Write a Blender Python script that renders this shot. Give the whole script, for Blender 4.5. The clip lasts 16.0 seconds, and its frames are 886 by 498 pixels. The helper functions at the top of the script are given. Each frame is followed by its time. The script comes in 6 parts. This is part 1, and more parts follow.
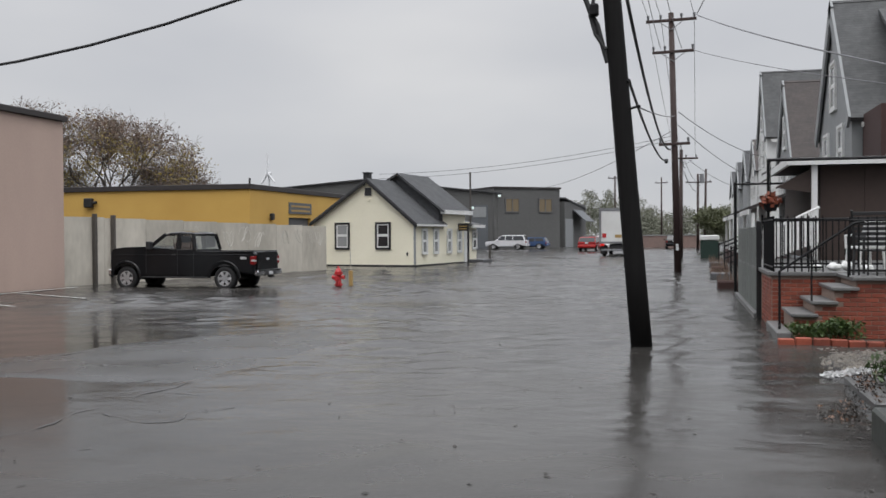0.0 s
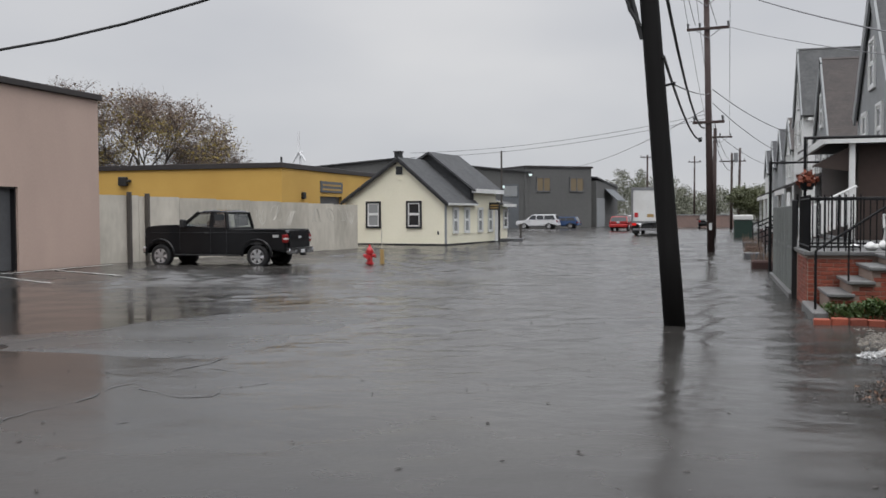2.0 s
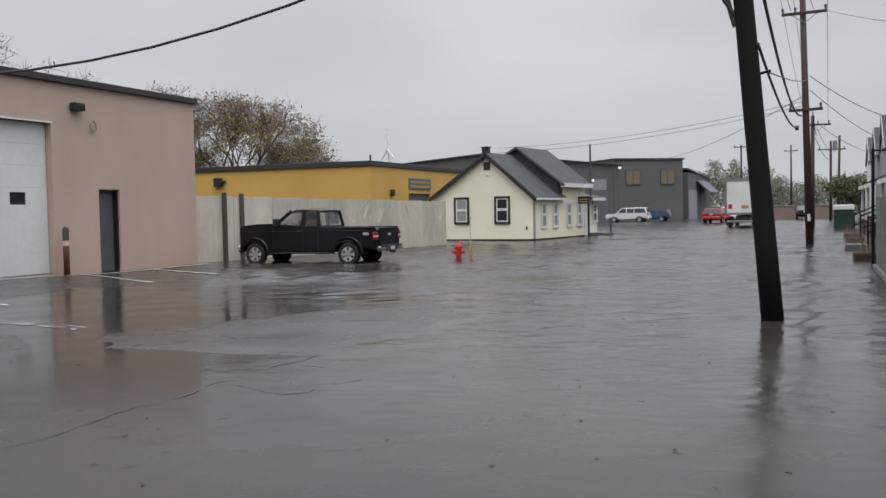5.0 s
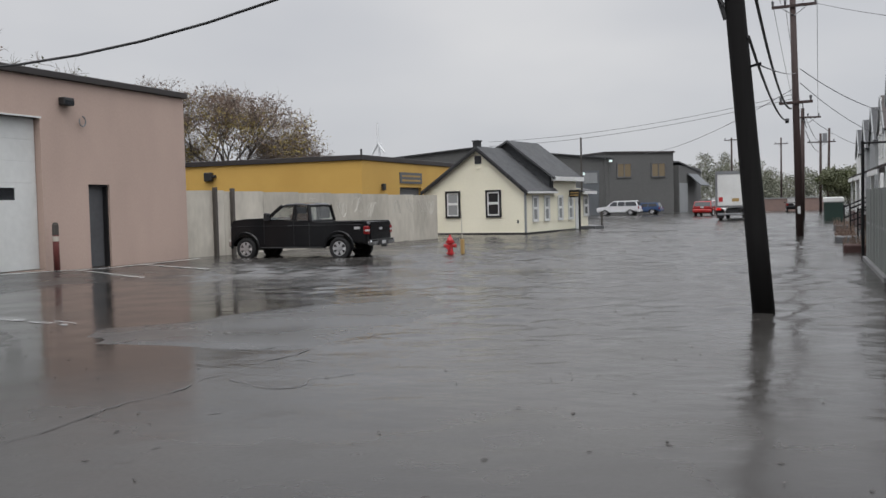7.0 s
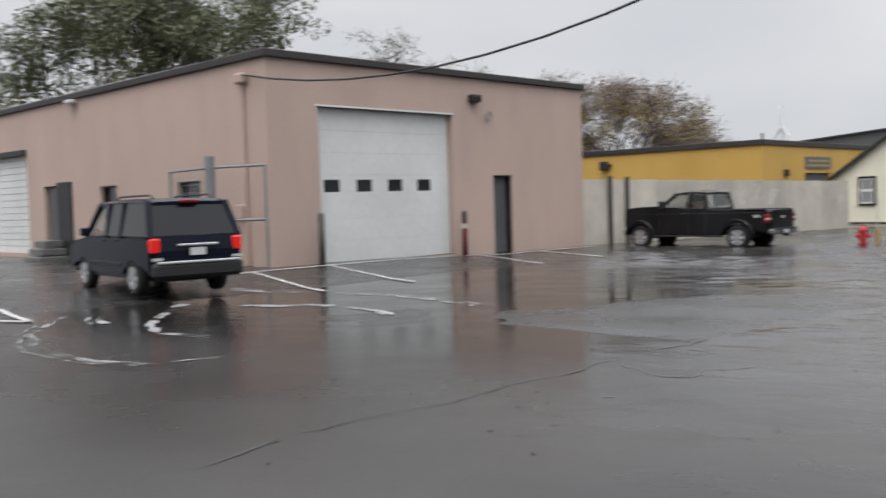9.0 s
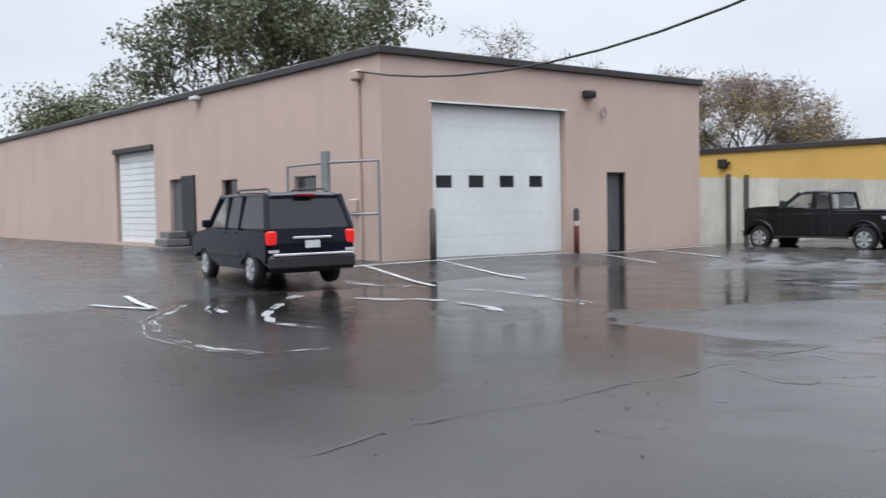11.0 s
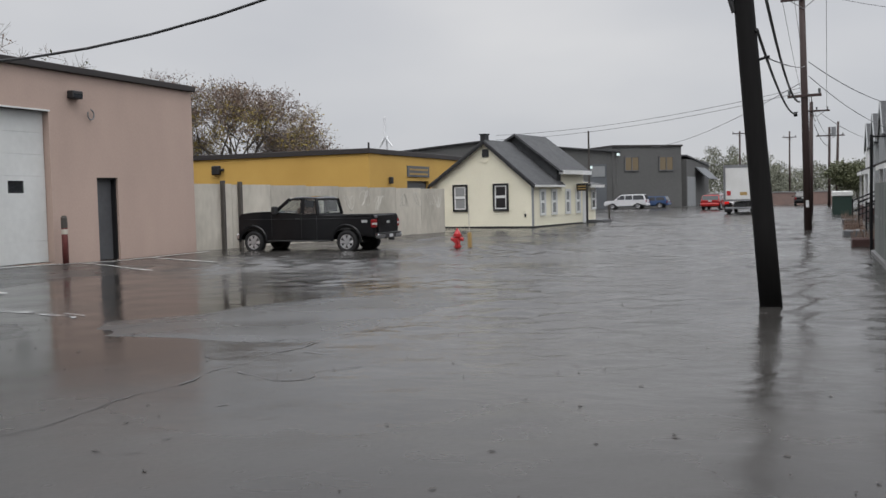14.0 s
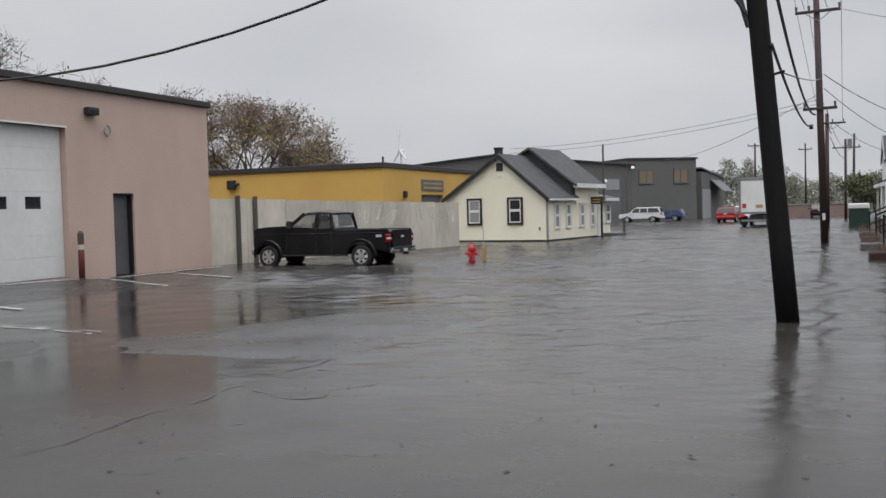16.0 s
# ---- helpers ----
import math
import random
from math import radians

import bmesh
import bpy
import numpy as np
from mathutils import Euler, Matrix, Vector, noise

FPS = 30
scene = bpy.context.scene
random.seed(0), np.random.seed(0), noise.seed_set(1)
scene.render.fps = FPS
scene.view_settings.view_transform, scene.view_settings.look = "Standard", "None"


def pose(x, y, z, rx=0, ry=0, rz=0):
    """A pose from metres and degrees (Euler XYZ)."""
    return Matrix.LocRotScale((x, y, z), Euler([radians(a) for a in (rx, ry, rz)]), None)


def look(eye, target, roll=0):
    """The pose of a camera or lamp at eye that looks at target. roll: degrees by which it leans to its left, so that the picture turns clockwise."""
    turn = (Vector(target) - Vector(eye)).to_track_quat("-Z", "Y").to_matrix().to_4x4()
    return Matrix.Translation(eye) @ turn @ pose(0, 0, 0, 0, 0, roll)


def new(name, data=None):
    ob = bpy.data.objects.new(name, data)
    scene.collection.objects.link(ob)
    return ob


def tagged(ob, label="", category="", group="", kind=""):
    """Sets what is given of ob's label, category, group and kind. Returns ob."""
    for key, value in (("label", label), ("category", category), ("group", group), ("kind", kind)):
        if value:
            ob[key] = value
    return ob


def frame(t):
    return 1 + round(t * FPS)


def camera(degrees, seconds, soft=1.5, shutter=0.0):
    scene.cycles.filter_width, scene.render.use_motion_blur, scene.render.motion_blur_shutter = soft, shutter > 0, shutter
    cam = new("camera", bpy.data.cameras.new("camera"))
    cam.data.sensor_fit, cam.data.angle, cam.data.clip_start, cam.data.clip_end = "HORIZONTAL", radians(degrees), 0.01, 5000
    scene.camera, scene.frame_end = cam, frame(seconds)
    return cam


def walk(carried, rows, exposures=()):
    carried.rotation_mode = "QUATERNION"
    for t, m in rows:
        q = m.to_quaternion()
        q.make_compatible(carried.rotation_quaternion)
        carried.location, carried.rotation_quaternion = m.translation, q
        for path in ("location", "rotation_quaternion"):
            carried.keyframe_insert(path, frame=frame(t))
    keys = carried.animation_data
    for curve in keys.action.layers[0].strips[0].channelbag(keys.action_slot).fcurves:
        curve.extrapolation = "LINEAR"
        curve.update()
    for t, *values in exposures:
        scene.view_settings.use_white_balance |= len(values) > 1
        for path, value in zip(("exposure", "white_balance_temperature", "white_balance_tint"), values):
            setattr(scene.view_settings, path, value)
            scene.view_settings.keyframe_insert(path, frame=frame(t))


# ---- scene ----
cam = camera(50.30, 16.0, soft=1.5, shutter=0.55)
walk(cam, [
    (0.0, pose(0.034, -0.000, 1.755, 89.15, 0.37, 14.20)),
    (0.5, pose(0.029, 0.010, 1.758, 89.17, 0.18, 14.97)),
    (1.0, pose(0.013, 0.014, 1.743, 88.25, 0.59, 15.47)),
    (1.5, pose(0.004, 0.020, 1.770, 88.37, 0.26, 16.58)),
    (2.0, pose(0.007, 0.004, 1.738, 87.90, 0.24, 16.05)),
    (2.5, pose(0.015, 0.013, 1.741, 87.51, 0.67, 15.13)),
    (3.0, pose(0.018, 0.011, 1.724, 87.22, 0.70, 14.86)),
    (3.5, pose(-0.001, 0.028, 1.757, 87.28, 0.96, 15.95)),
    (4.0, pose(-0.009, 0.018, 1.743, 87.09, 0.81, 20.02)),
    (4.5, pose(-0.005, 0.003, 1.750, 87.63, 1.14, 21.29)),
    (4.7, pose(-0.005, 0.003, 1.750, 87.76, 1.20, 21.46)),
    (5.4, pose(-0.008, 0.007, 1.749, 87.50, 1.12, 21.15)),
    (6.1, pose(-0.011, 0.010, 1.749, 87.35, 1.25, 20.80)),
    (7.0, pose(-0.015, 0.015, 1.748, 87.31, 1.39, 20.85)),
    (7.5, pose(-0.000, 0.017, 1.753, 87.50, 2.41, 22.01)),
    (8.0, pose(-0.011, -0.000, 1.755, 88.03, 2.55, 26.41)),
    (8.5, pose(-0.006, -0.022, 1.749, 88.03, 2.24, 36.40)),
    (9.0, pose(0.014, -0.052, 1.745, 87.26, 1.78, 44.43)),
    (9.2, pose(0.013, -0.053, 1.745, 87.27, 1.76, 47.26)),
    (9.5, pose(0.012, -0.049, 1.744, 87.08, 1.50, 50.60)),
    (9.9, pose(0.010, -0.044, 1.744, 87.10, 1.35, 53.30)),
    (10.3, pose(0.008, -0.039, 1.744, 87.15, 1.20, 54.00)),
    (10.7, pose(0.007, -0.035, 1.743, 87.20, 1.10, 53.00)),
    (11.0, pose(0.005, -0.031, 1.743, 87.20, 1.10, 51.20)),
    (11.3, pose(0.004, -0.028, 1.742, 87.18, 1.36, 48.41)),
    (11.5, pose(0.006, -0.029, 1.743, 87.36, 1.29, 44.56)),
    (12.0, pose(-0.000, -0.009, 1.740, 88.49, 0.59, 35.41)),
    (12.5, pose(-0.011, 0.003, 1.752, 88.01, 1.16, 28.71)),
    (13.0, pose(-0.005, 0.026, 1.751, 87.53, 1.16, 22.80)),
    (13.5, pose(-0.014, 0.013, 1.764, 87.14, 1.27, 20.94)),
    (14.0, pose(-0.009, -0.008, 1.744, 86.93, 1.34, 21.29)),
    (14.5, pose(-0.004, 0.003, 1.759, 87.40, 1.40, 21.03)),
    (15.0, pose(-0.014, -0.009, 1.740, 87.09, 1.03, 21.84)),
    (15.5, pose(-0.014, -0.005, 1.753, 87.70, 0.61, 21.98)),
    (16.0, pose(-0.011, 0.008, 1.789, 87.74, 1.51, 22.16)),
], [(0.0, 0.0, 6500, 10), (8.6, 0.0, 6500, 10), (9.0, 0.2, 6500, 10), (11.3, 0.52, 6050, 9), (11.6, 0.46, 6050, 9), (12.0, 0.02, 6050, 9), (12.6, 0.02, 6050, 9), (13.1, 0.0, 6500, 10), (16.0, 0.0, 6500, 10)])

# ---- overcast daylight ----
world = bpy.data.worlds.new("overcast_sky")
scene.world = world
world.use_nodes = True
wn, wl = world.node_tree.nodes, world.node_tree.links
wn.clear()
w_out = wn.new("ShaderNodeOutputWorld")
w_bg = wn.new("ShaderNodeBackground")
w_sky = wn.new("ShaderNodeTexSky")
w_sky.sky_type = 'NISHITA'
w_sky.sun_disc = False
w_sky.sun_elevation, w_sky.sun_rotation = radians(50), radians(200)
w_scale = wn.new("ShaderNodeMix")
w_scale.data_type = 'RGBA'
w_scale.blend_type = 'MULTIPLY'
w_scale.inputs[0].default_value = 1.0
w_scale.inputs[7].default_value = (0.08, 0.08, 0.08, 1)
w_tc = wn.new("ShaderNodeTexCoord")
w_map = wn.new("ShaderNodeMapping")
w_map.inputs["Scale"].default_value = (1.2, 1.2, 3.2)
w_noise = wn.new("ShaderNodeTexNoise")
w_noise.inputs["Scale"].default_value = 1.6
w_noise.inputs["Detail"].default_value = 4
w_noise.inputs["Roughness"].default_value = 0.45
w_ramp = wn.new("ShaderNodeValToRGB")
w_ramp.color_ramp.elements[0].position = 0.25
w_ramp.color_ramp.elements[0].color = (0.50, 0.52, 0.57, 1)
w_ramp.color_ramp.elements[1].position = 0.75
w_ramp.color_ramp.elements[1].color = (0.74, 0.74, 0.75, 1)
w_mix = wn.new("ShaderNodeMix")
w_mix.data_type = 'RGBA'
w_mix.inputs[0].default_value = 0.93
wl.new(w_sky.outputs[0], w_scale.inputs[6])
wl.new(w_tc.outputs["Generated"], w_map.inputs[0])
wl.new(w_map.outputs[0], w_noise.inputs["Vector"])
wl.new(w_noise.outputs[0], w_ramp.inputs[0])
wl.new(w_scale.outputs[2], w_mix.inputs[6])
wl.new(w_ramp.outputs[0], w_mix.inputs[7])
# an overcast dome: brighter overhead than at the horizon
w_sep = wn.new("ShaderNodeSeparateXYZ")
w_dome = wn.new("ShaderNodeMapRange")
w_dome.interpolation_type = 'SMOOTHSTEP'
w_dome.inputs["From Min"].default_value, w_dome.inputs["From Max"].default_value = 0.18, 0.95
w_dome.inputs["To Min"].default_value, w_dome.inputs["To Max"].default_value = 0.95, 3.4
w_bright = wn.new("ShaderNodeMix")
w_bright.data_type = 'RGBA'
w_bright.blend_type = 'MULTIPLY'
w_bright.inputs[0].default_value = 1.0
wl.new(w_tc.outputs["Generated"], w_sep.inputs[0])
wl.new(w_sep.outputs["Z"], w_dome.inputs["Value"])
wl.new(w_mix.outputs[2], w_bright.inputs[6])
wl.new(w_dome.outputs[0], w_bright.inputs[7])
wl.new(w_bright.outputs[2], w_bg.inputs[0])
w_bg.inputs[1].default_value = 1.0
wl.new(w_bg.outputs[0], w_out.inputs[0])

sun_data = bpy.data.lights.new("sun", 'SUN')
sun_data.energy, sun_data.angle, sun_data.color = 1.0, radians(40), (1.0, 0.97, 0.93)
sun = new("sun", sun_data)
sun.matrix_world = look((10, -18, 40), (0, 0, 0))
scene.view_settings.exposure = 0.0

# ---- materials ----
def nodes_of(name):
    m = bpy.data.materials.new(name)
    m.use_nodes = True
    nt = m.node_tree
    return m, nt.nodes, nt.links, nt.nodes["Principled BSDF"]


def surface(name, col, col2=None, rough=0.6, metal=0.0, grain=18.0, stain=0.7, bump=0.15, dist=0.004,
            rough_var=0.1, spec=0.5, stretch=(1, 1, 1), piece=0.0, wear=0.5):
    """A worn real surface: fine grain and large stains between two colours, bump and uneven gloss."""
    m, n, l, b = nodes_of(name)
    col2 = col2 or tuple(c * 0.72 for c in col)
    geo = n.new("ShaderNodeTexCoord")
    mp = n.new("ShaderNodeMapping")
    mp.inputs["Scale"].default_value = stretch
    l.new(geo.outputs["Object"], mp.inputs[0])
    big, fine = n.new("ShaderNodeTexNoise"), n.new("ShaderNodeTexNoise")
    big.inputs["Scale"].default_value, big.inputs["Detail"].default_value = stain, 5
    fine.inputs["Scale"].default_value, fine.inputs["Detail"].default_value = grain, 4
    l.new(mp.outputs[0], big.inputs["Vector"])
    l.new(mp.outputs[0], fine.inputs["Vector"])
    mix = n.new("ShaderNodeMath")
    mix.operation = 'MULTIPLY_ADD'
    l.new(big.outputs[0], mix.inputs[0])
    mix.inputs[1].default_value = 0.65
    add = n.new("ShaderNodeMath")
    add.operation = 'MULTIPLY'
    l.new(fine.outputs[0], add.inputs[0])
    add.inputs[1].default_value = 0.35
    l.new(add.outputs[0], mix.inputs[2])
    ramp = n.new("ShaderNodeValToRGB")
    ramp.color_ramp.elements[0].position, ramp.color_ramp.elements[1].position = 0.5 - wear * 0.35, 0.5 + wear * 0.35
    ramp.color_ramp.elements[0].color, ramp.color_ramp.elements[1].color = (*col2, 1), (*col, 1)
    l.new(mix.outputs[0], ramp.inputs[0])
    out = ramp.outputs[0]
    if piece:
        info = n.new("ShaderNodeObjectInfo")
        hsv = n.new("ShaderNodeHueSaturation")
        val = n.new("ShaderNodeMapRange")
        val.inputs["To Min"].default_value, val.inputs["To Max"].default_value = 1 - piece, 1 + piece
        l.new(info.outputs["Random"], val.inputs["Value"])
        l.new(val.outputs[0], hsv.inputs["Value"])
        l.new(out, hsv.inputs["Color"])
        out = hsv.outputs[0]
    l.new(out, b.inputs["Base Color"])
    rr = n.new("ShaderNodeMapRange")
    rr.inputs["To Min"].default_value, rr.inputs["To Max"].default_value = max(0.02, rough - rough_var), min(1, rough + rough_var)
    l.new(big.outputs[0], rr.inputs["Value"])
    l.new(rr.outputs[0], b.inputs["Roughness"])
    b.inputs["Metallic"].default_value = metal
    b.inputs["Specular IOR Level"].default_value = spec
    if bump:
        bp = n.new("ShaderNodeBump")
        bp.inputs["Strength"].default_value, bp.inputs["Distance"].default_value = bump, dist
        l.new(fine.outputs[0], bp.inputs["Height"])
        l.new(bp.outputs[0], b.inputs["Normal"])
    return m


def emitter(name, col, strength, base=(0.5, 0.5, 0.5)):
    m, n, l, b = nodes_of(name)
    b.inputs["Base Color"].default_value = (*base, 1)
    b.inputs["Emission Color"].default_value = (*col, 1)
    b.inputs["Emission Strength"].default_value = strength
    b.inputs["Roughness"].default_value = 0.25
    return m


def glass(name, col, rough=0.05):
    m, n, l, b = nodes_of(name)
    b.inputs["Base Color"].default_value = (*col, 1)
    b.inputs["Roughness"].default_value = rough
    b.inputs["Specular IOR Level"].default_value = 0.7
    return m


def water_material():
    """Shallow flood water: wind ripples on the street, calmer towards the garage, rings of rain."""
    m, n, l, b = nodes_of("flood_water")
    tc = n.new("ShaderNodeTexCoord")

    def math_node(op, a, c=None, d=None):
        k = n.new("ShaderNodeMath")
        k.operation = op
        for i, v in enumerate((a, c, d)):
            if v is None:
                continue
            if isinstance(v, (int, float)):
                k.inputs[i].default_value = v
            else:
                l.new(v, k.inputs[i])
        return k.outputs[0]

    def tex(scale, detail, vec):
        k = n.new("ShaderNodeTexNoise")
        k.inputs["Scale"].default_value, k.inputs["Detail"].default_value = scale, detail
        l.new(vec, k.inputs["Vector"])
        return k.outputs[0]

    def span(v, a, c, d, e):
        k = n.new("ShaderNodeMapRange")
        for nm, q in (("From Min", a), ("From Max", c), ("To Min", d), ("To Max", e)):
            k.inputs[nm].default_value = q
        l.new(v, k.inputs["Value"])
        return k.outputs[0]

    mp = n.new("ShaderNodeMapping")
    mp.inputs["Rotation"].default_value = (0, 0, 0.3)
    mp.inputs["Scale"].default_value = (0.75, 1.15, 1)
    l.new(tc.outputs["Object"], mp.inputs[0])
    sep = n.new("ShaderNodeSeparateXYZ")
    l.new(tc.outputs["Object"], sep.inputs[0])
    swell, ripple, fine = tex(1.7, 3, mp.outputs[0]), tex(5.5, 3, mp.outputs[0]), tex(17, 2, mp.outputs[0])
    gust = tex(0.32, 5, mp.outputs[0])
    vor = n.new("ShaderNodeTexVoronoi")
    vor.inputs["Scale"].default_value = 2.4
    l.new(tc.outputs["Object"], vor.inputs["Vector"])
    rings = math_node('MULTIPLY', math_node('SINE', math_node('MULTIPLY', vor.outputs["Distance"], 60)), span(vor.outputs["Distance"], 0.02, 0.16, 0.16, 0.0))
    height = math_node('ADD', math_node('MULTIPLY_ADD', fine, 0.16, math_node('MULTIPLY_ADD', ripple, 0.42, swell)), rings)
    # wind strength: sheltered beside the garage, open on the street
    shelter = math_node('MAXIMUM', span(sep.outputs["X"], -7.5, -3.8, 0.13, 1.0), span(sep.outputs["Y"], 15, 22, 0.13, 1.0))
    open_street = span(sep.outputs["Y"], 7, 16, 0.35, 1.2)
    wind = math_node('MULTIPLY', math_node('MULTIPLY', shelter, open_street), span(gust, 0.38, 0.62, 0.45, 1.3))
    # churned water where a car has just driven through
    churn = n.new("ShaderNodeVectorMath")
    churn.operation = 'DISTANCE'
    churn.inputs[1].default_value = (-13.2, 7.6, 0)
    l.new(tc.outputs["Object"], churn.inputs[0])
    wind = math_node('MAXIMUM', wind, math_node('MULTIPLY', span(churn.outputs["Value"], 1.2, 4.2, 0.9, 0.0), span(gust, 0.35, 0.6, 0.3, 1.2)))
    bp = n.new("ShaderNodeBump")
    bp.inputs["Distance"].default_value = 0.028
    l.new(wind, bp.inputs["Strength"])
    l.new(height, bp.inputs["Height"])
    l.new(bp.outputs[0], b.inputs["Normal"])
    ramp = n.new("ShaderNodeValToRGB")
    ramp.color_ramp.elements[0].color, ramp.color_ramp.elements[1].color = (0.030, 0.028, 0.026, 1), (0.054, 0.051, 0.047, 1)
    ramp.color_ramp.elements[0].position, ramp.color_ramp.elements[1].position = 0.35, 0.65
    l.new(gust, ramp.inputs[0])
    # clear water over black asphalt on the car park, muddier on the street
    mud = n.new("ShaderNodeVectorMath")
    mud.operation = 'SCALE'
    l.new(ramp.outputs[0], mud.inputs[0])
    l.new(span(shelter, 0.13, 0.9, 0.45, 1.0), mud.inputs["Scale"])
    l.new(mud.outputs[0], b.inputs["Base Color"])
    patch = tex(0.9, 4, tc.outputs["Object"])
    # a thin film over rough asphalt close to the seam, deeper and clearer towards the building
    film = math_node('MAXIMUM', span(sep.outputs["Y"], 4.5, 8.5, 0.16, 0.0), 0.0)
    l.new(math_node('ADD', math_node('MULTIPLY_ADD', patch, 0.16, film), math_node('MULTIPLY', span(gust, 0.38, 0.62, 0.06, 0.15), span(shelter, 0.13, 0.8, 0.5, 1.0))), b.inputs["Roughness"])
    b.inputs["IOR"].default_value = 1.33
    return m


def pane_material():
    """Thin clear glass: lets most light straight through and mirrors the rest."""
    m, n, l, b = nodes_of("clear_pane")
    n.remove(b)
    tr, gl, mx = n.new("ShaderNodeBsdfTransparent"), n.new("ShaderNodeBsdfGlossy"), n.new("ShaderNodeMixShader")
    tr.inputs[0].default_value = (0.93, 0.95, 0.945, 1)
    gl.inputs["Roughness"].default_value = 0.03
    mx.inputs[0].default_value = 0.12
    l.new(tr.outputs[0], mx.inputs[1])
    l.new(gl.outputs[0], mx.inputs[2])
    l.new(mx.outputs[0], n["Material Output"].inputs[0])
    return m


M_pane = pane_material()
M_water = water_material()
M_asphalt = surface("wet_asphalt", (0.046, 0.045, 0.043), (0.02, 0.02, 0.02), rough=0.27, spec=0.3, grain=60, stain=0.6, bump=0.3, dist=0.004, rough_var=0.16, wear=0.8)
M_pink = surface("pink_stucco", (0.52, 0.39, 0.328), (0.42, 0.315, 0.264), rough=0.85, grain=30, stain=0.6, bump=0.25, dist=0.006, stretch=(1, 1, 0.4), wear=0.6)
M_roofedge = surface("brown_roof_edge", (0.036, 0.03, 0.029), rough=0.6, grain=10)
M_rooftop = surface("tar_roof", (0.12, 0.12, 0.12), rough=0.9)
M_white = surface("white_paint", (0.74, 0.75, 0.74), (0.6, 0.6, 0.58), rough=0.5, grain=12, bump=0.05)
M_garage = surface("garage_door_paint", (0.72, 0.73, 0.71), (0.60, 0.61, 0.59), rough=0.45, grain=5, stain=0.5, bump=0.05)
M_dark = surface("dark_void_paint", (0.02, 0.021, 0.024), rough=0.5)
M_glassdark = glass("dark_glass", (0.02, 0.022, 0.025))
M_tint = surface("tinted_car_glass", (0.012, 0.013, 0.014), (0.010, 0.011, 0.012), rough=0.06, spec=0.28, bump=0, rough_var=0.02)
M_doorgrey = surface("grey_steel_door", (0.13, 0.135, 0.14), (0.09, 0.09, 0.095), rough=0.5, metal=0.2, grain=6)
M_yellow = surface("mustard_stucco", (0.60, 0.38, 0.10), (0.50, 0.30, 0.07), rough=0.85, grain=20, stain=0.3, bump=0.2)
M_fence = surface("weathered_plywood", (0.63, 0.59, 0.51), (0.34, 0.315, 0.265), rough=0.85, grain=5, stain=0.9, bump=0.2, stretch=(1, 1, 0.35), piece=0.08, wear=0.7)
M_post = surface("dark_timber", (0.09, 0.08, 0.07), (0.05, 0.045, 0.04), rough=0.8, grain=14, stretch=(1, 1, 0.15))
M_pole1 = surface("wet_black_timber", (0.012, 0.0115, 0.011), (0.007, 0.0065, 0.0065), rough=0.75, spec=0.15, grain=26, stretch=(1, 1, 0.06), bump=0.5, dist=0.01)
M_pole2 = surface("creosote_timber", (0.052, 0.029, 0.025), (0.03, 0.018, 0.016), rough=0.7, grain=26, stretch=(1, 1, 0.06), bump=0.4, dist=0.01)
M_cream = surface("cream_clapboard", (0.84, 0.80, 0.64), (0.76, 0.72, 0.565), rough=0.55, grain=10, stain=0.5, bump=0.08)
M_trimblack = surface("black_trim", (0.015, 0.015, 0.016), rough=0.5)
def shingles(name, col, col2):
    """Roof shingles in courses: staggered tabs in bump and tone."""
    m = surface(name, col, col2, rough=0.85, grain=7, stain=1.6, bump=0, wear=0.45)
    n, l = m.node_tree.nodes, m.node_tree.links
    b = n["Principled BSDF"]
    tc, sep, com, add = n.new("ShaderNodeTexCoord"), n.new("ShaderNodeSeparateXYZ"), n.new("ShaderNodeCombineXYZ"), n.new("ShaderNodeMath")
    l.new(tc.outputs["Object"], sep.inputs[0])
    l.new(sep.outputs["X"], add.inputs[0])
    l.new(sep.outputs["Y"], add.inputs[1])
    l.new(add.outputs[0], com.inputs["X"])
    l.new(sep.outputs["Z"], com.inputs["Y"])
    br = n.new("ShaderNodeTexBrick")
    br.inputs["Scale"].default_value = 1.0
    br.inputs["Brick Width"].default_value, br.inputs["Row Height"].default_value = 0.23, 0.085
    br.inputs["Mortar Size"].default_value = 0.006
    br.inputs["Color1"].default_value, br.inputs["Color2"].default_value, br.inputs["Mortar"].default_value = (1, 1, 1, 1), (0.7, 0.7, 0.72, 1), (0.35, 0.35, 0.35, 1)
    l.new(com.outputs[0], br.inputs["Vector"])
    old = b.inputs["Base Color"].links[0].from_socket
    mx = n.new("ShaderNodeMix")
    mx.data_type = 'RGBA'
    mx.blend_type = 'MULTIPLY'
    mx.inputs[0].default_value = 0.5
    l.new(old, mx.inputs[6])
    l.new(br.outputs["Color"], mx.inputs[7])
    l.new(mx.outputs[2], b.inputs["Base Color"])
    bp = n.new("ShaderNodeBump")
    bp.inputs["Strength"].default_value, bp.inputs["Distance"].default_value = 0.6, 0.02
    l.new(br.outputs["Color"], bp.inputs["Height"])
    l.new(bp.outputs[0], b.inputs["Normal"])
    return m


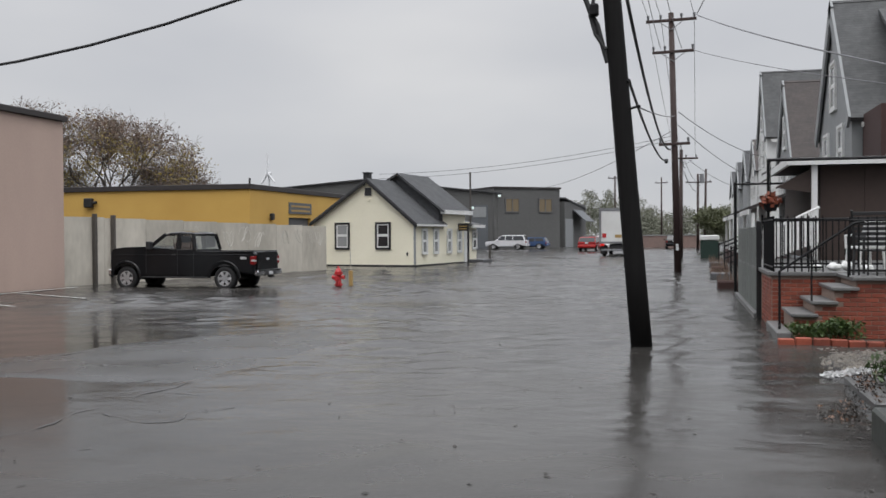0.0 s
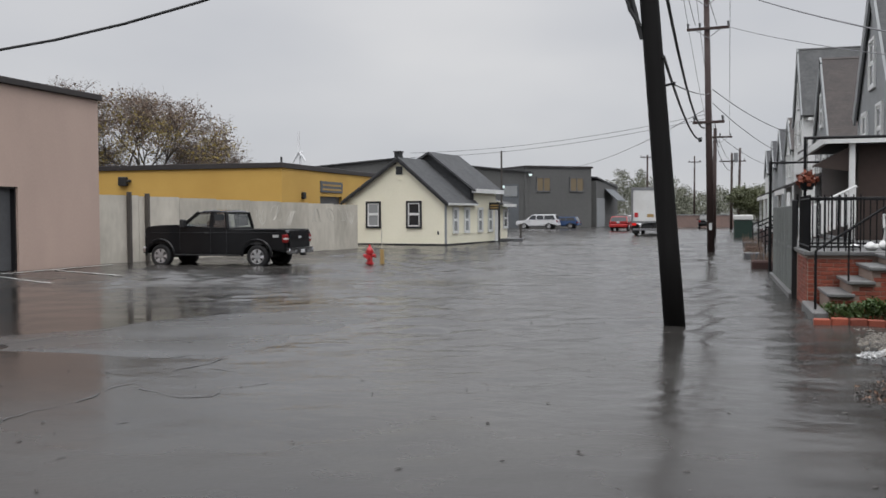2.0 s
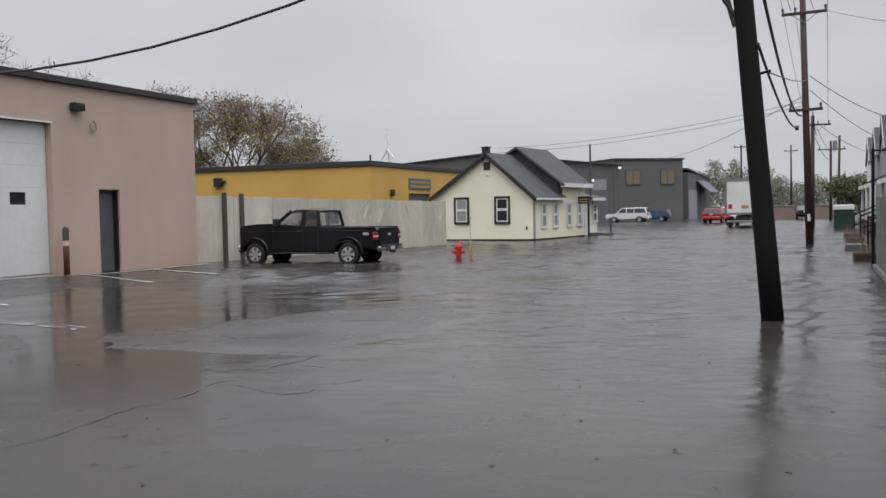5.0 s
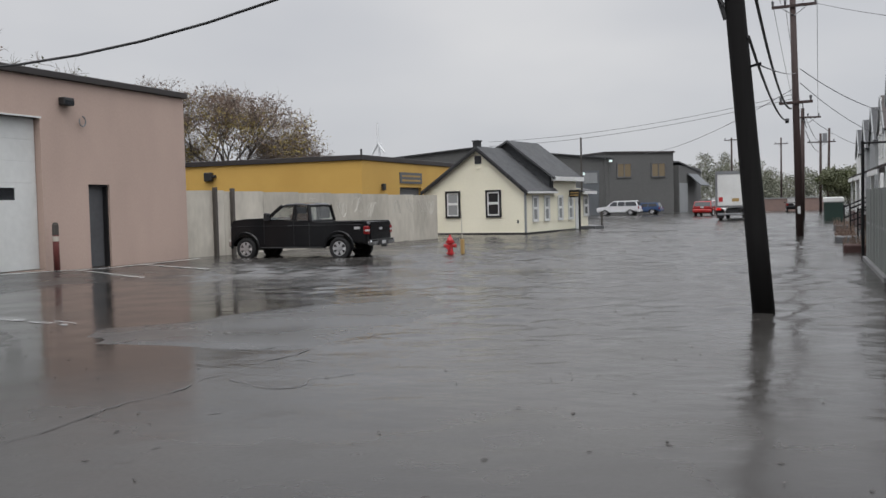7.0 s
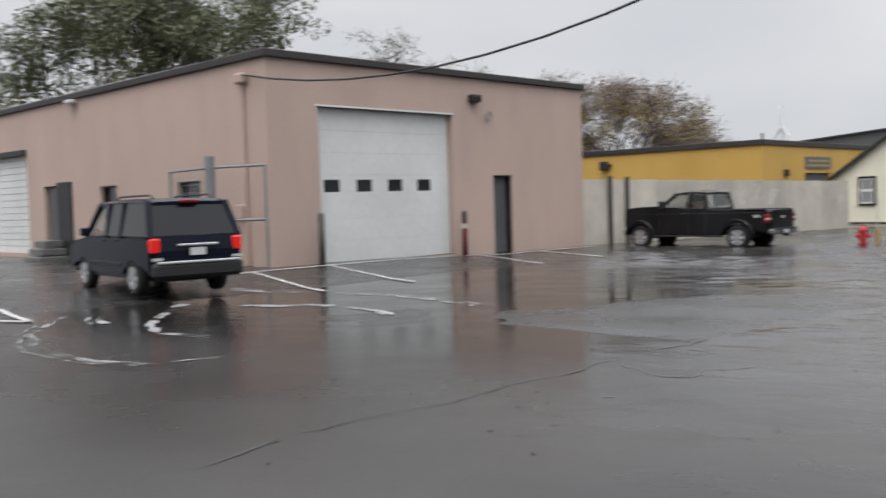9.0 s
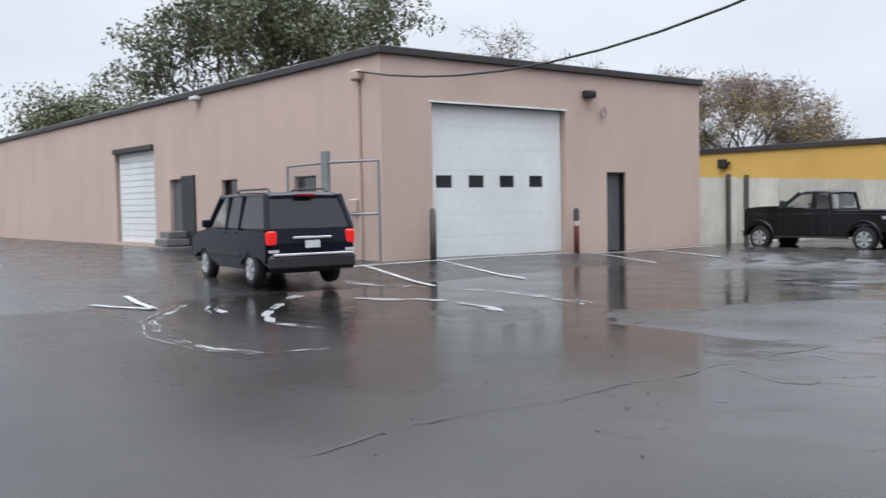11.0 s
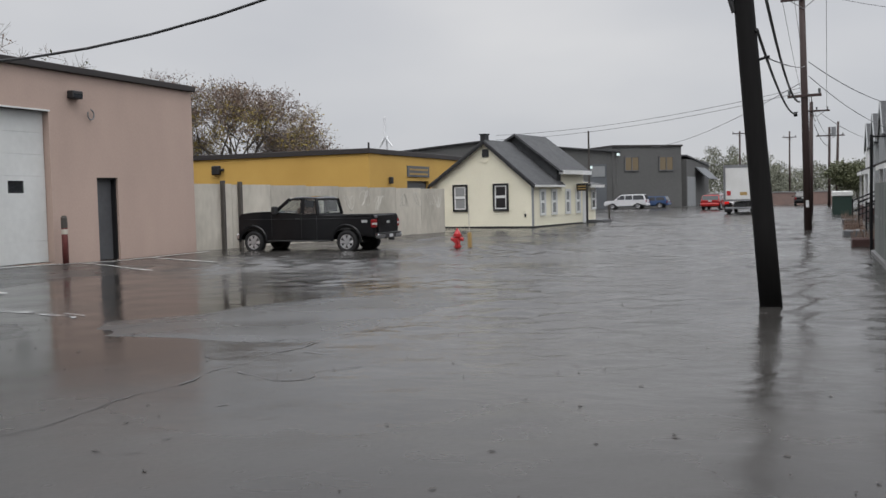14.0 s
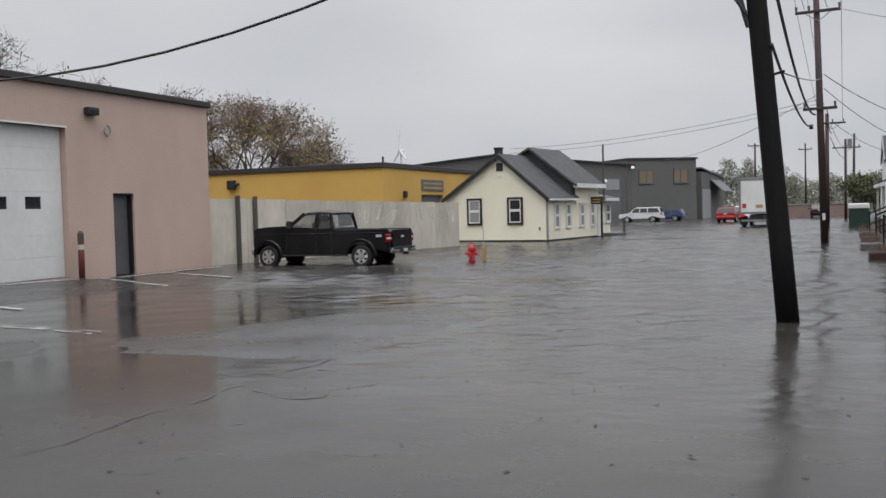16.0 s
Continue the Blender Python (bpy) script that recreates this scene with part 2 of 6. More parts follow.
M_shingle = shingles("grey_shingle", (0.085, 0.087, 0.09), (0.05, 0.052, 0.055))
M_shinglel = shingles("light_grey_shingle", (0.105, 0.107, 0.107), (0.062, 0.064, 0.065))
M_greybld = surface("grey_siding", (0.118, 0.118, 0.114), (0.088, 0.088, 0.086), rough=0.8, grain=4, stain=0.2, bump=0.05)
M_greylight = surface("light_grey_siding", (0.28, 0.29, 0.295), (0.22, 0.23, 0.23), rough=0.7, grain=4, stain=0.3, bump=0.05)
M_brownwall = surface("brown_siding", (0.052, 0.034, 0.028), (0.036, 0.025, 0.021), rough=0.75, grain=8, stain=0.4)
M_redbrown = surface("dark_red_brick", (0.06, 0.028, 0.024), (0.04, 0.02, 0.018), rough=0.8, grain=10)
M_brick = surface("orange_red_brick", (0.27, 0.062, 0.032), (0.17, 0.04, 0.022), rough=0.7, grain=22, stain=4, bump=0.3, piece=0.28)
M_mortar = surface("mortar", (0.30, 0.22, 0.18), rough=0.9, grain=40)
M_stone = surface("grey_stone_slab", (0.17, 0.17, 0.165), (0.09, 0.09, 0.09), rough=0.5, grain=22, stain=3, wear=0.7)
M_iron = surface("black_iron", (0.010, 0.010, 0.011), rough=0.5, spec=0.2, metal=0.0, grain=40)
M_galv = surface("galvanised_steel", (0.30, 0.31, 0.32), (0.2, 0.2, 0.21), rough=0.5, metal=0.7, grain=18)
M_gatewood = surface("grey_board", (0.19, 0.2, 0.19), (0.11, 0.12, 0.11), rough=0.8, grain=9, stretch=(1, 1, 0.1), piece=0.15)
M_redpaint = surface("red_paint", (0.52, 0.025, 0.03), (0.38, 0.02, 0.022), rough=0.4, grain=14)
M_rust = surface("red_brown_paint", (0.16, 0.035, 0.03), (0.10, 0.025, 0.022), rough=0.6, grain=14)
M_yellowpaint = surface("yellow_ochre_paint", (0.45, 0.30, 0.10), (0.30, 0.2, 0.08), rough=0.7, grain=14)
M_line = surface("worn_white_road_paint", (0.62, 0.62, 0.60), (0.33, 0.33, 0.32), rough=0.4, grain=9, stain=2.5, wear=0.6)
M_bark = surface("bark", (0.10, 0.085, 0.07), (0.06, 0.05, 0.042), rough=0.9, grain=14, bump=0.5, dist=0.02, stretch=(1, 1, 0.3))
M_cable = surface("black_cable", (0.02, 0.02, 0.021), rough=0.6, bump=0)
M_cablegrey = surface("grey_cable", (0.16, 0.16, 0.17), rough=0.6, bump=0)
M_leafy = surface("yellow_green_leaf", (0.29, 0.21, 0.045), (0.18, 0.14, 0.035), rough=0.6, grain=3, stain=0.3, wear=0.8)
M_leafr = surface("brown_leaf", (0.20, 0.13, 0.09), (0.12, 0.085, 0.065), rough=0.7, grain=3, stain=0.3, wear=0.8)
M_leafg = surface("green_leaf", (0.125, 0.135, 0.06), (0.06, 0.068, 0.032), rough=0.6, grain=3, stain=0.3, wear=0.8)
M_shrub = surface("bright_green_leaf", (0.055, 0.10, 0.018), (0.022, 0.04, 0.01), rough=0.5, grain=6, wear=0.8)
# distance haze is mixed into this pale, low-contrast foliage colour
M_farwood = surface("haze_paled_foliage", (0.20, 0.20, 0.15), (0.14, 0.15, 0.125), spec=0.0, rough=1.0, grain=2, stain=0.15, wear=0.8)
M_tyre = surface("tyre_rubber", (0.015, 0.015, 0.016), rough=0.75, grain=40)
M_rim = surface("alloy_rim", (0.72, 0.72, 0.73), (0.55, 0.55, 0.56), rough=0.28, metal=0.6, grain=20)
M_chrome = surface("chrome", (0.6, 0.6, 0.61), rough=0.15, metal=1.0, bump=0, rough_var=0.05)
M_blackcar = surface("black_car_paint", (0.010, 0.010, 0.011), (0.014, 0.014, 0.015), rough=0.12, spec=0.2, grain=3, bump=0, rough_var=0.06)
M_navycar = surface("navy_car_paint", (0.009, 0.012, 0.021), (0.007, 0.009, 0.016), rough=0.12, spec=0.16, grain=3, bump=0, rough_var=0.06)
M_whitecar = surface("white_car_paint", (0.68, 0.68, 0.69), (0.6, 0.6, 0.61), rough=0.2, grain=3, bump=0)
M_redcar = surface("red_car_paint", (0.36, 0.02, 0.02), (0.3, 0.018, 0.018), rough=0.2, grain=3, bump=0)
M_bluecar = surface("blue_car_paint", (0.05, 0.09, 0.2), (0.04, 0.075, 0.16), rough=0.2, grain=3, bump=0)
M_plastic = surface("black_plastic", (0.02, 0.02, 0.021), rough=0.55)
M_tail = emitter("red_tail_lamp", (1.0, 0.03, 0.02), 0.28, (0.4, 0.01, 0.01))
M_tailoff = surface("red_lens", (0.24, 0.010, 0.012), rough=0.2, bump=0)
M_litwin = emitter("lit_window", (1.0, 0.7, 0.35), 0.05, (0.11, 0.09, 0.06))
M_lamp = emitter("lamp_lens", (1.0, 0.98, 0.92), 0.35, (0.6, 0.8, 0.8))
M_lens = surface("clear_lens", (0.6, 0.6, 0.58), rough=0.15, bump=0)
M_plate = surface("number_plate", (0.65, 0.66, 0.66), rough=0.4, bump=0)
M_ink = surface("sign_ink", (0.12, 0.13, 0.14), rough=0.6, bump=0)
M_orange = surface("orange_plastic", (0.75, 0.13, 0.03), rough=0.5)
M_turbine = surface("turbine_white", (0.8, 0.81, 0.82), rough=0.4, bump=0)
M_redbrickfar = surface("faded_red_wall", (0.25, 0.17, 0.145), (0.18, 0.13, 0.115), rough=0.9, grain=3)
M_sand = surface("wet_gravel", (0.24, 0.215, 0.18), (0.06, 0.055, 0.05), rough=0.5, grain=14, stain=3, bump=0.6, dist=0.02, wear=0.5)
M_green = surface("dark_green_plastic", (0.02, 0.045, 0.035), rough=0.5)
M_terra = surface("terracotta", (0.24, 0.06, 0.03), (0.14, 0.04, 0.02), rough=0.7)
M_white_foam = surface("foam", (0.62, 0.62, 0.61), (0.42, 0.42, 0.42), rough=0.6, grain=20, stain=6)
M_curtain = glass("curtained_glass", (0.28, 0.29, 0.29), 0.08)
M_roofbrown = shingles("brown_grey_shingle", (0.088, 0.076, 0.07), (0.06, 0.052, 0.05))
M_graffiti = surface("faded_pale_paint", (0.66, 0.64, 0.58), (0.46, 0.44, 0.39), rough=0.8, grain=9)
M_wetleaf = surface("sodden_leaf", (0.035, 0.026, 0.02), (0.018, 0.015, 0.013), rough=0.5, grain=9)
M_wake = surface("thin_wake_foam", (0.5, 0.5, 0.5), (0.10, 0.10, 0.10), rough=0.4, grain=14, stain=5, wear=0.8)
M_seam_ripple = surface("dark_seam_ripple", (0.02, 0.02, 0.02), (0.05, 0.049, 0.047), rough=0.5, grain=30)
M_plain = surface("plain_wall", (0.16, 0.14, 0.125), (0.11, 0.10, 0.09), rough=0.85, grain=4, stain=0.25)
M_twig = surface("pale_twig", (0.19, 0.155, 0.13), (0.12, 0.10, 0.085), rough=0.9, grain=8, bump=0)
M_moss = surface("mossy_wet_stone", (0.035, 0.042, 0.034), (0.018, 0.02, 0.017), rough=0.5, grain=16, stain=3, bump=0.4, dist=0.01, wear=0.8)
M_leafo = surface("orange_sodden_leaf", (0.19, 0.085, 0.04), (0.09, 0.045, 0.022), rough=0.5, grain=6, wear=0.8)
M_slab = surface("wet_concrete", (0.11, 0.11, 0.107), (0.05, 0.05, 0.05), rough=0.35, grain=30, stain=1.5, wear=0.7)

# ---- building helpers ----
def mesh_of(bm, name, material, smooth=False):
    me = bpy.data.meshes.new(name)
    bmesh.ops.recalc_face_normals(bm, faces=bm.faces)
    if smooth:
        for f in bm.faces:
            f.smooth = True
    bm.to_mesh(me)
    bm.free()
    me.materials.append(material)
    return me


def part(name, bm, material, parent, label="", smooth=False):
    ob = new(name, mesh_of(bm, name, material, smooth))
    ob.parent = parent
    return tagged(ob, label)


def single(name, bm, material, m, label, category, group="", kind="", smooth=False):
    ob = new(name, mesh_of(bm, name, material, smooth))
    ob.matrix_world = m
    return tagged(ob, label, category, group, kind)


def thing(name, m, label, category, group="", kind=""):
    ob = new(name)
    ob.matrix_world = m
    ob.empty_display_size = 0.2
    return tagged(ob, label, category, group, kind)


def bm_new():
    return bmesh.new()


def box(bm, x0, x1, y0, y1, z0, z1, bevel=0.0):
    vs = [bm.verts.new((x, y, z)) for x in (x0, x1) for y in (y0, y1) for z in (z0, z1)]
    fs = [bm.faces.new([vs[i] for i in q]) for q in ((0, 1, 3, 2), (4, 6, 7, 5), (0, 4, 5, 1), (2, 3, 7, 6), (0, 2, 6, 4), (1, 5, 7, 3))]
    if bevel:
        es = list({e for f in fs for e in f.edges})
        bmesh.ops.bevel(bm, geom=es, offset=bevel, segments=1, affect='EDGES')
    return bm


def boxbm(*a):
    return box(bm_new(), *a)


def tube(bm, pts, r, seg=8, r1=None):
    """A round bar along points, tapering from r to r1."""
    pts = [Vector(p) for p in pts]
    r1 = r if r1 is None else r1
    rings = []
    for i, p in enumerate(pts):
        d = (pts[min(i + 1, len(pts) - 1)] - pts[max(i - 1, 0)]).normalized()
        a = d.orthogonal().normalized() if i == 0 else (a - d * a.dot(d)).normalized()
        b = d.cross(a)
        k = r + (r1 - r) * i / max(1, len(pts) - 1)
        rings.append([bm.verts.new(p + (a * math.cos(2 * math.pi * j / seg) + b * math.sin(2 * math.pi * j / seg)) * k) for j in range(seg)])
    for s, t in zip(rings, rings[1:]):
        for j in range(seg):
            bm.faces.new((s[j], s[(j + 1) % seg], t[(j + 1) % seg], t[j]))
    bm.faces.new(rings[0][::-1])
    bm.faces.new(rings[-1])
    return bm


def prism(bm, poly, a0, a1, axis='y'):
    """A flat outline pushed along an axis: 'y' takes (x, z), 'x' takes (y, z), 'z' takes (x, y)."""
    put = {'y': lambda p, a: (p[0], a, p[1]), 'x': lambda p, a: (a, p[0], p[1]), 'z': lambda p, a: (p[0], p[1], a)}[axis]
    s = [bm.verts.new(put(p, a0)) for p in poly]
    t = [bm.verts.new(put(p, a1)) for p in poly]
    bm.faces.new(s[::-1])
    bm.faces.new(t)
    for i in range(len(s)):
        j = (i + 1) % len(s)
        bm.faces.new((s[i], s[j], t[j], t[i]))
    return bm


def slab(bm, quad, thick):
    """A plate under four corner points, thick along its normal."""
    q = [Vector(p) for p in quad]
    n = (q[1] - q[0]).cross(q[3] - q[0]).normalized() * thick
    s = [bm.verts.new(p) for p in q]
    t = [bm.verts.new(p - n) for p in q]
    bm.faces.new(s)
    bm.faces.new(t[::-1])
    for i in range(4):
        j = (i + 1) % 4
        bm.faces.new((s[i], t[i], t[j], s[j]))
    return bm


def wall_x(bm, x0, x1, y0, y1, z0, z1, holes):
    """A wall of thickness x0..x1 along y, with openings (ya, yb, za, zb) cut right through."""
    ys = sorted({y0, y1, *[v for h in holes for v in h[:2]]})
    for a, b in zip(ys, ys[1:]):
        c, zs = (a + b) / 2, z0
        for h in sorted((h for h in holes if h[0] < c < h[1]), key=lambda h: h[2]):
            if h[2] > zs + 1e-4:
                box(bm, x0, x1, a, b, zs, h[2])
            zs = h[3]
        if z1 > zs + 1e-4:
            box(bm, x0, x1, a, b, zs, z1)
    bmesh.ops.remove_doubles(bm, verts=bm.verts, dist=1e-4)
    return bm


def wall_y(bm, x0, x1, y0, y1, z0, z1, holes):
    """The same for a wall along x, with openings (xa, xb, za, zb)."""
    b2 = wall_x(bm_new(), y0, y1, x0, x1, z0, z1, holes)
    for v in b2.verts:
        v.co = (v.co.y, v.co.x, v.co.z)
    me = bpy.data.meshes.new("tmp")
    b2.to_mesh(me)
    b2.free()
    bm.from_mesh(me)
    bpy.data.meshes.remove(me)
    return bm


def smooth01(a, b, x):
    t = min(1, max(0, (x - a) / (b - a)))
    return t * t * (3 - 2 * t)


# ---- ground and flood ----
# a low hump of asphalt that just breaks the water between two puddles of the car park
HUMP = [(-12.3, 9.3), (-11.6, 10.9), (-10.4, 11.6), (-9.4, 12.4), (-8.5, 14.6), (-6.6, 17.0), (-5.4, 14.5), (-5.5, 11.8), (-5.8, 10.1), (-7.2, 10.25), (-8.4, 9.95), (-9.4, 9.1), (-10.6, 8.0)]


def hump(x, y):
    """Signed distance to the hump's outline, positive inside."""
    if not (-13.5 < x < -3 and 6 < y < 20):
        return -2.0
    inside, d = False, 9.0
    for (ax, ay), (bx, by) in zip(HUMP, HUMP[1:] + HUMP[:1]):
        if (ay > y) != (by > y) and x < (bx - ax) * (y - ay) / (by - ay) + ax:
            inside = not inside
        k = min(1, max(0, ((x - ax) * (bx - ax) + (y - ay) * (by - ay)) / ((bx - ax) ** 2 + (by - ay) ** 2)))
        d = min(d, math.hypot(x - ax - k * (bx - ax), y - ay - k * (by - ay)))
    return d if inside else -d


def ground_z(x, y):
    lot = smooth01(-13, -22, x) * smooth01(31, 15, y)
    wob = noise.noise(Vector((x * 0.5, y * 0.5, 7.0))) * 1.6 + noise.noise(Vector((x * 1.7, y * 1.7, 2.0))) * 0.5
    right = smooth01(1.2, 2.2, x) * smooth01(20, 9, y)
    nz = noise.noise(Vector((x * 0.22, y * 0.22, 0.3))) * 0.035 + noise.noise(Vector((x * 0.9, y * 0.9, 4.0))) * 0.008
    far = smooth01(100, 130, y) * 0.16
    rise = 0.112 * smooth01(-0.7, 0.4, hump(x, y) + 0.25 * wob)
    return -0.10 + 0.27 * lot + rise + 0.19 * right + far + nz * (0.5 + 0.5 * smooth01(0, -6, x)) + 0.3 * rise * noise.noise(Vector((x * 0.8, y * 0.8, 9.0)))


def ground():
    bm = bm_new()
    xs = [-900, -300, -120, -80, -60] + [-50 + 0.5 * i for i in range(77)] + [-11.75 + 0.25 * i for i in range(36)] + [-2.5 + 0.5 * i for i in range(22)] + [12, 20, 60, 150, 400, 900]
    ys = [-300, -60, -20, -8] + [-4 + 0.5 * i for i in range(21)] + [6.25 + 0.25 * i for i in range(55)] + [20 + 0.5 * i for i in range(41)] + [42, 46, 52, 60, 75, 95, 115, 140, 200, 400, 1500]
    grid = [[bm.verts.new((x, y, ground_z(x, y))) for x in xs] for y in ys]
    for a, b in zip(grid, grid[1:]):
        for i in range(len(xs) - 1):
            bm.faces.new((a[i], a[i + 1], b[i + 1], b[i]))
    single("ground", bm, M_asphalt, Matrix(), "wet dark asphalt of a car park and street", "ground", kind="structure", smooth=True)


def flood():
    """The water sheet: wind waves on the open street, dying away in the shelter of the garage."""
    rng = np.random.default_rng(12)
    ys, y = [-300.0, -40.0, -5.0, 2.0], 4.0
    while y < 104:
        ys.append(y)
        y += max(0.09, 0.0045 * y)
    ys = np.array(ys + [108.0, 118.0])
    xs = np.concatenate(([-900.0, -200.0, -60.0, -30.0], np.arange(-22.0, 5.0, 0.14), [6.0, 12.0, 60.0, 300.0, 900.0]))
    gx, gy = np.meshgrid(xs, ys)

    def ease(v, a, b, lo, hi):
        k = np.clip((v - a) / (b - a), 0, 1)
        return lo + (hi - lo) * k * k * (3 - 2 * k)

    shelter = np.maximum(ease(gx, -7.5, -3.8, 0.1, 1), ease(gy, 15, 22, 0.1, 1))
    gust = sum(np.sin(gx * a + gy * b + c) for a, b, c in ((0.9, 0.35, 0.4), (-0.5, 0.8, 2.0), (0.33, -0.41, 4.1), (1.7, 0.9, 1.3)))
    wind = shelter * ease(gy, 6, 15, 0.3, 1.0) * (1 + 0.27 * gust)
    wind *= ease(gy, 3, 6, 0, 1) * ease(-gy, -104, -92, 0, 1) * ease(gx, -22, -19, 0, 1) * ease(-gx, -4.5, -2.5, 0, 1)
    wind *= ease(gy, 22, 42, 1.0, 1.5)
    # the choppy strip before the parked pickup
    wind *= 1 + 0.3 * ease(gy, 16, 20, 0, 1) * ease(-gx, 5, 9, 0, 1) * ease(-gy, -34, -29, 0, 1)
    z = np.zeros_like(gx)
    for k in range(60):
        length = 0.27 * (1.5 / 0.27) ** rng.random()
        a = rng.normal(-1.35, 1.0)
        kx, ky = np.cos(a) * 6.283 / length, np.sin(a) * 6.283 / length
        z += WAVE_SLOPE * length / 6.283 / np.sqrt(30) * np.sin(kx * gx + ky * gy + rng.random() * 6.283)
    z *= np.clip(wind, 0, 1.9)
    n, m = len(xs), len(ys)
    me = bpy.data.meshes.new("water")
    idx = np.arange(n * m).reshape(m, n)
    faces = np.stack((idx[:-1, :-1], idx[:-1, 1:], idx[1:, 1:], idx[1:, :-1]), -1).reshape(-1, 4)
    me.from_pydata(np.stack((gx, gy, z), -1).reshape(-1, 3).tolist(), [], faces.tolist())
    me.polygons.foreach_set("use_smooth", [True] * len(me.polygons))
    me.materials.append(M_water)
    tagged(new("water", me), "grey rippled flood water standing across the street", "flood water", kind="structure")



WAVE_SLOPE = 0.082
ground()
flood()


# ---- pink garage building ----
PX, PY0, PY1, PZ = -21.13, 14.86, 29.05, 5.83


def pink_building():
    t = thing("garage_building", pose(0, 0, 0), "pink stucco garage building with a brown roof edge", "building")
    hg, hd = (16.6, 22.05, 0.12, 4.6), (23.98, 24.95, 0.0, 2.66)
    part("front_wall", wall_x(bm_new(), PX - 0.35, PX, PY0, PY1, -0.4, PZ, [hg, hd]), M_pink, t)
    doors = [(-41.5, -37.1, 0.3, 4.3), (-35.6, -34.4, 0.1, 2.85), (-31.0, -29.8, 1.5, 2.7), (-25.9, -24.6, 1.3, 2.65)]
    part("side_wall", wall_y(bm_new(), -84, PX - 0.35, PY0, PY0 + 0.35, -0.4, PZ, doors), M_pink, t)
    part("rear_wall", wall_y(bm_new(), -84, PX - 0.35, PY1 - 0.35, PY1, -0.4, PZ, []), M_pink, t)
    part("end_wall", boxbm(-84.35, -84, PY0, PY1, -0.4, PZ), M_pink, t)
    part("roof", boxbm(-84, PX - 0.2, PY0 + 0.2, PY1 - 0.2, PZ - 0.15, PZ + 0.05), M_rooftop, t)
    # roof edge boards
    e = part("fascia", boxbm(PX - 0.3, PX + 0.14, PY0 - 0.12, PY1 + 0.1, PZ, PZ + 0.21, 0.02), M_roofedge, t)
    part("fascia", boxbm(-84.4, PX - 0.31, PY0 - 0.12, PY0 + 0.3, PZ, PZ + 0.21, 0.02), M_roofedge, t)
    # sloped metal flashing along the side roof
    part("roof_flashing", slab(bm_new(), ((-84.4, PY0 - 0.1, PZ + 0.215), (-26.5, PY0 - 0.1, PZ + 0.215), (-26.5, PY0 + 1.2, PZ + 0.6), (-84.4, PY0 + 1.2, PZ + 0.6)), 0.03), M_galv, t)
    # overhead door of seven sections
    door = part("overhead_door", boxbm(PX - 0.33, PX - 0.27, hg[0] - 0.05, hg[1] + 0.05, hg[2] - 0.1, hg[3]), M_garage, t)
    n, hh = 7, (hg[3] - hg[2]) / 7
    for i in range(n):
        z0 = hg[2] + i * hh
        if i == 3:
            bm = bm_new()
            wins = [(16.77 + 1.24 * k + 0.12, 16.77 + 1.24 * k + 0.72, z0 + 0.14, z0 + hh - 0.14) for k in range(4)]
            wall_x(bm, PX - 0.268, PX - 0.22, hg[0] + 0.02, hg[1] - 0.02, z0 + 0.003, z0 + hh, wins)
            part("door_section", bm, M_garage, door)
            for w in wins:
                part("window_pane", boxbm(PX - 0.262, PX - 0.25, *w), M_glassdark, door)
        else:
            part("door_section", boxbm(PX - 0.268, PX - 0.22, hg[0] + 0.02, hg[1] - 0.02, z0 + 0.003, z0 + hh, 0.003), M_garage, door)
    part("threshold", boxbm(PX - 0.3, PX - 0.02, hg[0], hg[1], hg[2] - 0.2, hg[2]), M_dark, t)
    part("door_lintel", boxbm(PX - 0.3, PX + 0.015, hg[0] - 0.1, hg[1] + 0.05, hg[3], hg[3] + 0.05), M_white, t)
    # small steel door
    d = part("steel_door", boxbm(PX - 0.3, PX - 0.24, hd[0] + 0.06, hd[1] - 0.06, 0.02, hd[3] - 0.06, 0.004), M_doorgrey, t, "dark grey steel door")
    bm = bm_new()
    for q in ((hd[0], hd[0] + 0.06, 0, hd[3]), (hd[1] - 0.06, hd[1], 0, hd[3]), (hd[0] + 0.06, hd[1] - 0.06, hd[3] - 0.06, hd[3])):
        box(bm, PX - 0.3, PX - 0.08, *q)
    part("door_frame", bm, M_trimblack, t)
    part("door_handle", tube(bm_new(), ((PX - 0.2, hd[0] + 0.15, 1.05), (PX - 0.2, hd[0] + 0.28, 1.05)), 0.015), M_galv, d)
    # wall lamp and small bracket
    lamp = part("wall_lamp", box(bm_new(), PX, PX + 0.25, 22.82, 23.27, 5.05, 5.29, 0.03), M_plastic, t, "dark floodlight on the wall")
    part("lens", boxbm(PX + 0.251, PX + 0.26, 22.86, 23.23, 5.07, 5.2), M_glassdark, lamp)
    part("bracket", tube(bm_new(), [(PX + 0.02 + 0.06, 23.75 + 0.14 * math.sin(a), 4.62 + 0.16 * math.cos(a)) for a in np.linspace(0, 5.2, 9)], 0.022), M_galv, t)
    # side wall openings
    part("shutter", boxbm(-41.4, -37.15, PY0 + 0.18, PY0 + 0.24, 0.3, 4.3), M_garage, t)
    for k in range(15):
        part("slat", boxbm(-41.4, -37.15, PY0 + 0.15, PY0 + 0.178, 0.32 + k * 0.262, 0.32 + k * 0.262 + 0.235, 0.006), M_garage, t)
    part("shutter_hood", box(bm_new(), -41.5, -37.1, PY0 - 0.12, PY0 + 0.14, 4.12, 4.34, 0.02), M_roofedge, t)
    part("side_door", boxbm(-35.55, -34.45, PY0 + 0.15, PY0 + 0.22, 0.1, 2.82), M_doorgrey, t)
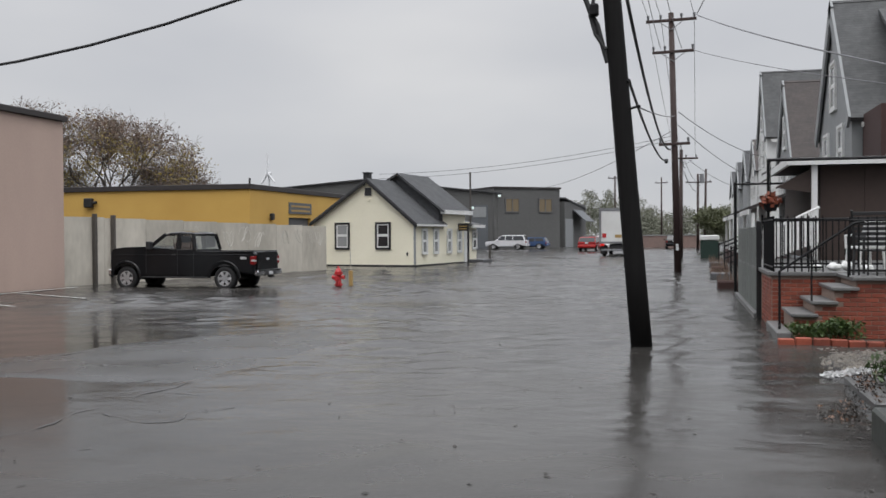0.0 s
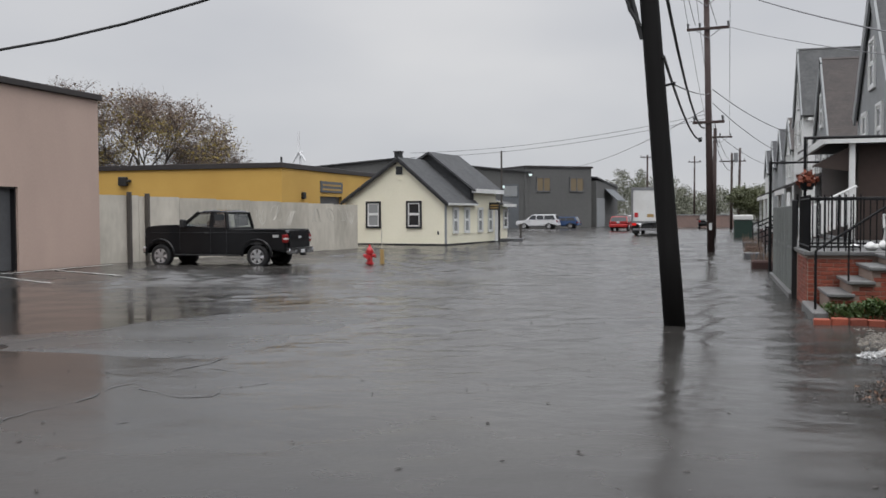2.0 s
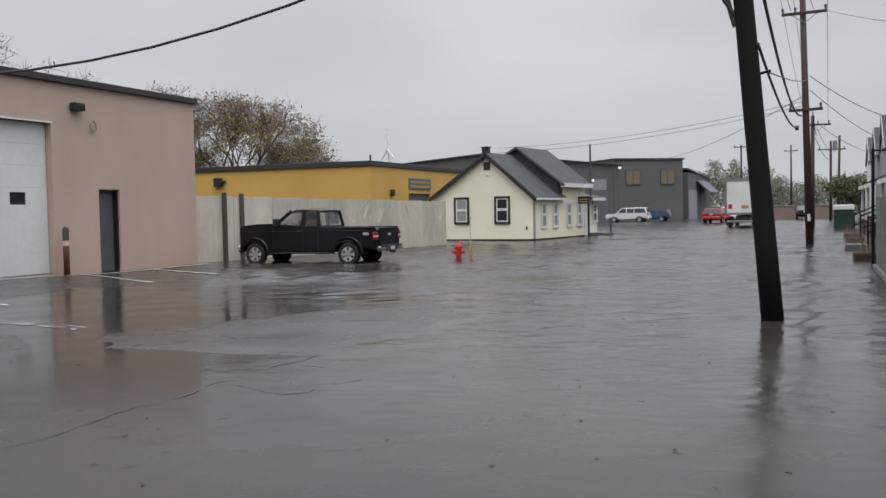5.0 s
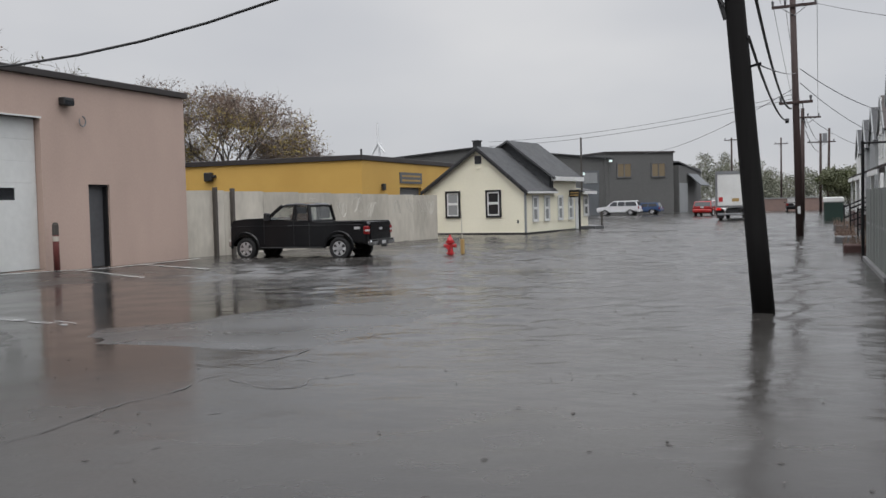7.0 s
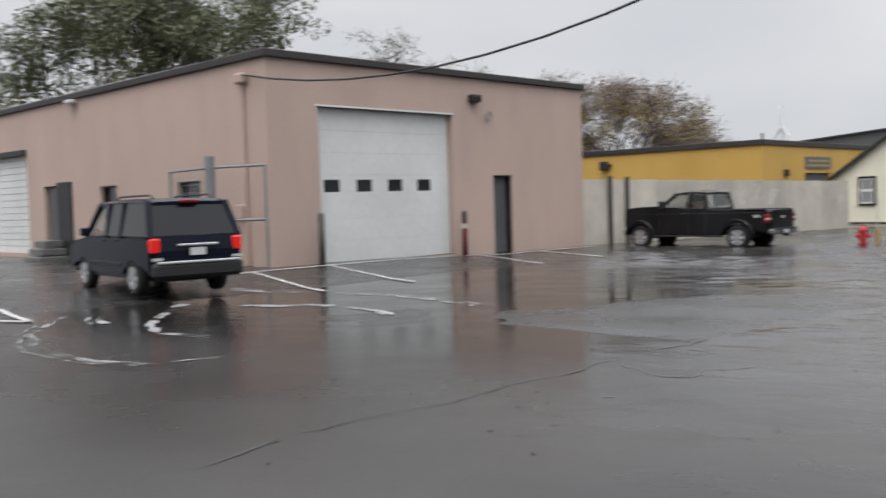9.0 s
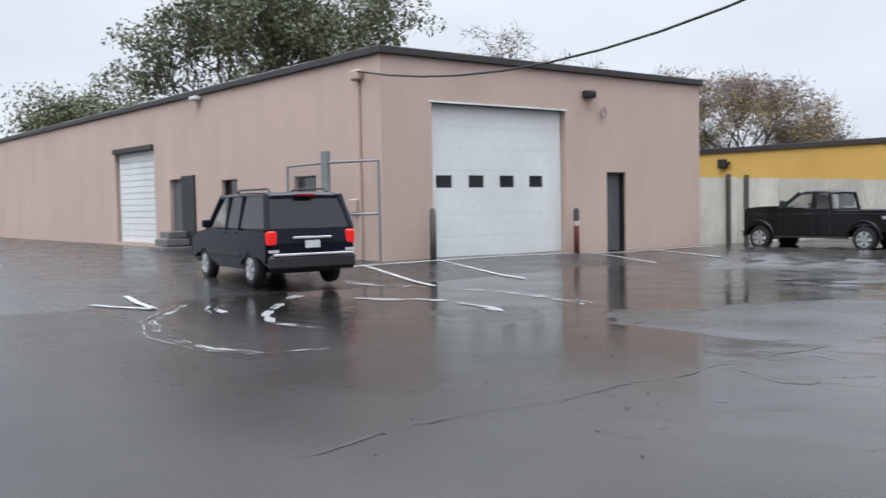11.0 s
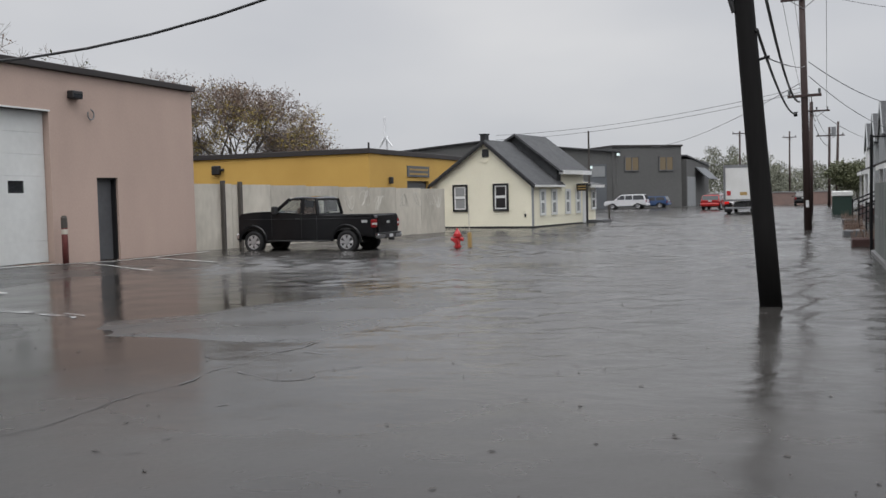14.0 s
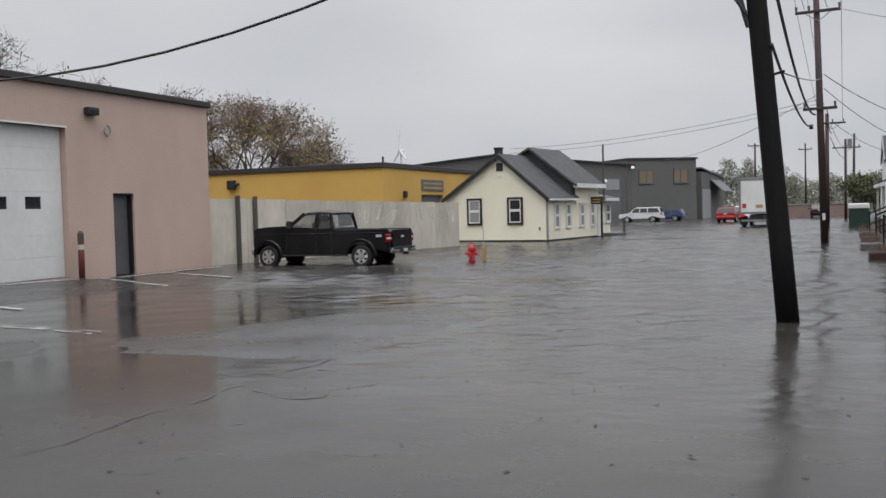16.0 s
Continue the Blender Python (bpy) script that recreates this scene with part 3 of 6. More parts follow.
    part("open_leaf", boxbm(-34.35, -33.2, PY0 - 0.07, PY0 - 0.01, 0.15, 2.95), M_trimblack, t)
    for a, b, c, dz in doors[2:]:
        w = part("window", boxbm(a, b, PY0 + 0.2, PY0 + 0.22, c, dz), M_glassdark, t)
        bm = bm_new()
        box(bm, a, b, PY0 + 0.12, PY0 + 0.195, c, c + 0.05)
        box(bm, a, b, PY0 + 0.12, PY0 + 0.195, dz - 0.05, dz)
        box(bm, a, a + 0.05, PY0 + 0.12, PY0 + 0.195, c + 0.05, dz - 0.05)
        box(bm, b - 0.05, b, PY0 + 0.12, PY0 + 0.195, c + 0.05, dz - 0.05)
        part("window_frame", bm, M_trimblack, w)
        part("window_sill", boxbm(a - 0.08, b + 0.08, PY0 - 0.06, PY0 + 0.1, c - 0.06, c - 0.003), M_pink, w)
    pipe = part("conduit", tube(bm_new(), ((-22.15, PY0 - 0.05, 0.2), (-22.15, PY0 - 0.05, 5.2)), 0.05), M_pink, t, "painted service conduit")
    part("service_head", box(bm_new(), -22.35, -21.95, PY0 - 0.2, PY0 - 0.002, 5.2, 5.5, 0.05), M_pink, t)
    part("meter_box", box(bm_new(), -22.6, -22.25, PY0 - 0.16, PY0 - 0.002, 1.5, 1.9, 0.03), M_pink, t)
    bracket = part("floodlight", box(bm_new(), -32.9, -32.4, PY0 - 0.3, PY0 - 0.002, 5.66, 5.8, 0.03), M_lens, t, "white wall floodlight")


pink_building()


# ---- mustard building behind the fence ----
def yellow_building():
    t = thing("warehouse", pose(0, 0, 0), "mustard yellow stucco warehouse with a dark flat roof edge", "building")
    x1, y0, zt = -23.6, 49.0, 4.42
    part("front_wall", boxbm(-50, x1, y0, y0 + 0.3, -0.4, zt), M_yellow, t)
    part("side_wall", wall_x(bm_new(), x1 - 0.3, x1, y0 + 0.3, 70, -0.4, zt, [(54.4, 58.0, 0, 2.9)]), M_yellow, t)
    part("roof", boxbm(-50, x1 - 0.1, y0 + 0.1, 70, zt - 0.2, zt + 0.02), M_rooftop, t)
    part("fascia", boxbm(-50.2, x1 + 0.1, y0 - 0.12, y0 + 0.2, zt, zt + 0.3, 0.02), M_roofedge, t)
    part("fascia", boxbm(x1 - 0.2, x1 + 0.1, y0 + 0.21, 70, zt, zt + 0.3, 0.02), M_roofedge, t)
    part("corner_vent", tube(bm_new(), ((x1, y0, zt + 0.3), (x1, y0, zt + 0.62)), 0.06), M_trimblack, t)
    part("overhead_door", boxbm(x1 - 0.25, x1 - 0.2, 54.4, 58.0, -0.1, 2.9), M_doorgrey, t)
    sign = part("sign_board", boxbm(x1, x1 + 0.06, 54.4, 58.0, 3.15, 3.85), M_ink, t)
    for k in range(2):
        part("sign_bar", boxbm(x1 + 0.06, x1 + 0.07, 54.7, 57.7, 3.28 + 0.28 * k, 3.4 + 0.28 * k), M_yellowpaint, sign)
    lamp = part("wall_lamp", box(bm_new(), -34.15, -33.6, y0 - 0.3, y0, 3.5, 4.05, 0.05), M_plastic, t)
    part("arm", tube(bm_new(), ((-33.6, y0 - 0.15, 3.78), (-33.35, y0 - 0.15, 3.8)), 0.09), M_plastic, lamp)
    part("wall_light", box(bm_new(), x1, x1 + 0.2, 51.6, 51.95, 2.7, 3.1, 0.04), M_plastic, t)


yellow_building()


# ---- plywood fence ----
def fence():
    a, b = Vector((-21.35, 29.0, 0)), Vector((-17.75, 45.7, 0))
    L = (b - a).length
    ang = math.degrees(math.atan2(b.y - a.y, b.x - a.x))
    t = thing("fence", pose(a.x, a.y, 0, 0, 0, ang), "weathered pale board fence with faded graffiti", "fence")
    n = 8
    w = L / n
    for i in range(n):
        part("fence_panel", boxbm(i * w + 0.008, (i + 1) * w - 0.008, -0.02, 0.03, -0.15, 2.5 - 0.035 * i), M_fence, t)
        if i:
            part("fence_post", boxbm(i * w - 0.05, i * w + 0.05, 0.034, 0.13, -0.15, 2.2), M_post, t)
    rnd = random.Random(77)
    for k in range(9):
        cx, cz = (7.4, 8.3, 9.3, 10.4, 11.4, 13.4, 14.6, 15.6, 16.4)[k], rnd.uniform(1.55, 1.9)
        pts = [(cx - 0.2 + 0.05 * a + 0.2 * math.cos(a * 1.7 + k), -0.014, cz + 0.34 * math.sin(a * (1.3 + 0.37 * (k % 3)))) for a in np.linspace(0, 9.0 + 2 * (k % 2), 28)]
        part("graffiti_stroke", tube(bm_new(), pts, 0.02, 4), M_graffiti, t, "faded pale spray-paint stroke")
    part("gate_post", box(bm_new(), 1.58 - 0.06, 1.58 + 0.06, -0.2, -0.03, -0.15, 2.62, 0.01), M_post, t)
    part("gate_post", box(bm_new(), 2.48 - 0.06, 2.48 + 0.06, -0.2, -0.03, -0.15, 2.58, 0.01), M_post, t)


fence()


# ---- cream clapboard house ----
def lapped(bm, length, z0, z1, top=None, step=0.14):
    """Clapboards along +x at y = 0 facing -y; top(x0 or x1 side, z) narrows them under a gable."""
    z = z0
    while z < z1 - 0.01:
        zt = min(z + step, z1)
        xa, xb = (0, length) if top is None else top(zt)
        if xb - xa > 0.05:
            v = [bm.verts.new(p) for p in ((xa, -0.016, z), (xb, -0.016, z), (xb, -0.003, zt + 0.003), (xa, -0.003, zt + 0.003), (xa, 0, z), (xb, 0, z))]
            bm.faces.new(v[:4])
            bm.faces.new((v[0], v[4], v[5], v[1]))
        z = zt
    return bm


def sash_window(parent, m, w, h, casing, trim, pane=None):
    """A double-hung window in the local wall plane (facing -y), its sill at z = 0."""
    win = part("window", boxbm(-w / 2, w / 2, -0.02, 0.01, 0, h), pane or M_glassdark, parent)
    win.matrix_local = m
    bm = bm_new()
    for q in ((-w / 2 - casing, -w / 2, -casing, h + casing), (w / 2, w / 2 + casing, -casing, h + casing), (-w / 2, w / 2, -casing, 0), (-w / 2, w / 2, h, h + casing)):
        box(bm, q[0], q[1], -0.065, 0.01, q[2], q[3])
    part("casing", bm, trim, win)
    bm = bm_new()
    s = 0.07
    for z0, z1, y in ((0, h / 2 + 0.03, -0.045), (h / 2 + 0.031, h, -0.038)):
        for q in ((-w / 2, -w / 2 + s, z0, z1), (w / 2 - s, w / 2, z0, z1), (-w / 2 + s, w / 2 - s, z0, z0 + s), (-w / 2 + s, w / 2 - s, z1 - s, z1)):
            box(bm, q[0], q[1], y, -0.021, q[2], q[3])
    part("sash", bm, M_white, win)
    return win


def cream_house():
    A = 9.0
    t = thing("house", pose(-14.27, 50.2, 0, 0, 0, -A), "small cream clapboard house with grey shingle roof", "house")
    W, ze, zr, L1 = 6.5, 2.55, 4.95, 4.0
    XR = -2.88
    # core walls, just behind the boards; x from -W to 0 is the gable end, y runs away along the street
    bm = bm_new()
    prism(bm, [(-W, -0.3), (0, -0.3), (0, ze), (XR, zr - 0.1), (-W, ze)], 0.002, L1)
    part("wall", bm, M_cream, t)
    bm = bm_new()
    lapped(bm, W, -0.05, zr - 0.12, lambda z: (0, W) if z < ze else ((z - ze) / (zr - 0.1 - ze) * (W + XR), W + (z - ze) / (zr - 0.1 - ze) * XR))
    g = tagged(part("clapboard_cladding", bm, M_cream, t), kind="stuff")
    g.matrix_local = pose(-W, 0, 0)
    g = tagged(part("clapboard_cladding", lapped(bm_new(), 8.5, -0.05, ze), M_cream, t), kind="stuff")
    g.matrix_local = pose(0, 0, 0, 0, 0, 90)
    part("foundation", boxbm(-W - 0.02, 0.035, -0.035, 9.4, -0.3, 0.10), M_trimblack, t)
    part("corner_board", boxbm(-0.06, 0.04, -0.045, 0.05, 0.1, ze), M_greylight, t)
    # near roof
    o = 0.22
    for s, run in ((1, -XR), (-1, W + XR)):
        over = 0.26 if s > 0 else 0.14
        xe, zz = XR + s * (run + over), ze - (zr - ze) / run * over + 0.04
        q = ((XR, -o, zr + 0.04), (XR, L1, zr + 0.04), (xe, L1, zz), (xe, -o, zz))
        part("roof_slope", slab(bm_new(), q if s < 0 else q[::-1], 0.09), M_shingle, t)
        r = ((XR, -o - 0.05, zr - 0.06), (XR, -o - 0.003, zr - 0.06), (xe, -o - 0.003, zz - 0.10), (xe, -o - 0.05, zz - 0.10))
        part("rake_board", slab(bm_new(), r if s < 0 else r[::-1], 0.13), M_trimblack, t)
    part("gutter", boxbm(0.24, 0.34, -o, L1 - 0.2, ze - 0.30, ze - 0.19), M_white, t)
    ch = part("chimney", box(bm_new(), XR - 0.33, XR + 0.02, 0.0, 0.4, zr - 0.4, zr + 0.32, 0.01), M_dark, t)
    part("chimney_cap", boxbm(XR - 0.37, XR + 0.06, -0.04, 0.44, zr + 0.32, zr + 0.38), M_dark, ch)
    v = part("gable_vent", boxbm(XR - 0.2, XR + 0.2, -0.06, 0, zr - 0.95, zr - 0.5), M_dark, t)
    part("vent_trim", boxbm(XR - 0.12, XR + 0.12, -0.075, -0.03, zr - 1.25, zr - 1.15), M_cream, t)
    for x in (-4.55, -1.95):
        sash_window(t, pose(x, -0.03, 1.07), 0.74, 1.32, 0.11, M_trimblack, M_curtain if x < -3 else None)
    for y in (1.2, 2.8, 4.8, 6.4):
        sash_window(t, pose(0.03, y, 0.74, 0, 0, 90), 0.58, 1.32, 0.08, M_white, M_curtain)
    part("outlet", boxbm(-0.5, -0.42, -0.06, -0.02, 0.62, 0.8), M_dark, t)
    # taller middle section
    y0, y1, zr2, ze2 = 3.0, 7.3, 5.45, 3.2
    bm = bm_new()
    prism(bm, [(-W - 0.2, 0), (0.0, 0), (0.0, ze2), (-2.53, zr2 - 0.1), (-W - 0.2, ze2)], y0 + 0.35, y1)
    part("upper_wall", bm, M_shingle, t)
    part("upper_front", boxbm(-0.4, 0.04, y0 + 0.9, y1, 2.0, ze2 - 0.1), M_cream, t)
    xr = -2.53
    for s in (1, -1):
        xe, zz = (0.45, ze2 - 0.02) if s > 0 else (-W - 0.5, ze2 - 0.1)
        q = ((xr, y0, zr2), (xr, y1 + 0.2, zr2), (xe, y1 + 0.2, zz), (xe, y0, zz))
        part("upper_roof", slab(bm_new(), q if s < 0 else q[::-1], 0.12), M_shingle, t)
    part("eave_board", boxbm(0.2, 0.5, y0 + 0.2, y1 + 0.25, ze2 - 0.22, ze2 + 0.02), M_white, t)
    # low end with a porch
    part("end_wall", boxbm(-W, 0.0, 7.31, 9.4, -0.3, 2.35), M_cream, t)
    q = ((-W, 7.3, 3.9), (-W, 9.7, 3.9), (0.45, 9.7, 2.4), (0.45, 7.5, 2.4))
    part("end_roof", slab(bm_new(), q[::-1], 0.1), M_shinglel, t)
    part("end_fascia", boxbm(0.36, 0.5, 7.56, 9.75, 2.2, 2.38), M_white, t)
    part("end_door", boxbm(0.0, 0.05, 7.2, 7.95, 0.05, 2.1), M_white, t)
    sash_window(t, pose(0.03, 8.95, 0.9, 0, 0, 90), 0.6, 1.1, 0.08, M_white)
    part("porch_step", box(bm_new(), 0.05, 1.0, 8.0, 9.6, -0.2, 0.2, 0.02), M_doorgrey, t)
    part("porch_post", boxbm(0.85, 0.95, 9.4, 9.5, 0.2, 1.1), M_post, t)
    part("porch_post", boxbm(0.42, 0.52, 6.75, 6.85, 0, 2.2), M_trimblack, t)
    s = part("hanging_sign", boxbm(0.12, 0.8, 6.0, 6.08, 2.0, 2.45), M_trimblack, t, "dark green sign board")
    for k in range(2):
        part("sign_bar", boxbm(0.2, 0.72, 5.985, 6.0, 2.1 + 0.15 * k, 2.16 + 0.15 * k), M_yellowpaint, s)
    mast = part("mast", tube(bm_new(), ((0.15, 8.0, 2.3), (0.15, 8.0, 5.7)), 0.06), M_post, t)
    part("porch_lamp", box(bm_new(), 0.3, 0.42, 7.8, 7.92, 3.35, 3.53, 0.03), M_lamp, t)


cream_house()


# ---- grey warehouses in the distance ----
FAR = Matrix.Diagonal((1.32, 1.32, 1.32, 1))


def grey_buildings():
    # pitched hall
    t = thing("hall", pose(-22.4, 116.9, 0, 0, 0, -6) @ FAR, "large grey hall with a low pitched roof", "building")
    part("wall", prism(bm_new(), [(-40, -0.3), (0, -0.3), (0, 5.3), (-14, 6.9), (-40, 5.2)], 0, 30), M_greybld, t)
    q = ((-14, -0.3, 7.0), (-14, 30, 7.0), (0.3, 30, 5.35), (0.3, -0.3, 5.35))
    part("roof", slab(bm_new(), q[::-1], 0.12), M_shingle, t)
    q = ((-14, -0.3, 7.0), (-14, 30, 7.0), (-40, 30, 5.25), (-40, -0.3, 5.25))
    part("roof", slab(bm_new(), q, 0.12), M_shingle, t)
    d = part("door", boxbm(-2.6, -1.0, -0.06, 0, 0.0, 4.2), M_ink, t)
    part("door_panel", boxbm(-2.45, -1.15, -0.1, -0.06, 3.0, 4.0), M_greylight, d)
    part("flood_lamp", box(bm_new(), 0.1, 0.36, -0.4, -0.1, 4.9, 5.12, 0.04), M_lamp, t, "lit white floodlight")
    t = thing("office", pose(-22.9, 116.7, 0, 0, 0, 37) @ FAR, "grey two-storey office block with lit windows", "building")
    # front runs from the hall to the street corner
    L = 7.2
    part("wall", boxbm(0, L, 0, 9, -0.3, 5.75), M_greybld, t)
    part("plinth_wall", boxbm(0.05, L - 0.01, -0.06, -0.004, -0.3, 2.35), M_greybld, t)
    part("roof_edge", boxbm(-0.05, L + 0.12, -0.12, 9.1, 5.75, 5.92), M_roofedge, t)
    for x in (1.3, 4.9):
        w = part("window", boxbm(x, x + 1.35, -0.05, -0.003, 3.55, 4.75), M_litwin, t, "window lit from inside")
        bm = bm_new()
        for q in ((x - 0.1, x, 3.45, 4.85), (x + 1.35, x + 1.45, 3.45, 4.85), (x, x + 1.35, 3.45, 3.55), (x, x + 1.35, 4.75, 4.85), (x + 0.62, x + 0.72, 3.55, 4.75)):
            box(bm, q[0], q[1], -0.1, -0.003, q[2], q[3])
        part("window_frame", bm, M_doorgrey, w)
    t = thing("annex", pose(-15.8, 124.0, 0, 0, 0, -5) @ FAR, "light grey single-storey annex with an awning", "building")
    part("wall", boxbm(-6, 0.6, 0.6, 12, -0.3, 4.6), M_greybld, t)
    part("front_panel", boxbm(0.605, 0.68, 0.7, 4.5, -0.2, 2.9), M_greylight, t)
    part("roof", slab(bm_new(), ((-6, 0.5, 5.3), (0.7, 0.5, 5.0), (0.7, 12.2, 4.2), (-6, 12.2, 4.6)), 0.15), M_shingle, t)
    part("awning", slab(bm_new(), ((0.7, 4.5, 3.9), (2.0, 4.5, 2.7), (2.0, 9.5, 2.7), (0.7, 9.5, 3.9)), 0.08), M_ink, t)


grey_buildings()


# ---- plain unseen walls round the camera, added to darken reflections in paint and water ----
def unseen_walls():
    for nm, q in (("unseen_wall_south", (-40, 14, -31, -30, -0.5, 7.5)), ("unseen_wall_east", (14, 15, -30, 27, -0.5, 7.0)), ("unseen_wall_west", (-41, -40, -31, 2.0, -0.5, 6.5))):
        single(nm, box(bm_new(), *q), M_plain, Matrix(), "plain unseen wall added to darken reflections", "wall", kind="structure")


unseen_walls()


# ---- vehicles ----
def wheel(parent, x, y, r, w, side, rim_mat=None):
    """A tyre with an alloy rim, its outer face towards side (+1 or -1) along y."""
    prof = [(0.62 * r, 0.48 * w), (0.86 * r, 0.5 * w), (0.97 * r, 0.40 * w), (r, 0.25 * w), (r, -0.25 * w), (0.97 * r, -0.40 * w), (0.86 * r, -0.5 * w), (0.62 * r, -0.48 * w)]
    seg = 28
    bm = bm_new()
    rings = [[bm.verts.new((math.cos(2 * math.pi * k / seg) * a, b, math.sin(2 * math.pi * k / seg) * a)) for a, b in prof] for k in range(seg)]
    for k in range(seg):
        s, t = rings[k], rings[(k + 1) % seg]
        for j in range(len(prof)):
            jj = (j + 1) % len(prof)
            bm.faces.new((s[j], s[jj], t[jj], t[j]))
    wh = part("wheel", bm, M_tyre, parent, smooth=True)
    wh.location = (x, y, r)
    bm = bm_new()
    tube(bm, ((0, side * 0.36 * w, 0), (0, side * 0.30 * w, 0)), 0.63 * r, 20)
    part("brake_disc", bm, M_plastic, wh)
    bm = bm_new()
    for k in range(6):
        a = 2 * math.pi * k / 6
        d, q = Vector((math.cos(a), 0, math.sin(a))), Vector((-math.sin(a), 0, math.cos(a)))
        o = Vector((0, side * 0.40 * w, 0))
        slab(bm, [o + d * 0.08 * r + q * 0.10 * r, o + d * 0.6 * r + q * 0.13 * r, o + d * 0.6 * r - q * 0.13 * r, o + d * 0.08 * r - q * 0.10 * r], 0.03 * (1 if side < 0 else -1))
    tube(bm, ((0, side * 0.36 * w, 0), (0, side * 0.47 * w, 0)), 0.17 * r, 12)
    ring = [(math.cos(2 * math.pi * k / 24) * 0.6 * r, side * 0.43 * w, math.sin(2 * math.pi * k / 24) * 0.6 * r) for k in range(25)]
    tube(bm, ring, 0.045 * r, 6)
    part("rim", bm, rim_mat or M_rim, wh)
    return wh


def arch(cx, r, n=9):
    """Points of a wheel arch from rear to front, over the wheel at cx."""
    return [(cx - r * math.cos(math.pi * k / (n - 1)), r * math.sin(math.pi * k / (n - 1))) for k in range(n)]


def body_shell(outline, half, bevel, taper_from=99.0, taper=0.0):
    bm = prism(bm_new(), outline, -half, half)
    es = [e for e in bm.edges if abs(e.verts[0].co.y - e.verts[1].co.y) < 1e-5]
    bmesh.ops.bevel(bm, geom=es, offset=bevel, segments=2, affect='EDGES')
    for v in bm.verts:
        if v.co.z > taper_from:
            v.co.y *= 1 - taper * (v.co.z - taper_from)
    bmesh.ops.triangulate(bm, faces=[f for f in bm.faces if len(f.verts) > 4])
    return bm


def side_glass(parent, quads, half, z_from, taper, name="side_window"):
    for q in quads:
        for s in (-1, 1):
            bm = bm_new()
            ys = [s * (half * (1 - taper * max(0, z - z_from)) + 0.006) for _, z in q]
            vs = [bm.verts.new((x, y, z)) for (x, z), y in zip(q, ys)]
            ws = [bm.verts.new((x, y - s * 0.02, z)) for (x, z), y in zip(q, ys)]
            bm.faces.new(vs if s < 0 else vs[::-1])
            bm.faces.new(ws[::-1] if s < 0 else ws)
            for i in range(len(vs)):
                j = (i + 1) % len(vs)
                bm.faces.new((vs[i], ws[i], ws[j], vs[j]))
            part(name, bm, M_glassdark, parent)


def greenhouse(parent, front, top0, top1, rear, wb, wt, posts, paint, back_solid=None, pillar=0.04, tint=None):
    """A glazed cabin: roof panel, pillars, panes and seats. Points are (x, z); wb and wt are half widths at belt and roof."""
    bm = bm_new()
    rings = []
    for x, z, w in ((top0[0] + 0.05, top0[1] - 0.03, wt - 0.03), (top0[0] - 0.12, top0[1] + 0.03, wt - 0.02), ((top0[0] + top1[0]) / 2, max(top0[1], top1[1]) + 0.05, wt), (top1[0] + 0.1, top1[1] + 0.03, wt - 0.02), (top1[0] - 0.04, top1[1] - 0.03, wt - 0.03)):
        rings.append([bm.verts.new(p) for p in ((x, -w - 0.03, z - 0.05), (x, -w - 0.01, z - 0.01), (x, -w + 0.1, z + 0.02), (x, 0, z + 0.035), (x, w - 0.1, z + 0.02), (x, w + 0.01, z - 0.01), (x, w + 0.03, z - 0.05), (x, 0, z - 0.04))])
    for s, q in zip(rings, rings[1:]):
        for j in range(8):
            bm.faces.new((s[j], s[(j + 1) % 8], q[(j + 1) % 8], q[j]))
    bm.faces.new(rings[0])
    bm.faces.new(rings[-1][::-1])
    roof = part("roof", bm, paint, parent)
    ends = [(front, top0), *[((x, front[1]), (x - 0.03, top0[1])) for x in posts], (rear, top1)]
    for s in (-1, 1):
        for k, (p, q) in enumerate(ends):
            r = pillar if 0 < k < len(ends) - 1 else pillar + 0.015
            part("pillar", tube(bm_new(), ((p[0], s * (wb - 0.02), p[1] - 0.04), (q[0], s * (wt - 0.01), q[1] - 0.01)), r, 6), paint, parent)
        for k, ((p, q), (u, v)) in enumerate(zip(ends, ends[1:])):
            o = 0.012 * s
            quad = [(p[0], s * wb - o, p[1]), (q[0], s * wt - o, q[1] - 0.02), (v[0], s * wt - o, v[1] - 0.02), (u[0], s * wb - o, u[1])]
            part("side_window", slab(bm_new(), quad if s > 0 else quad[::-1], 0.006), tint if tint and k else M_pane, parent)
    for nm, (p, q) in (("windscreen", ends[0]), ("rear_window", ends[-1])):
        quad = [(p[0], -wb + 0.04, p[1]), (p[0], wb - 0.04, p[1]), (q[0], wt - 0.04, q[1] - 0.02), (q[0], -wt + 0.04, q[1] - 0.02)]
        part(nm, slab(bm_new(), quad, 0.006), back_solid if nm == "rear_window" and back_solid else M_pane, parent)
    for x in [(front[0] + posts[0]) / 2 - 0.35] + ([posts[1] + 0.2] if len(posts) > 1 else []):
        for y in (-0.4, 0.4):
            part("seat_back", box(bm_new(), x - 0.08, x + 0.06, y - 0.24, y + 0.24, front[1] - 0.1, front[1] + 0.22, 0.04), M_plastic, parent)
            part("headrest", box(bm_new(), x - 0.08, x + 0.02, y - 0.12, y + 0.12, front[1] + 0.24, front[1] + 0.4, 0.03), M_plastic, parent)
    part("steering_wheel", tube(bm_new(), [(front[0] - 0.42 + 0.05 * math.sin(a), 0.4 + 0.17 * math.cos(a), front[1] + 0.03 + 0.15 * math.sin(a)) for a in np.linspace(0, 6.28, 13)], 0.014, 5), M_plastic, parent)


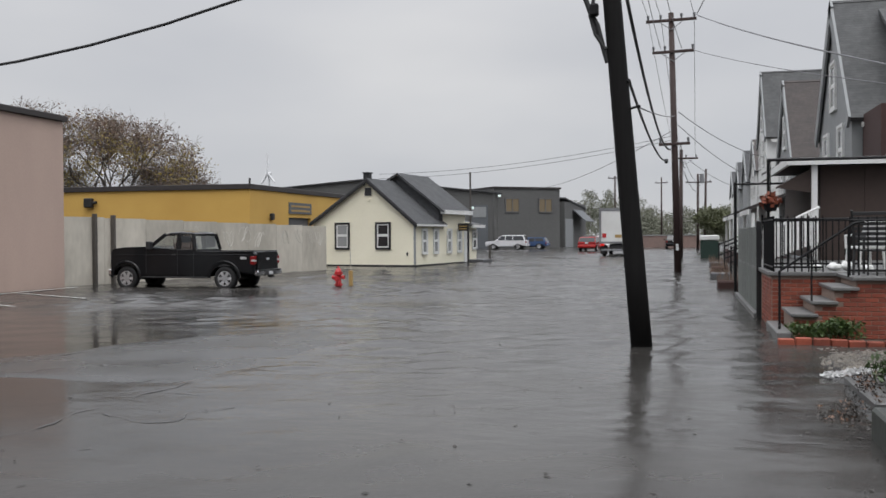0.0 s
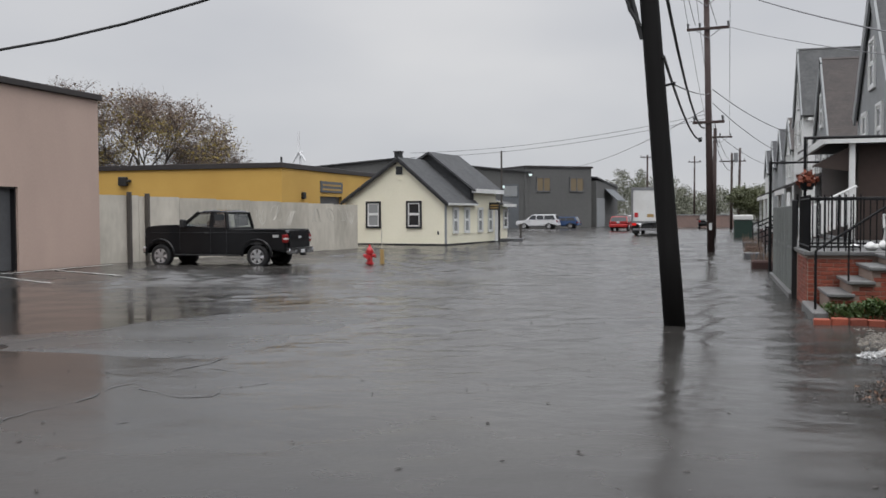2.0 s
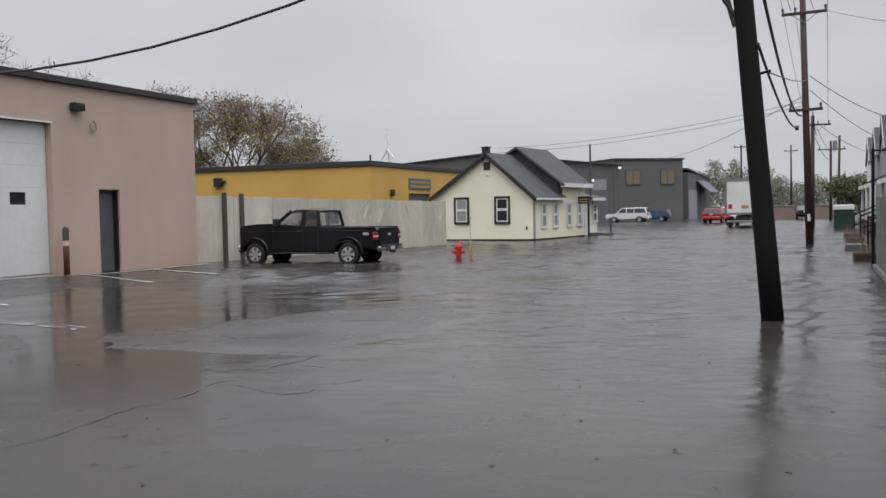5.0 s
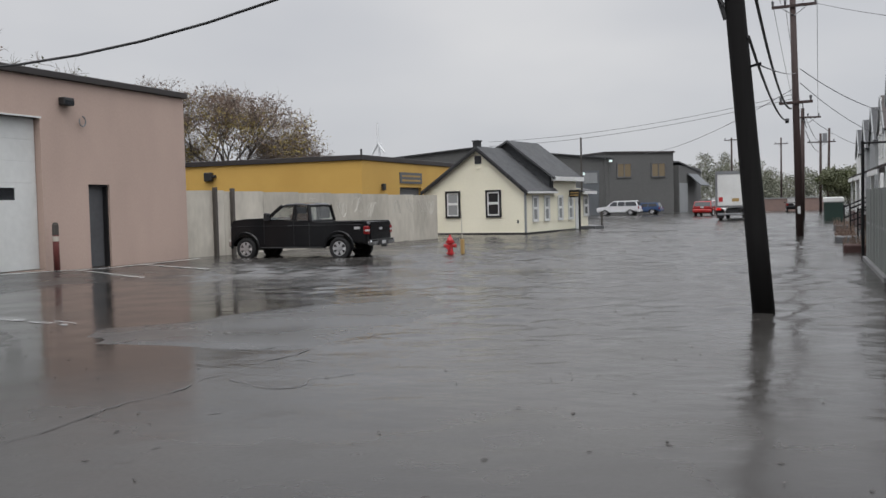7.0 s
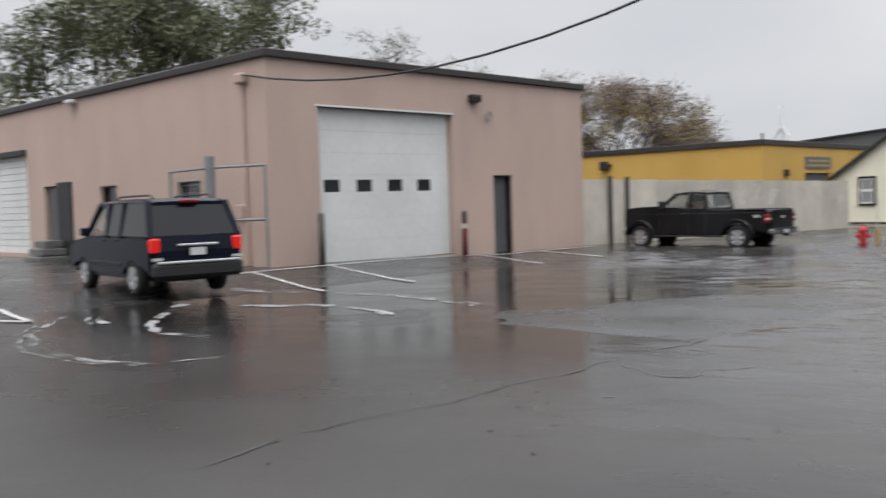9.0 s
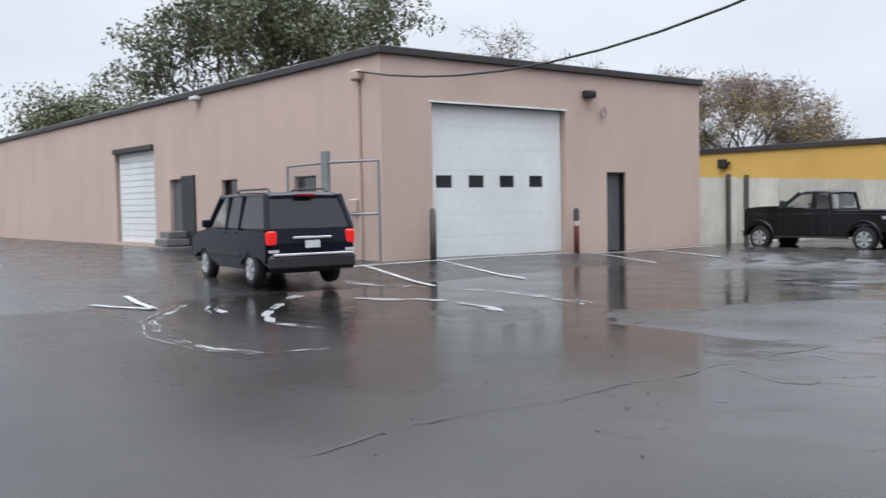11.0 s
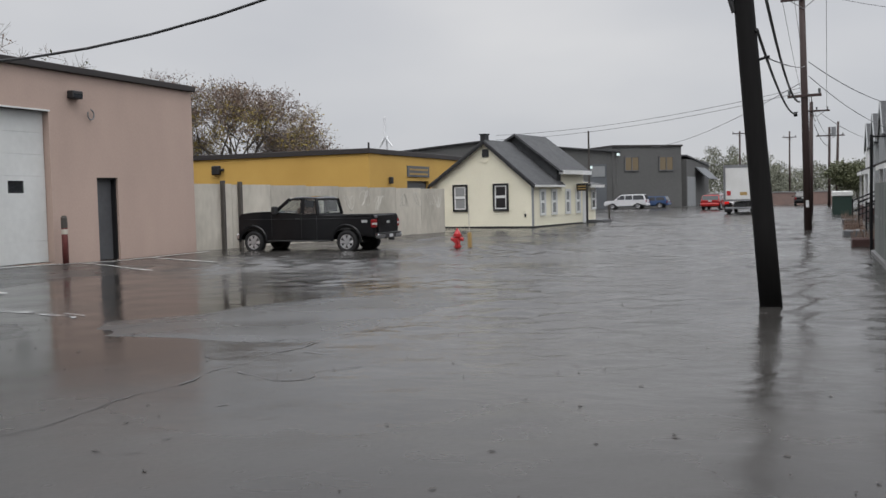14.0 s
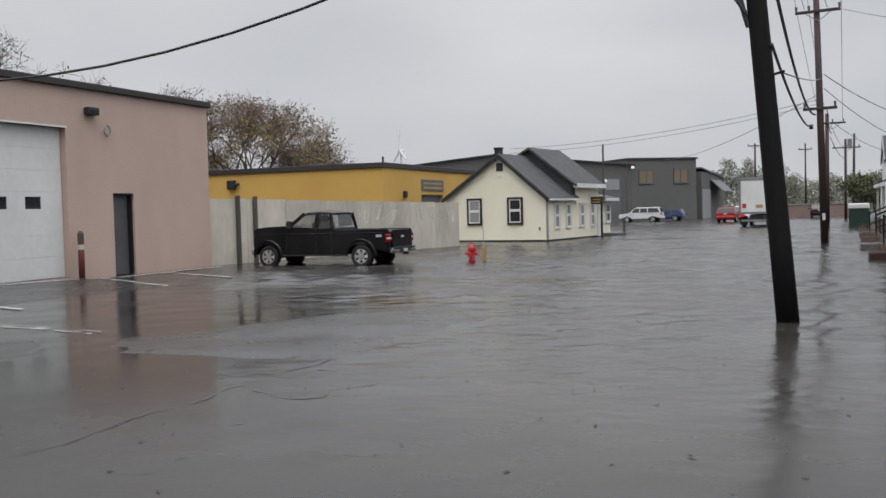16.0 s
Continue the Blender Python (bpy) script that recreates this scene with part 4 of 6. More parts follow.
def end_glass(parent, x0, z0, x1, z1, w0, w1, thick, name):
    """A sloping windscreen or rear window between (x0, z0) and (x1, z1)."""
    q = ((x0, -w0, z0), (x0, w0, z0), (x1, w1, z1), (x1, -w1, z1))
    part(name, slab(bm_new(), q, thick), M_glassdark, parent)


def pickup(m):
    t = thing("pickup_truck", m, "black four-wheel-drive pickup truck parked in shallow water", "pickup truck")
    zb = 0.52
    fa, ra, R = 1.95, -1.8, 0.405
    low = [(-2.88, 0.62), (-2.83, 0.55)] + [(x, z + 0.42) for x, z in arch(ra, 0.53)][1:-1] + [(-1.2, 0.46), (1.35, 0.46)] + [(x, z + 0.42) for x, z in arch(fa, 0.53)][1:-1] + [(2.52, 0.5), (2.57, 0.6), (2.6, 1.16), (2.57, 1.33), (2.44, 1.43), (2.0, 1.48), (1.25, 1.5), (1.1, 1.41), (-0.62, 1.38), (-0.64, 1.29), (-2.84, 1.29), (-2.9, 1.22)]
    part("body", body_shell(low, 1.0, 0.05), M_blackcar, t)
    c = part("cab", boxbm(-0.66, 1.2, -0.9, 0.9, 1.3, 1.385), M_plastic, t)
    greenhouse(t, (1.22, 1.40), (0.5, 1.94), (-0.55, 1.94), (-0.66, 1.40), 0.94, 0.82, (0.02, -0.08), M_blackcar, pillar=0.05)
    bm = bm_new()
    box(bm, -2.8, -0.72, -0.92, 0.92, 1.293, 1.297)
    part("bed_floor", bm, M_plastic, t, "dark bed opening")
    for s in (-1, 1):
        part("bed_rail", box(bm_new(), -2.84, -0.7, s * 0.93 - 0.05, s * 0.93 + 0.05, 1.294, 1.335, 0.015), M_blackcar, t)
        for cx, nm in ((ra, "wheel_arch"), (fa, "wheel_arch")):
            pts = [(x, s * 1.0, z + 0.42) for x, z in arch(cx, 0.56, 13)]
            part(nm, tube(bm_new(), pts, 0.05, 6), M_blackcar, t)
        wheel(t, fa, s * 0.86, R, 0.27, s)
        wheel(t, ra, s * 0.86, R, 0.27, s)
        lamp = part("tail_lamp", box(bm_new(), -2.925, -2.74, s * 0.93 - 0.085, s * 0.93 + 0.085, 0.88, 1.17, 0.025), M_tailoff, t, "dark red tail lamp")
        part("reversing_lens", box(bm_new(), -2.93, -2.8, s * 0.93 - 0.07, s * 0.93 + 0.088, 0.98, 1.05, 0.01), M_lens, lamp)
        part("side_crease", box(bm_new(), -2.7, 2.3, s * 0.998 - 0.012, s * 0.998 + 0.012, 1.2, 1.225, 0.008), M_blackcar, t)
        part("window_sill", box(bm_new(), -0.62, 1.18, s * 0.95 - 0.015, s * 0.95 + 0.015, 1.375, 1.40, 0.006), M_plastic, t)
        part("door_seam", boxbm(-0.045, -0.03, s * 1.0015 - 0.002, s * 1.0015 + 0.002, 0.52, 1.37), M_dark, t)
        part("door_seam", boxbm(1.16, 1.175, s * 1.0015 - 0.002, s * 1.0015 + 0.002, 0.6, 1.37), M_dark, t)
        part("cab_seam", boxbm(-0.66, -0.64, s * 1.0015 - 0.002, s * 1.0015 + 0.002, 0.5, 1.33), M_dark, t)
        part("side_glass_tint", box(bm_new(), -0.5, -0.1, s * 0.875 - 0.004, s * 0.875 + 0.004, 1.44, 1.86, 0.002), M_glassdark, t, "tinted rear quarter window")
        part("head_lamp", box(bm_new(), 2.45, 2.6, s * 0.78 - 0.2, s * 0.78 + 0.2, 1.0, 1.24, 0.03), M_lens, t)
        mirror = part("mirror", box(bm_new(), 0.86, 1.02, s * 1.16 - 0.12, s * 1.16 + 0.12, 1.4, 1.68, 0.03), M_plastic, t)
        part("arm", boxbm(0.9, 0.96, min(s * 0.94, s * 1.05), max(s * 0.94, s * 1.05), 1.44, 1.5), M_plastic, mirror)
        part("door_handle", box(bm_new(), 0.02, 0.2, s * 1.0 - 0.02 * (s < 0), s * 1.0 + 0.02 + 0.0 * s, 1.2, 1.24, 0.006), M_plastic, t)
        part("running_board", box(bm_new(), -1.15, 1.35, s * 0.95 - 0.1, s * 0.95 + 0.1, 0.42, 0.47, 0.015), M_plastic, t)
        part("badge", boxbm(-2.62, -2.4, s * 1.003 - 0.003, s * 1.003 + 0.003, 1.06, 1.15), M_rim, t, "pale four-wheel-drive badge")
    part("tailgate", box(bm_new(), -2.94, -2.9, -0.8, 0.8, 0.7, 1.31, 0.015), M_blackcar, t)
    bumper = part("rear_bumper", box(bm_new(), -3.04, -2.86, -0.98, 0.98, 0.5, 0.68, 0.05), M_chrome, t, "chrome rear bumper")
    part("step_pad", box(bm_new(), -3.045, -2.88, -0.9, 0.9, 0.665, 0.70, 0.01), M_plastic, bumper)
    part("step_pad", box(bm_new(), -3.05, -3.0, -0.42, 0.42, 0.5, 0.66, 0.02), M_plastic, bumper)
    part("tailgate_badge", boxbm(-2.946, -2.94, -0.12, 0.12, 1.02, 1.1), M_rim, t)
    part("number_plate", boxbm(-3.06, -3.051, -0.15, 0.15, 0.53, 0.64), M_plate, t)
    part("front_bumper", box(bm_new(), 2.52, 2.7, -0.98, 0.98, 0.48, 0.72, 0.05), M_chrome, t, "chrome front bumper")
    part("grille", box(bm_new(), 2.56, 2.62, -0.56, 0.56, 0.78, 1.24, 0.02), M_chrome, t)
    part("axle", tube(bm_new(), ((ra, -0.8, R), (ra, 0.8, R)), 0.09), M_plastic, t)
    part("axle", tube(bm_new(), ((fa, -0.8, R), (fa, 0.8, R)), 0.09), M_plastic, t)
    part("tow_hitch", boxbm(-3.16, -2.96, -0.04, 0.04, 0.42, 0.5), M_plastic, t)
    part("antenna", tube(bm_new(), ((1.2, -0.85, 1.4), (1.15, -0.85, 1.85)), 0.008, 5), M_plastic, t)
    return t


def estate_car(m, name, label, paint, L=4.8, H=1.8, W=0.93, lit=False, rails=True, category="car", far=False, group=""):
    """A five-door sport utility or estate car; front towards +x."""
    t = thing(name, m, label, category, group)
    fa, ra, R = 0.30 * L, -0.30 * L, 0.365
    k = H / 1.8
    b, f = -L / 2, L / 2
    low = [(b, 0.55), (b + 0.05, 0.4)] + [(x, z + 0.36) for x, z in arch(ra, 0.45)][1:-1] + [(ra + 0.55, 0.34), (fa - 0.55, 0.34)] + [(x, z + 0.36) for x, z in arch(fa, 0.45)][1:-1] + [(f - 0.15, 0.38), (f, 0.5), (f, 0.85), (f - 0.12, 0.98 * k), (0.22 * L, 1.1 * k), (b + 0.02, 1.1 * k), (b - 0.03, 0.9)]
    part("body", body_shell(low, W, 0.09), paint, t)
    if far:
        cab = [(0.26 * L, 1.08 * k), (0.11 * L, 1.68 * k), (0.06 * L, 1.76 * k), (b + 0.5, 1.77 * k), (b + 0.3, 1.72 * k), (b + 0.03, 1.08 * k)]
        tp = 0.24
        c = part("cabin", body_shell(cab, W - 0.03, 0.05, 1.08 * k, tp), paint, t)
        za, zb = 1.14 * k, 1.64 * k
        side_glass(c, [[(0.215 * L, za), (0.10 * L, zb), (0.01 * L, zb), (0.01 * L, za)], [(0.0 * L - 0.03, za), (-0.03, zb), (-0.17 * L, zb), (-0.17 * L, za)], [(-0.18 * L - 0.03, za), (-0.18 * L - 0.03, zb), (b + 0.42, zb), (b + 0.2, za)]], W - 0.03, 1.08 * k, tp)
        end_glass(c, 0.262 * L, 1.12 * k, 0.125 * L, 1.66 * k, -(W - 0.12), -(W - 0.2), 0.015, "windscreen")
        end_glass(c, b + 0.045, 1.16 * k, b + 0.265, 1.66 * k, W - 0.12, W - 0.2, 0.015, "rear_window")
    else:
        greenhouse(t, (0.25 * L, 1.10 * k), (0.11 * L, 1.72 * k), (b + 0.38, 1.72 * k), (b + 0.06, 1.10 * k), W - 0.02, W - 0.15, (0.0, -0.17 * L), paint, M_tint, 0.055, M_tint)
    for s in (-1, 1):
        wheel(t, fa, s * (W - 0.13), R, 0.24, s)
        wheel(t, ra, s * (W - 0.13), R, 0.24, s)
        part("tail_lamp", box(bm_new(), b - 0.045, b + 0.12, s * (W - 0.11) - 0.10, s * (W - 0.11) + 0.10, 0.80 * k, 1.06 * k, 0.03), M_tail if lit else M_tailoff, t, "glowing red tail lamp" if lit else "red tail lamp")
        part("head_lamp", box(bm_new(), f - 0.14, f + 0.012, s * (W - 0.22) - 0.17, s * (W - 0.22) + 0.17, 0.68, 0.86, 0.02), M_lens, t)
        part("mirror", box(bm_new(), 0.19 * L - 0.08, 0.19 * L + 0.08, s * (W + 0.1) - 0.1, s * (W + 0.1) + 0.1, 1.1 * k, 1.26 * k, 0.03), paint, t)
        if rails:
            part("roof_rail", tube(bm_new(), ((0.02 * L, s * 0.62, 1.77 * k), (-0.02 * L, s * 0.62, 1.84 * k), (b + 0.75, s * 0.62, 1.84 * k), (b + 0.55, s * 0.62, 1.77 * k)), 0.022, 6), M_plastic, t)
        if not far:
            for x in (0.05, -0.14 * L):
                part("door_handle", box(bm_new(), x - 0.1, x + 0.1, s * (W + 0.01) - 0.015, s * (W + 0.01) + 0.015, 1.0 * k, 1.04 * k, 0.006), M_plastic, t)
            part("side_moulding", box(bm_new(), ra + 0.55, fa - 0.5, s * (W + 0.005) - 0.012, s * (W + 0.005) + 0.012, 0.58, 0.66, 0.006), M_plastic, t)
    part("rear_bumper", box(bm_new(), b - 0.13, b + 0.08, -W + 0.02, W - 0.02, 0.36, 0.68, 0.07), M_plastic if not far else paint, t)
    if not far:
        part("bumper_strip", box(bm_new(), b - 0.14, b - 0.1, -W + 0.1, W - 0.1, 0.655, 0.70, 0.01), M_rim, t, "bright bumper strip")
        part("handle_strip", box(bm_new(), b - 0.075, b - 0.02, -0.42, 0.42, 0.985, 1.03, 0.01), M_rim, t, "bright tailgate strip")
        part("high_brake_lamp", box(bm_new(), b + 0.24, b + 0.36, -0.2, 0.2, 1.69 * k, 1.74 * k, 0.01), M_tailoff, t)
        part("wiper", tube(bm_new(), ((b + 0.03, 0.05, 1.18), (b + 0.04, -0.5, 1.2)), 0.012, 5), M_plastic, t)
        for s in (-1, 1):
            part("reversing_lamp", boxbm(b - 0.052, b - 0.04, s * (W - 0.13) - 0.11, s * (W - 0.13) + 0.11, 0.72, 0.775), M_lens, t)
    part("number_plate", boxbm(b - 0.06, b - 0.035, -0.16, 0.16, 0.8, 0.95), M_plate, t)
    part("axle", tube(bm_new(), ((ra, -W + 0.2, R), (ra, W - 0.2, R)), 0.08), M_plastic, t)
    part("underbody", boxbm(b + 0.4, f - 0.4, -0.6, 0.6, 0.28, 0.4), M_plastic, t)
    return t


def box_truck(m):
    t = thing("box_truck", m, "white box truck with red tail lamps on the flooded street", "truck")
    part("cargo_box", box(bm_new(), -4.2, 4.2, -1.25, 1.25, 1.05, 3.85, 0.05), M_white, t)
    part("rear_door", box(bm_new(), -4.24, -4.203, -1.08, 1.08, 1.2, 3.6, 0.01), M_white, t)
    bm = bm_new()
    for q in ((-1.25, -1.1, 1.05, 3.85), (1.1, 1.25, 1.05, 3.85), (-1.1, 1.1, 3.62, 3.85), (-1.1, 1.1, 1.05, 1.18)):
        box(bm, -4.26, -4.203, *q)
    part("rear_frame", bm, M_galv, t)
    part("sign", boxbm(-4.25, -4.241, -0.5, 0.02, 1.5, 1.75), M_yellowpaint, t, "small yellow sticker")
    part("sign", boxbm(-4.25, -4.241, 0.7, 1.0, 1.5, 1.85), M_redpaint, t, "small red sticker")
    for s in (-1, 1):
        part("tail_lamp", boxbm(-4.3, -4.261, s * 1.0 - 0.16, s * 1.0 + 0.16, 0.85, 1.03), M_tail, t, "glowing red tail lamp")
        part("mud_flap", boxbm(-3.4, -3.38, s * 0.95 - 0.28, s * 0.95 + 0.28, 0.2, 0.9), M_plastic, t)
        for x in (-2.6, 4.9):
            wheel(t, x, s * 0.98, 0.48, 0.3, s)
        part("side_panel_print", boxbm(-1.0, 1.2, s * 1.252 - 0.004, s * 1.252 + 0.004, 1.9, 2.9), M_ink, t, "grey lettering block")
    part("lift_platform", box(bm_new(), -4.5, -4.27, -1.1, 1.1, 0.45, 0.6, 0.02), M_galv, t)
    part("chassis", boxbm(-4.1, 5.6, -0.45, 0.45, 0.55, 0.95), M_plastic, t)
    part("cab", box(bm_new(), 4.35, 6.2, -1.12, 1.12, 0.6, 2.7, 0.15), M_white, t)
    part("windscreen", boxbm(6.2, 6.22, -0.95, 0.95, 1.6, 2.45), M_glassdark, t)


pickup(pose(-16.8, 30.17, ground_z(-16.8, 30.2) - 0.0, 0, 0, 180))
estate_car(pose(-18.85, 10.07, 0.1, 0, 0, 173), "sport_utility_car", "dark navy sport utility car with lit tail lamps", M_navycar, L=4.9, H=1.95, W=0.96, lit=True)
estate_car(pose(-20.0, 110.0, -0.02, 0, 0, 178), "estate_car", "white sport utility car parked before the grey office", M_whitecar, L=4.9, H=1.75, far=True, group="parked cars")
estate_car(pose(-17.6, 112.5, -0.02, 0, 0, 175), "small_car", "blue small car parked beside the grey office", M_bluecar, L=4.2, H=1.45, far=True, rails=False, group="parked cars")
estate_car(pose(-9.0, 97.5, 0.0, 0, 0, 84), "estate_car", "red car parked at the street corner", M_redcar, L=4.3, H=1.5, far=True, rails=False, group="parked cars")
estate_car(pose(-7.7, 102.5, 0.0, 0, 0, 80), "estate_car", "white car parked at the street corner", M_whitecar, L=4.4, H=1.6, far=True, rails=False, group="parked cars")
estate_car(pose(-0.9, 114.0, 0.0, 0, 0, 92), "estate_car", "dark car parked along the far kerb", M_blackcar, L=4.6, H=1.6, far=True, rails=False, group="parked cars")
box_truck(pose(-5.1, 80.3, -0.05, 0, 0, 90))


# ---- utility poles and lines ----
def sag(a, b, drop, n=14):
    a, b = Vector(a), Vector(b)
    return [a.lerp(b, k / n) - Vector((0, 0, drop * 4 * (k / n) * (1 - k / n))) for k in range(n + 1)]


def cable(pts, r, mat=None, label="black sagging overhead cable along the street", group="overhead lines"):
    single("overhead_cable", tube(bm_new(), pts, r, 6), mat or M_cable, Matrix(), label, "cable", group)


def cross_arm(parent, z, half, dx, pins, brace=True):
    arm = part("cross_arm", box(bm_new(), dx - half, dx + half, -0.19, -0.09, z - 0.06, z + 0.06, 0.01), M_pole2, parent)
    for x in pins:
        part("insulator", tube(bm_new(), ((dx + x, -0.14, z + 0.06), (dx + x, -0.14, z + 0.12), (dx + x, -0.14, z + 0.26)), 0.035, 8, 0.06), M_doorgrey, arm)
    if brace:
        for s in (-1, 1):
            part("brace", tube(bm_new(), ((dx, -0.14, z - 0.42), (dx + s * 0.5, -0.14, z - 0.06)), 0.018, 5), M_galv, arm)


def leaning_pole():
    t = thing("leaning_pole", pose(-0.56, 15.05, -0.25), "leaning black wooden utility pole standing in flood water", "utility pole")
    lean = Vector((-0.081, 0.01, 1.0))
    pts = [lean * z for z in (0, 1.5, 3, 5, 7, 9, 11.2)]
    bm = tube(bm_new(), pts, 0.168, 18, 0.125)
    part("pole", bm, M_pole1, t, smooth=True)
    part("cable_riser", tube(bm_new(), [lean * z + Vector((o, -0.03, 0)) for z, o in ((4.7, -0.15), (4.95, -0.2), (5.3, -0.26), (5.5, -0.35), (5.8, -0.43), (6.2, -0.46))], 0.04, 8), M_cable, t)
    part("cable_loop", tube(bm_new(), [lean * z + Vector((o, -0.06, 0)) for z, o in ((4.9, -0.16), (5.15, -0.3), (5.45, -0.36), (5.7, -0.28), (5.9, -0.16))], 0.03, 8), M_cable, t)
    part("clamp", box(bm_new(), -0.80, -0.66, -0.12, 0.02, 5.42, 5.62, 0.03), M_iron, t)
    part("bracket", tube(bm_new(), (lean * 3.95 + Vector((0.1, -0.05, 0)), lean * 3.98 + Vector((0.3, -0.05, 0.02))), 0.02, 6), M_iron, t)


leaning_pole()


def street_pole(x, y, h, r, lean, label, arms):
    t = thing("utility_pole", pose(x, y, -0.3, 0, lean, 0), label, "utility pole", "utility poles")
    part("pole", tube(bm_new(), ((0, 0, 0), (0, 0, h / 2), (0, 0, h + 0.3)), r, 14, r * 0.72), M_pole2, t, smooth=True)
    for a in arms:
        cross_arm(t, a[0] + 0.3, a[1], a[2], a[3], a[1] > 0.8)
    return t


p2 = street_pole(-0.13, 43.5, 11.6, 0.165, -1.35, "brown wooden utility pole with two cross arms", [(11.25, 1.1, 0.0, (-1.0, -0.45, 0.45, 1.0)), (9.85, 0.9, 0.05, (-0.85, -0.35, 0.85)), (5.75, 0.68, 0.0, (-0.6, 0.6))])
part("insulator_knob", tube(bm_new(), ((-0.3, -0.12, 5.3), (-0.45, -0.12, 5.3)), 0.1, 8), M_iron, p2)
part("reflector", boxbm(-0.06, 0.06, -0.19, -0.17, 1.3, 1.6), M_plate, p2, "small white plate")
p3 = street_pole(-0.05, 71.5, 7.9, 0.17, 0.4, "brown wooden utility pole with one cross arm", [(7.25, 0.85, 0.35, (-0.7, 0, 0.7))])
p4 = street_pole(1.75, 108, 8.3, 0.16, 0.2, "distant wooden utility pole with one cross arm", [(7.4, 1.4, 0.1, (-1.2, 0, 1.2))])
part("transformer", tube(bm_new(), ((0.42, -0.05, 7.6), (0.42, -0.05, 8.6)), 0.24, 12), M_galv, p4, "grey drum transformer")
street_pole(2.5, 109, 8.9, 0.16, 1.0, "distant wooden utility pole beside another pole", [])
street_pole(-8.6, 128, 9.5, 0.15, 0, "distant wooden utility pole before the trees", [(9.2, 0.9, 0, (-0.8, 0.8))])
street_pole(-3.0, 150, 10.5, 0.15, 0, "distant wooden utility pole before the trees", [(9.6, 1.0, 0, (-0.8, 0.8))])

cable(sag((-22.1, 14.7, 5.45), (-1.28, 15.0, 8.0), 1.75), 0.026, label="thick black service cable sagging to the pink building")
cable(sag((-0.76, 15.0, 4.15), (-0.55, 43.3, 5.05), 0.45), 0.026)
cable(sag((-0.86, 14.95, 5.8), (-0.45, 43.3, 5.5), 0.75), 0.034)
for dx, z0 in ((-1.0, 10.6), (-0.45, 10.7), (1.0, 10.6)):
    cable(sag((-1.4 + dx * 0.5, 15.0, z0), (-0.4 + dx, 43.3, 11.4), 0.35), 0.012, M_cablegrey, "thin grey power line between utility poles")
    cable(sag((-0.4 + dx, 43.5, 11.4), (0.3 + dx * 0.7, 71.4, 7.5), 0.4), 0.012, M_cablegrey, "thin grey power line between utility poles")
for x0, z0 in ((-0.5, 9.3), (0.4, 9.9)):
    cable(sag((-1.2, 15.0, z0), (-0.35 + x0, 43.4, 10.0), 0.4), 0.014, M_cablegrey, "thin grey power line between utility poles")
cable(sag((0.75, 43.4, 11.4), (4.0, 20.0, 5.0), 0.12), 0.022, M_cablegrey, "grey service line to a house")
cable(sag((0.5, 43.4, 9.9), (4.2, 20.0, 4.6), 0.12), 0.012, M_cablegrey, "grey service line to a house")
cable(sag((0.7, 43.4, 11.45), (2.2, 12.0, 10.4), 0.6), 0.02, M_cablegrey, "thin grey power line between utility poles")
cable(sag((-0.6, 15.05, 3.72), (-0.25, 43.4, 7.0), 0.08), 0.012, M_cablegrey, "thin grey service line above the street")
cable(sag((-0.1, 43.6, 7.2), (4.6, 56.0, 6.0), 0.3), 0.018, M_cablegrey, "grey service line to a house")
cable(sag((-0.1, 43.6, 6.6), (4.6, 64.0, 5.3), 0.3), 0.016, M_cablegrey, "grey service line to a house")
cable(sag((0.0, 43.6, 5.7), (0.3, 71.4, 6.6), 0.4), 0.022)
cable(sag((0.2, 71.6, 7.3), (1.8, 108, 7.5), 0.5), 0.02, M_cablegrey, "thin grey power line between utility poles")
cable(sag((0.2, 71.6, 6.3), (1.8, 108, 6.4), 0.5), 0.025)
cable(sag((0.5, 71.6, 7.2), (4.8, 84.0, 5.6), 0.3), 0.018, M_cablegrey, "grey service line to a house")
cable(sag((-0.3, 43.6, 6.4), (-15.5, 100.0, 6.6), 0.6), 0.016, M_cablegrey, "thin grey service line above the street")
cable(sag((-0.3, 71.6, 9.0), (-26.0, 80.0, 7.2), 0.6), 0.018, M_cablegrey, "thin grey power line between utility poles")
cable(sag((-0.3, 71.6, 8.7), (-26.0, 80.0, 6.8), 0.6), 0.018, M_cablegrey, "thin grey power line between utility poles")


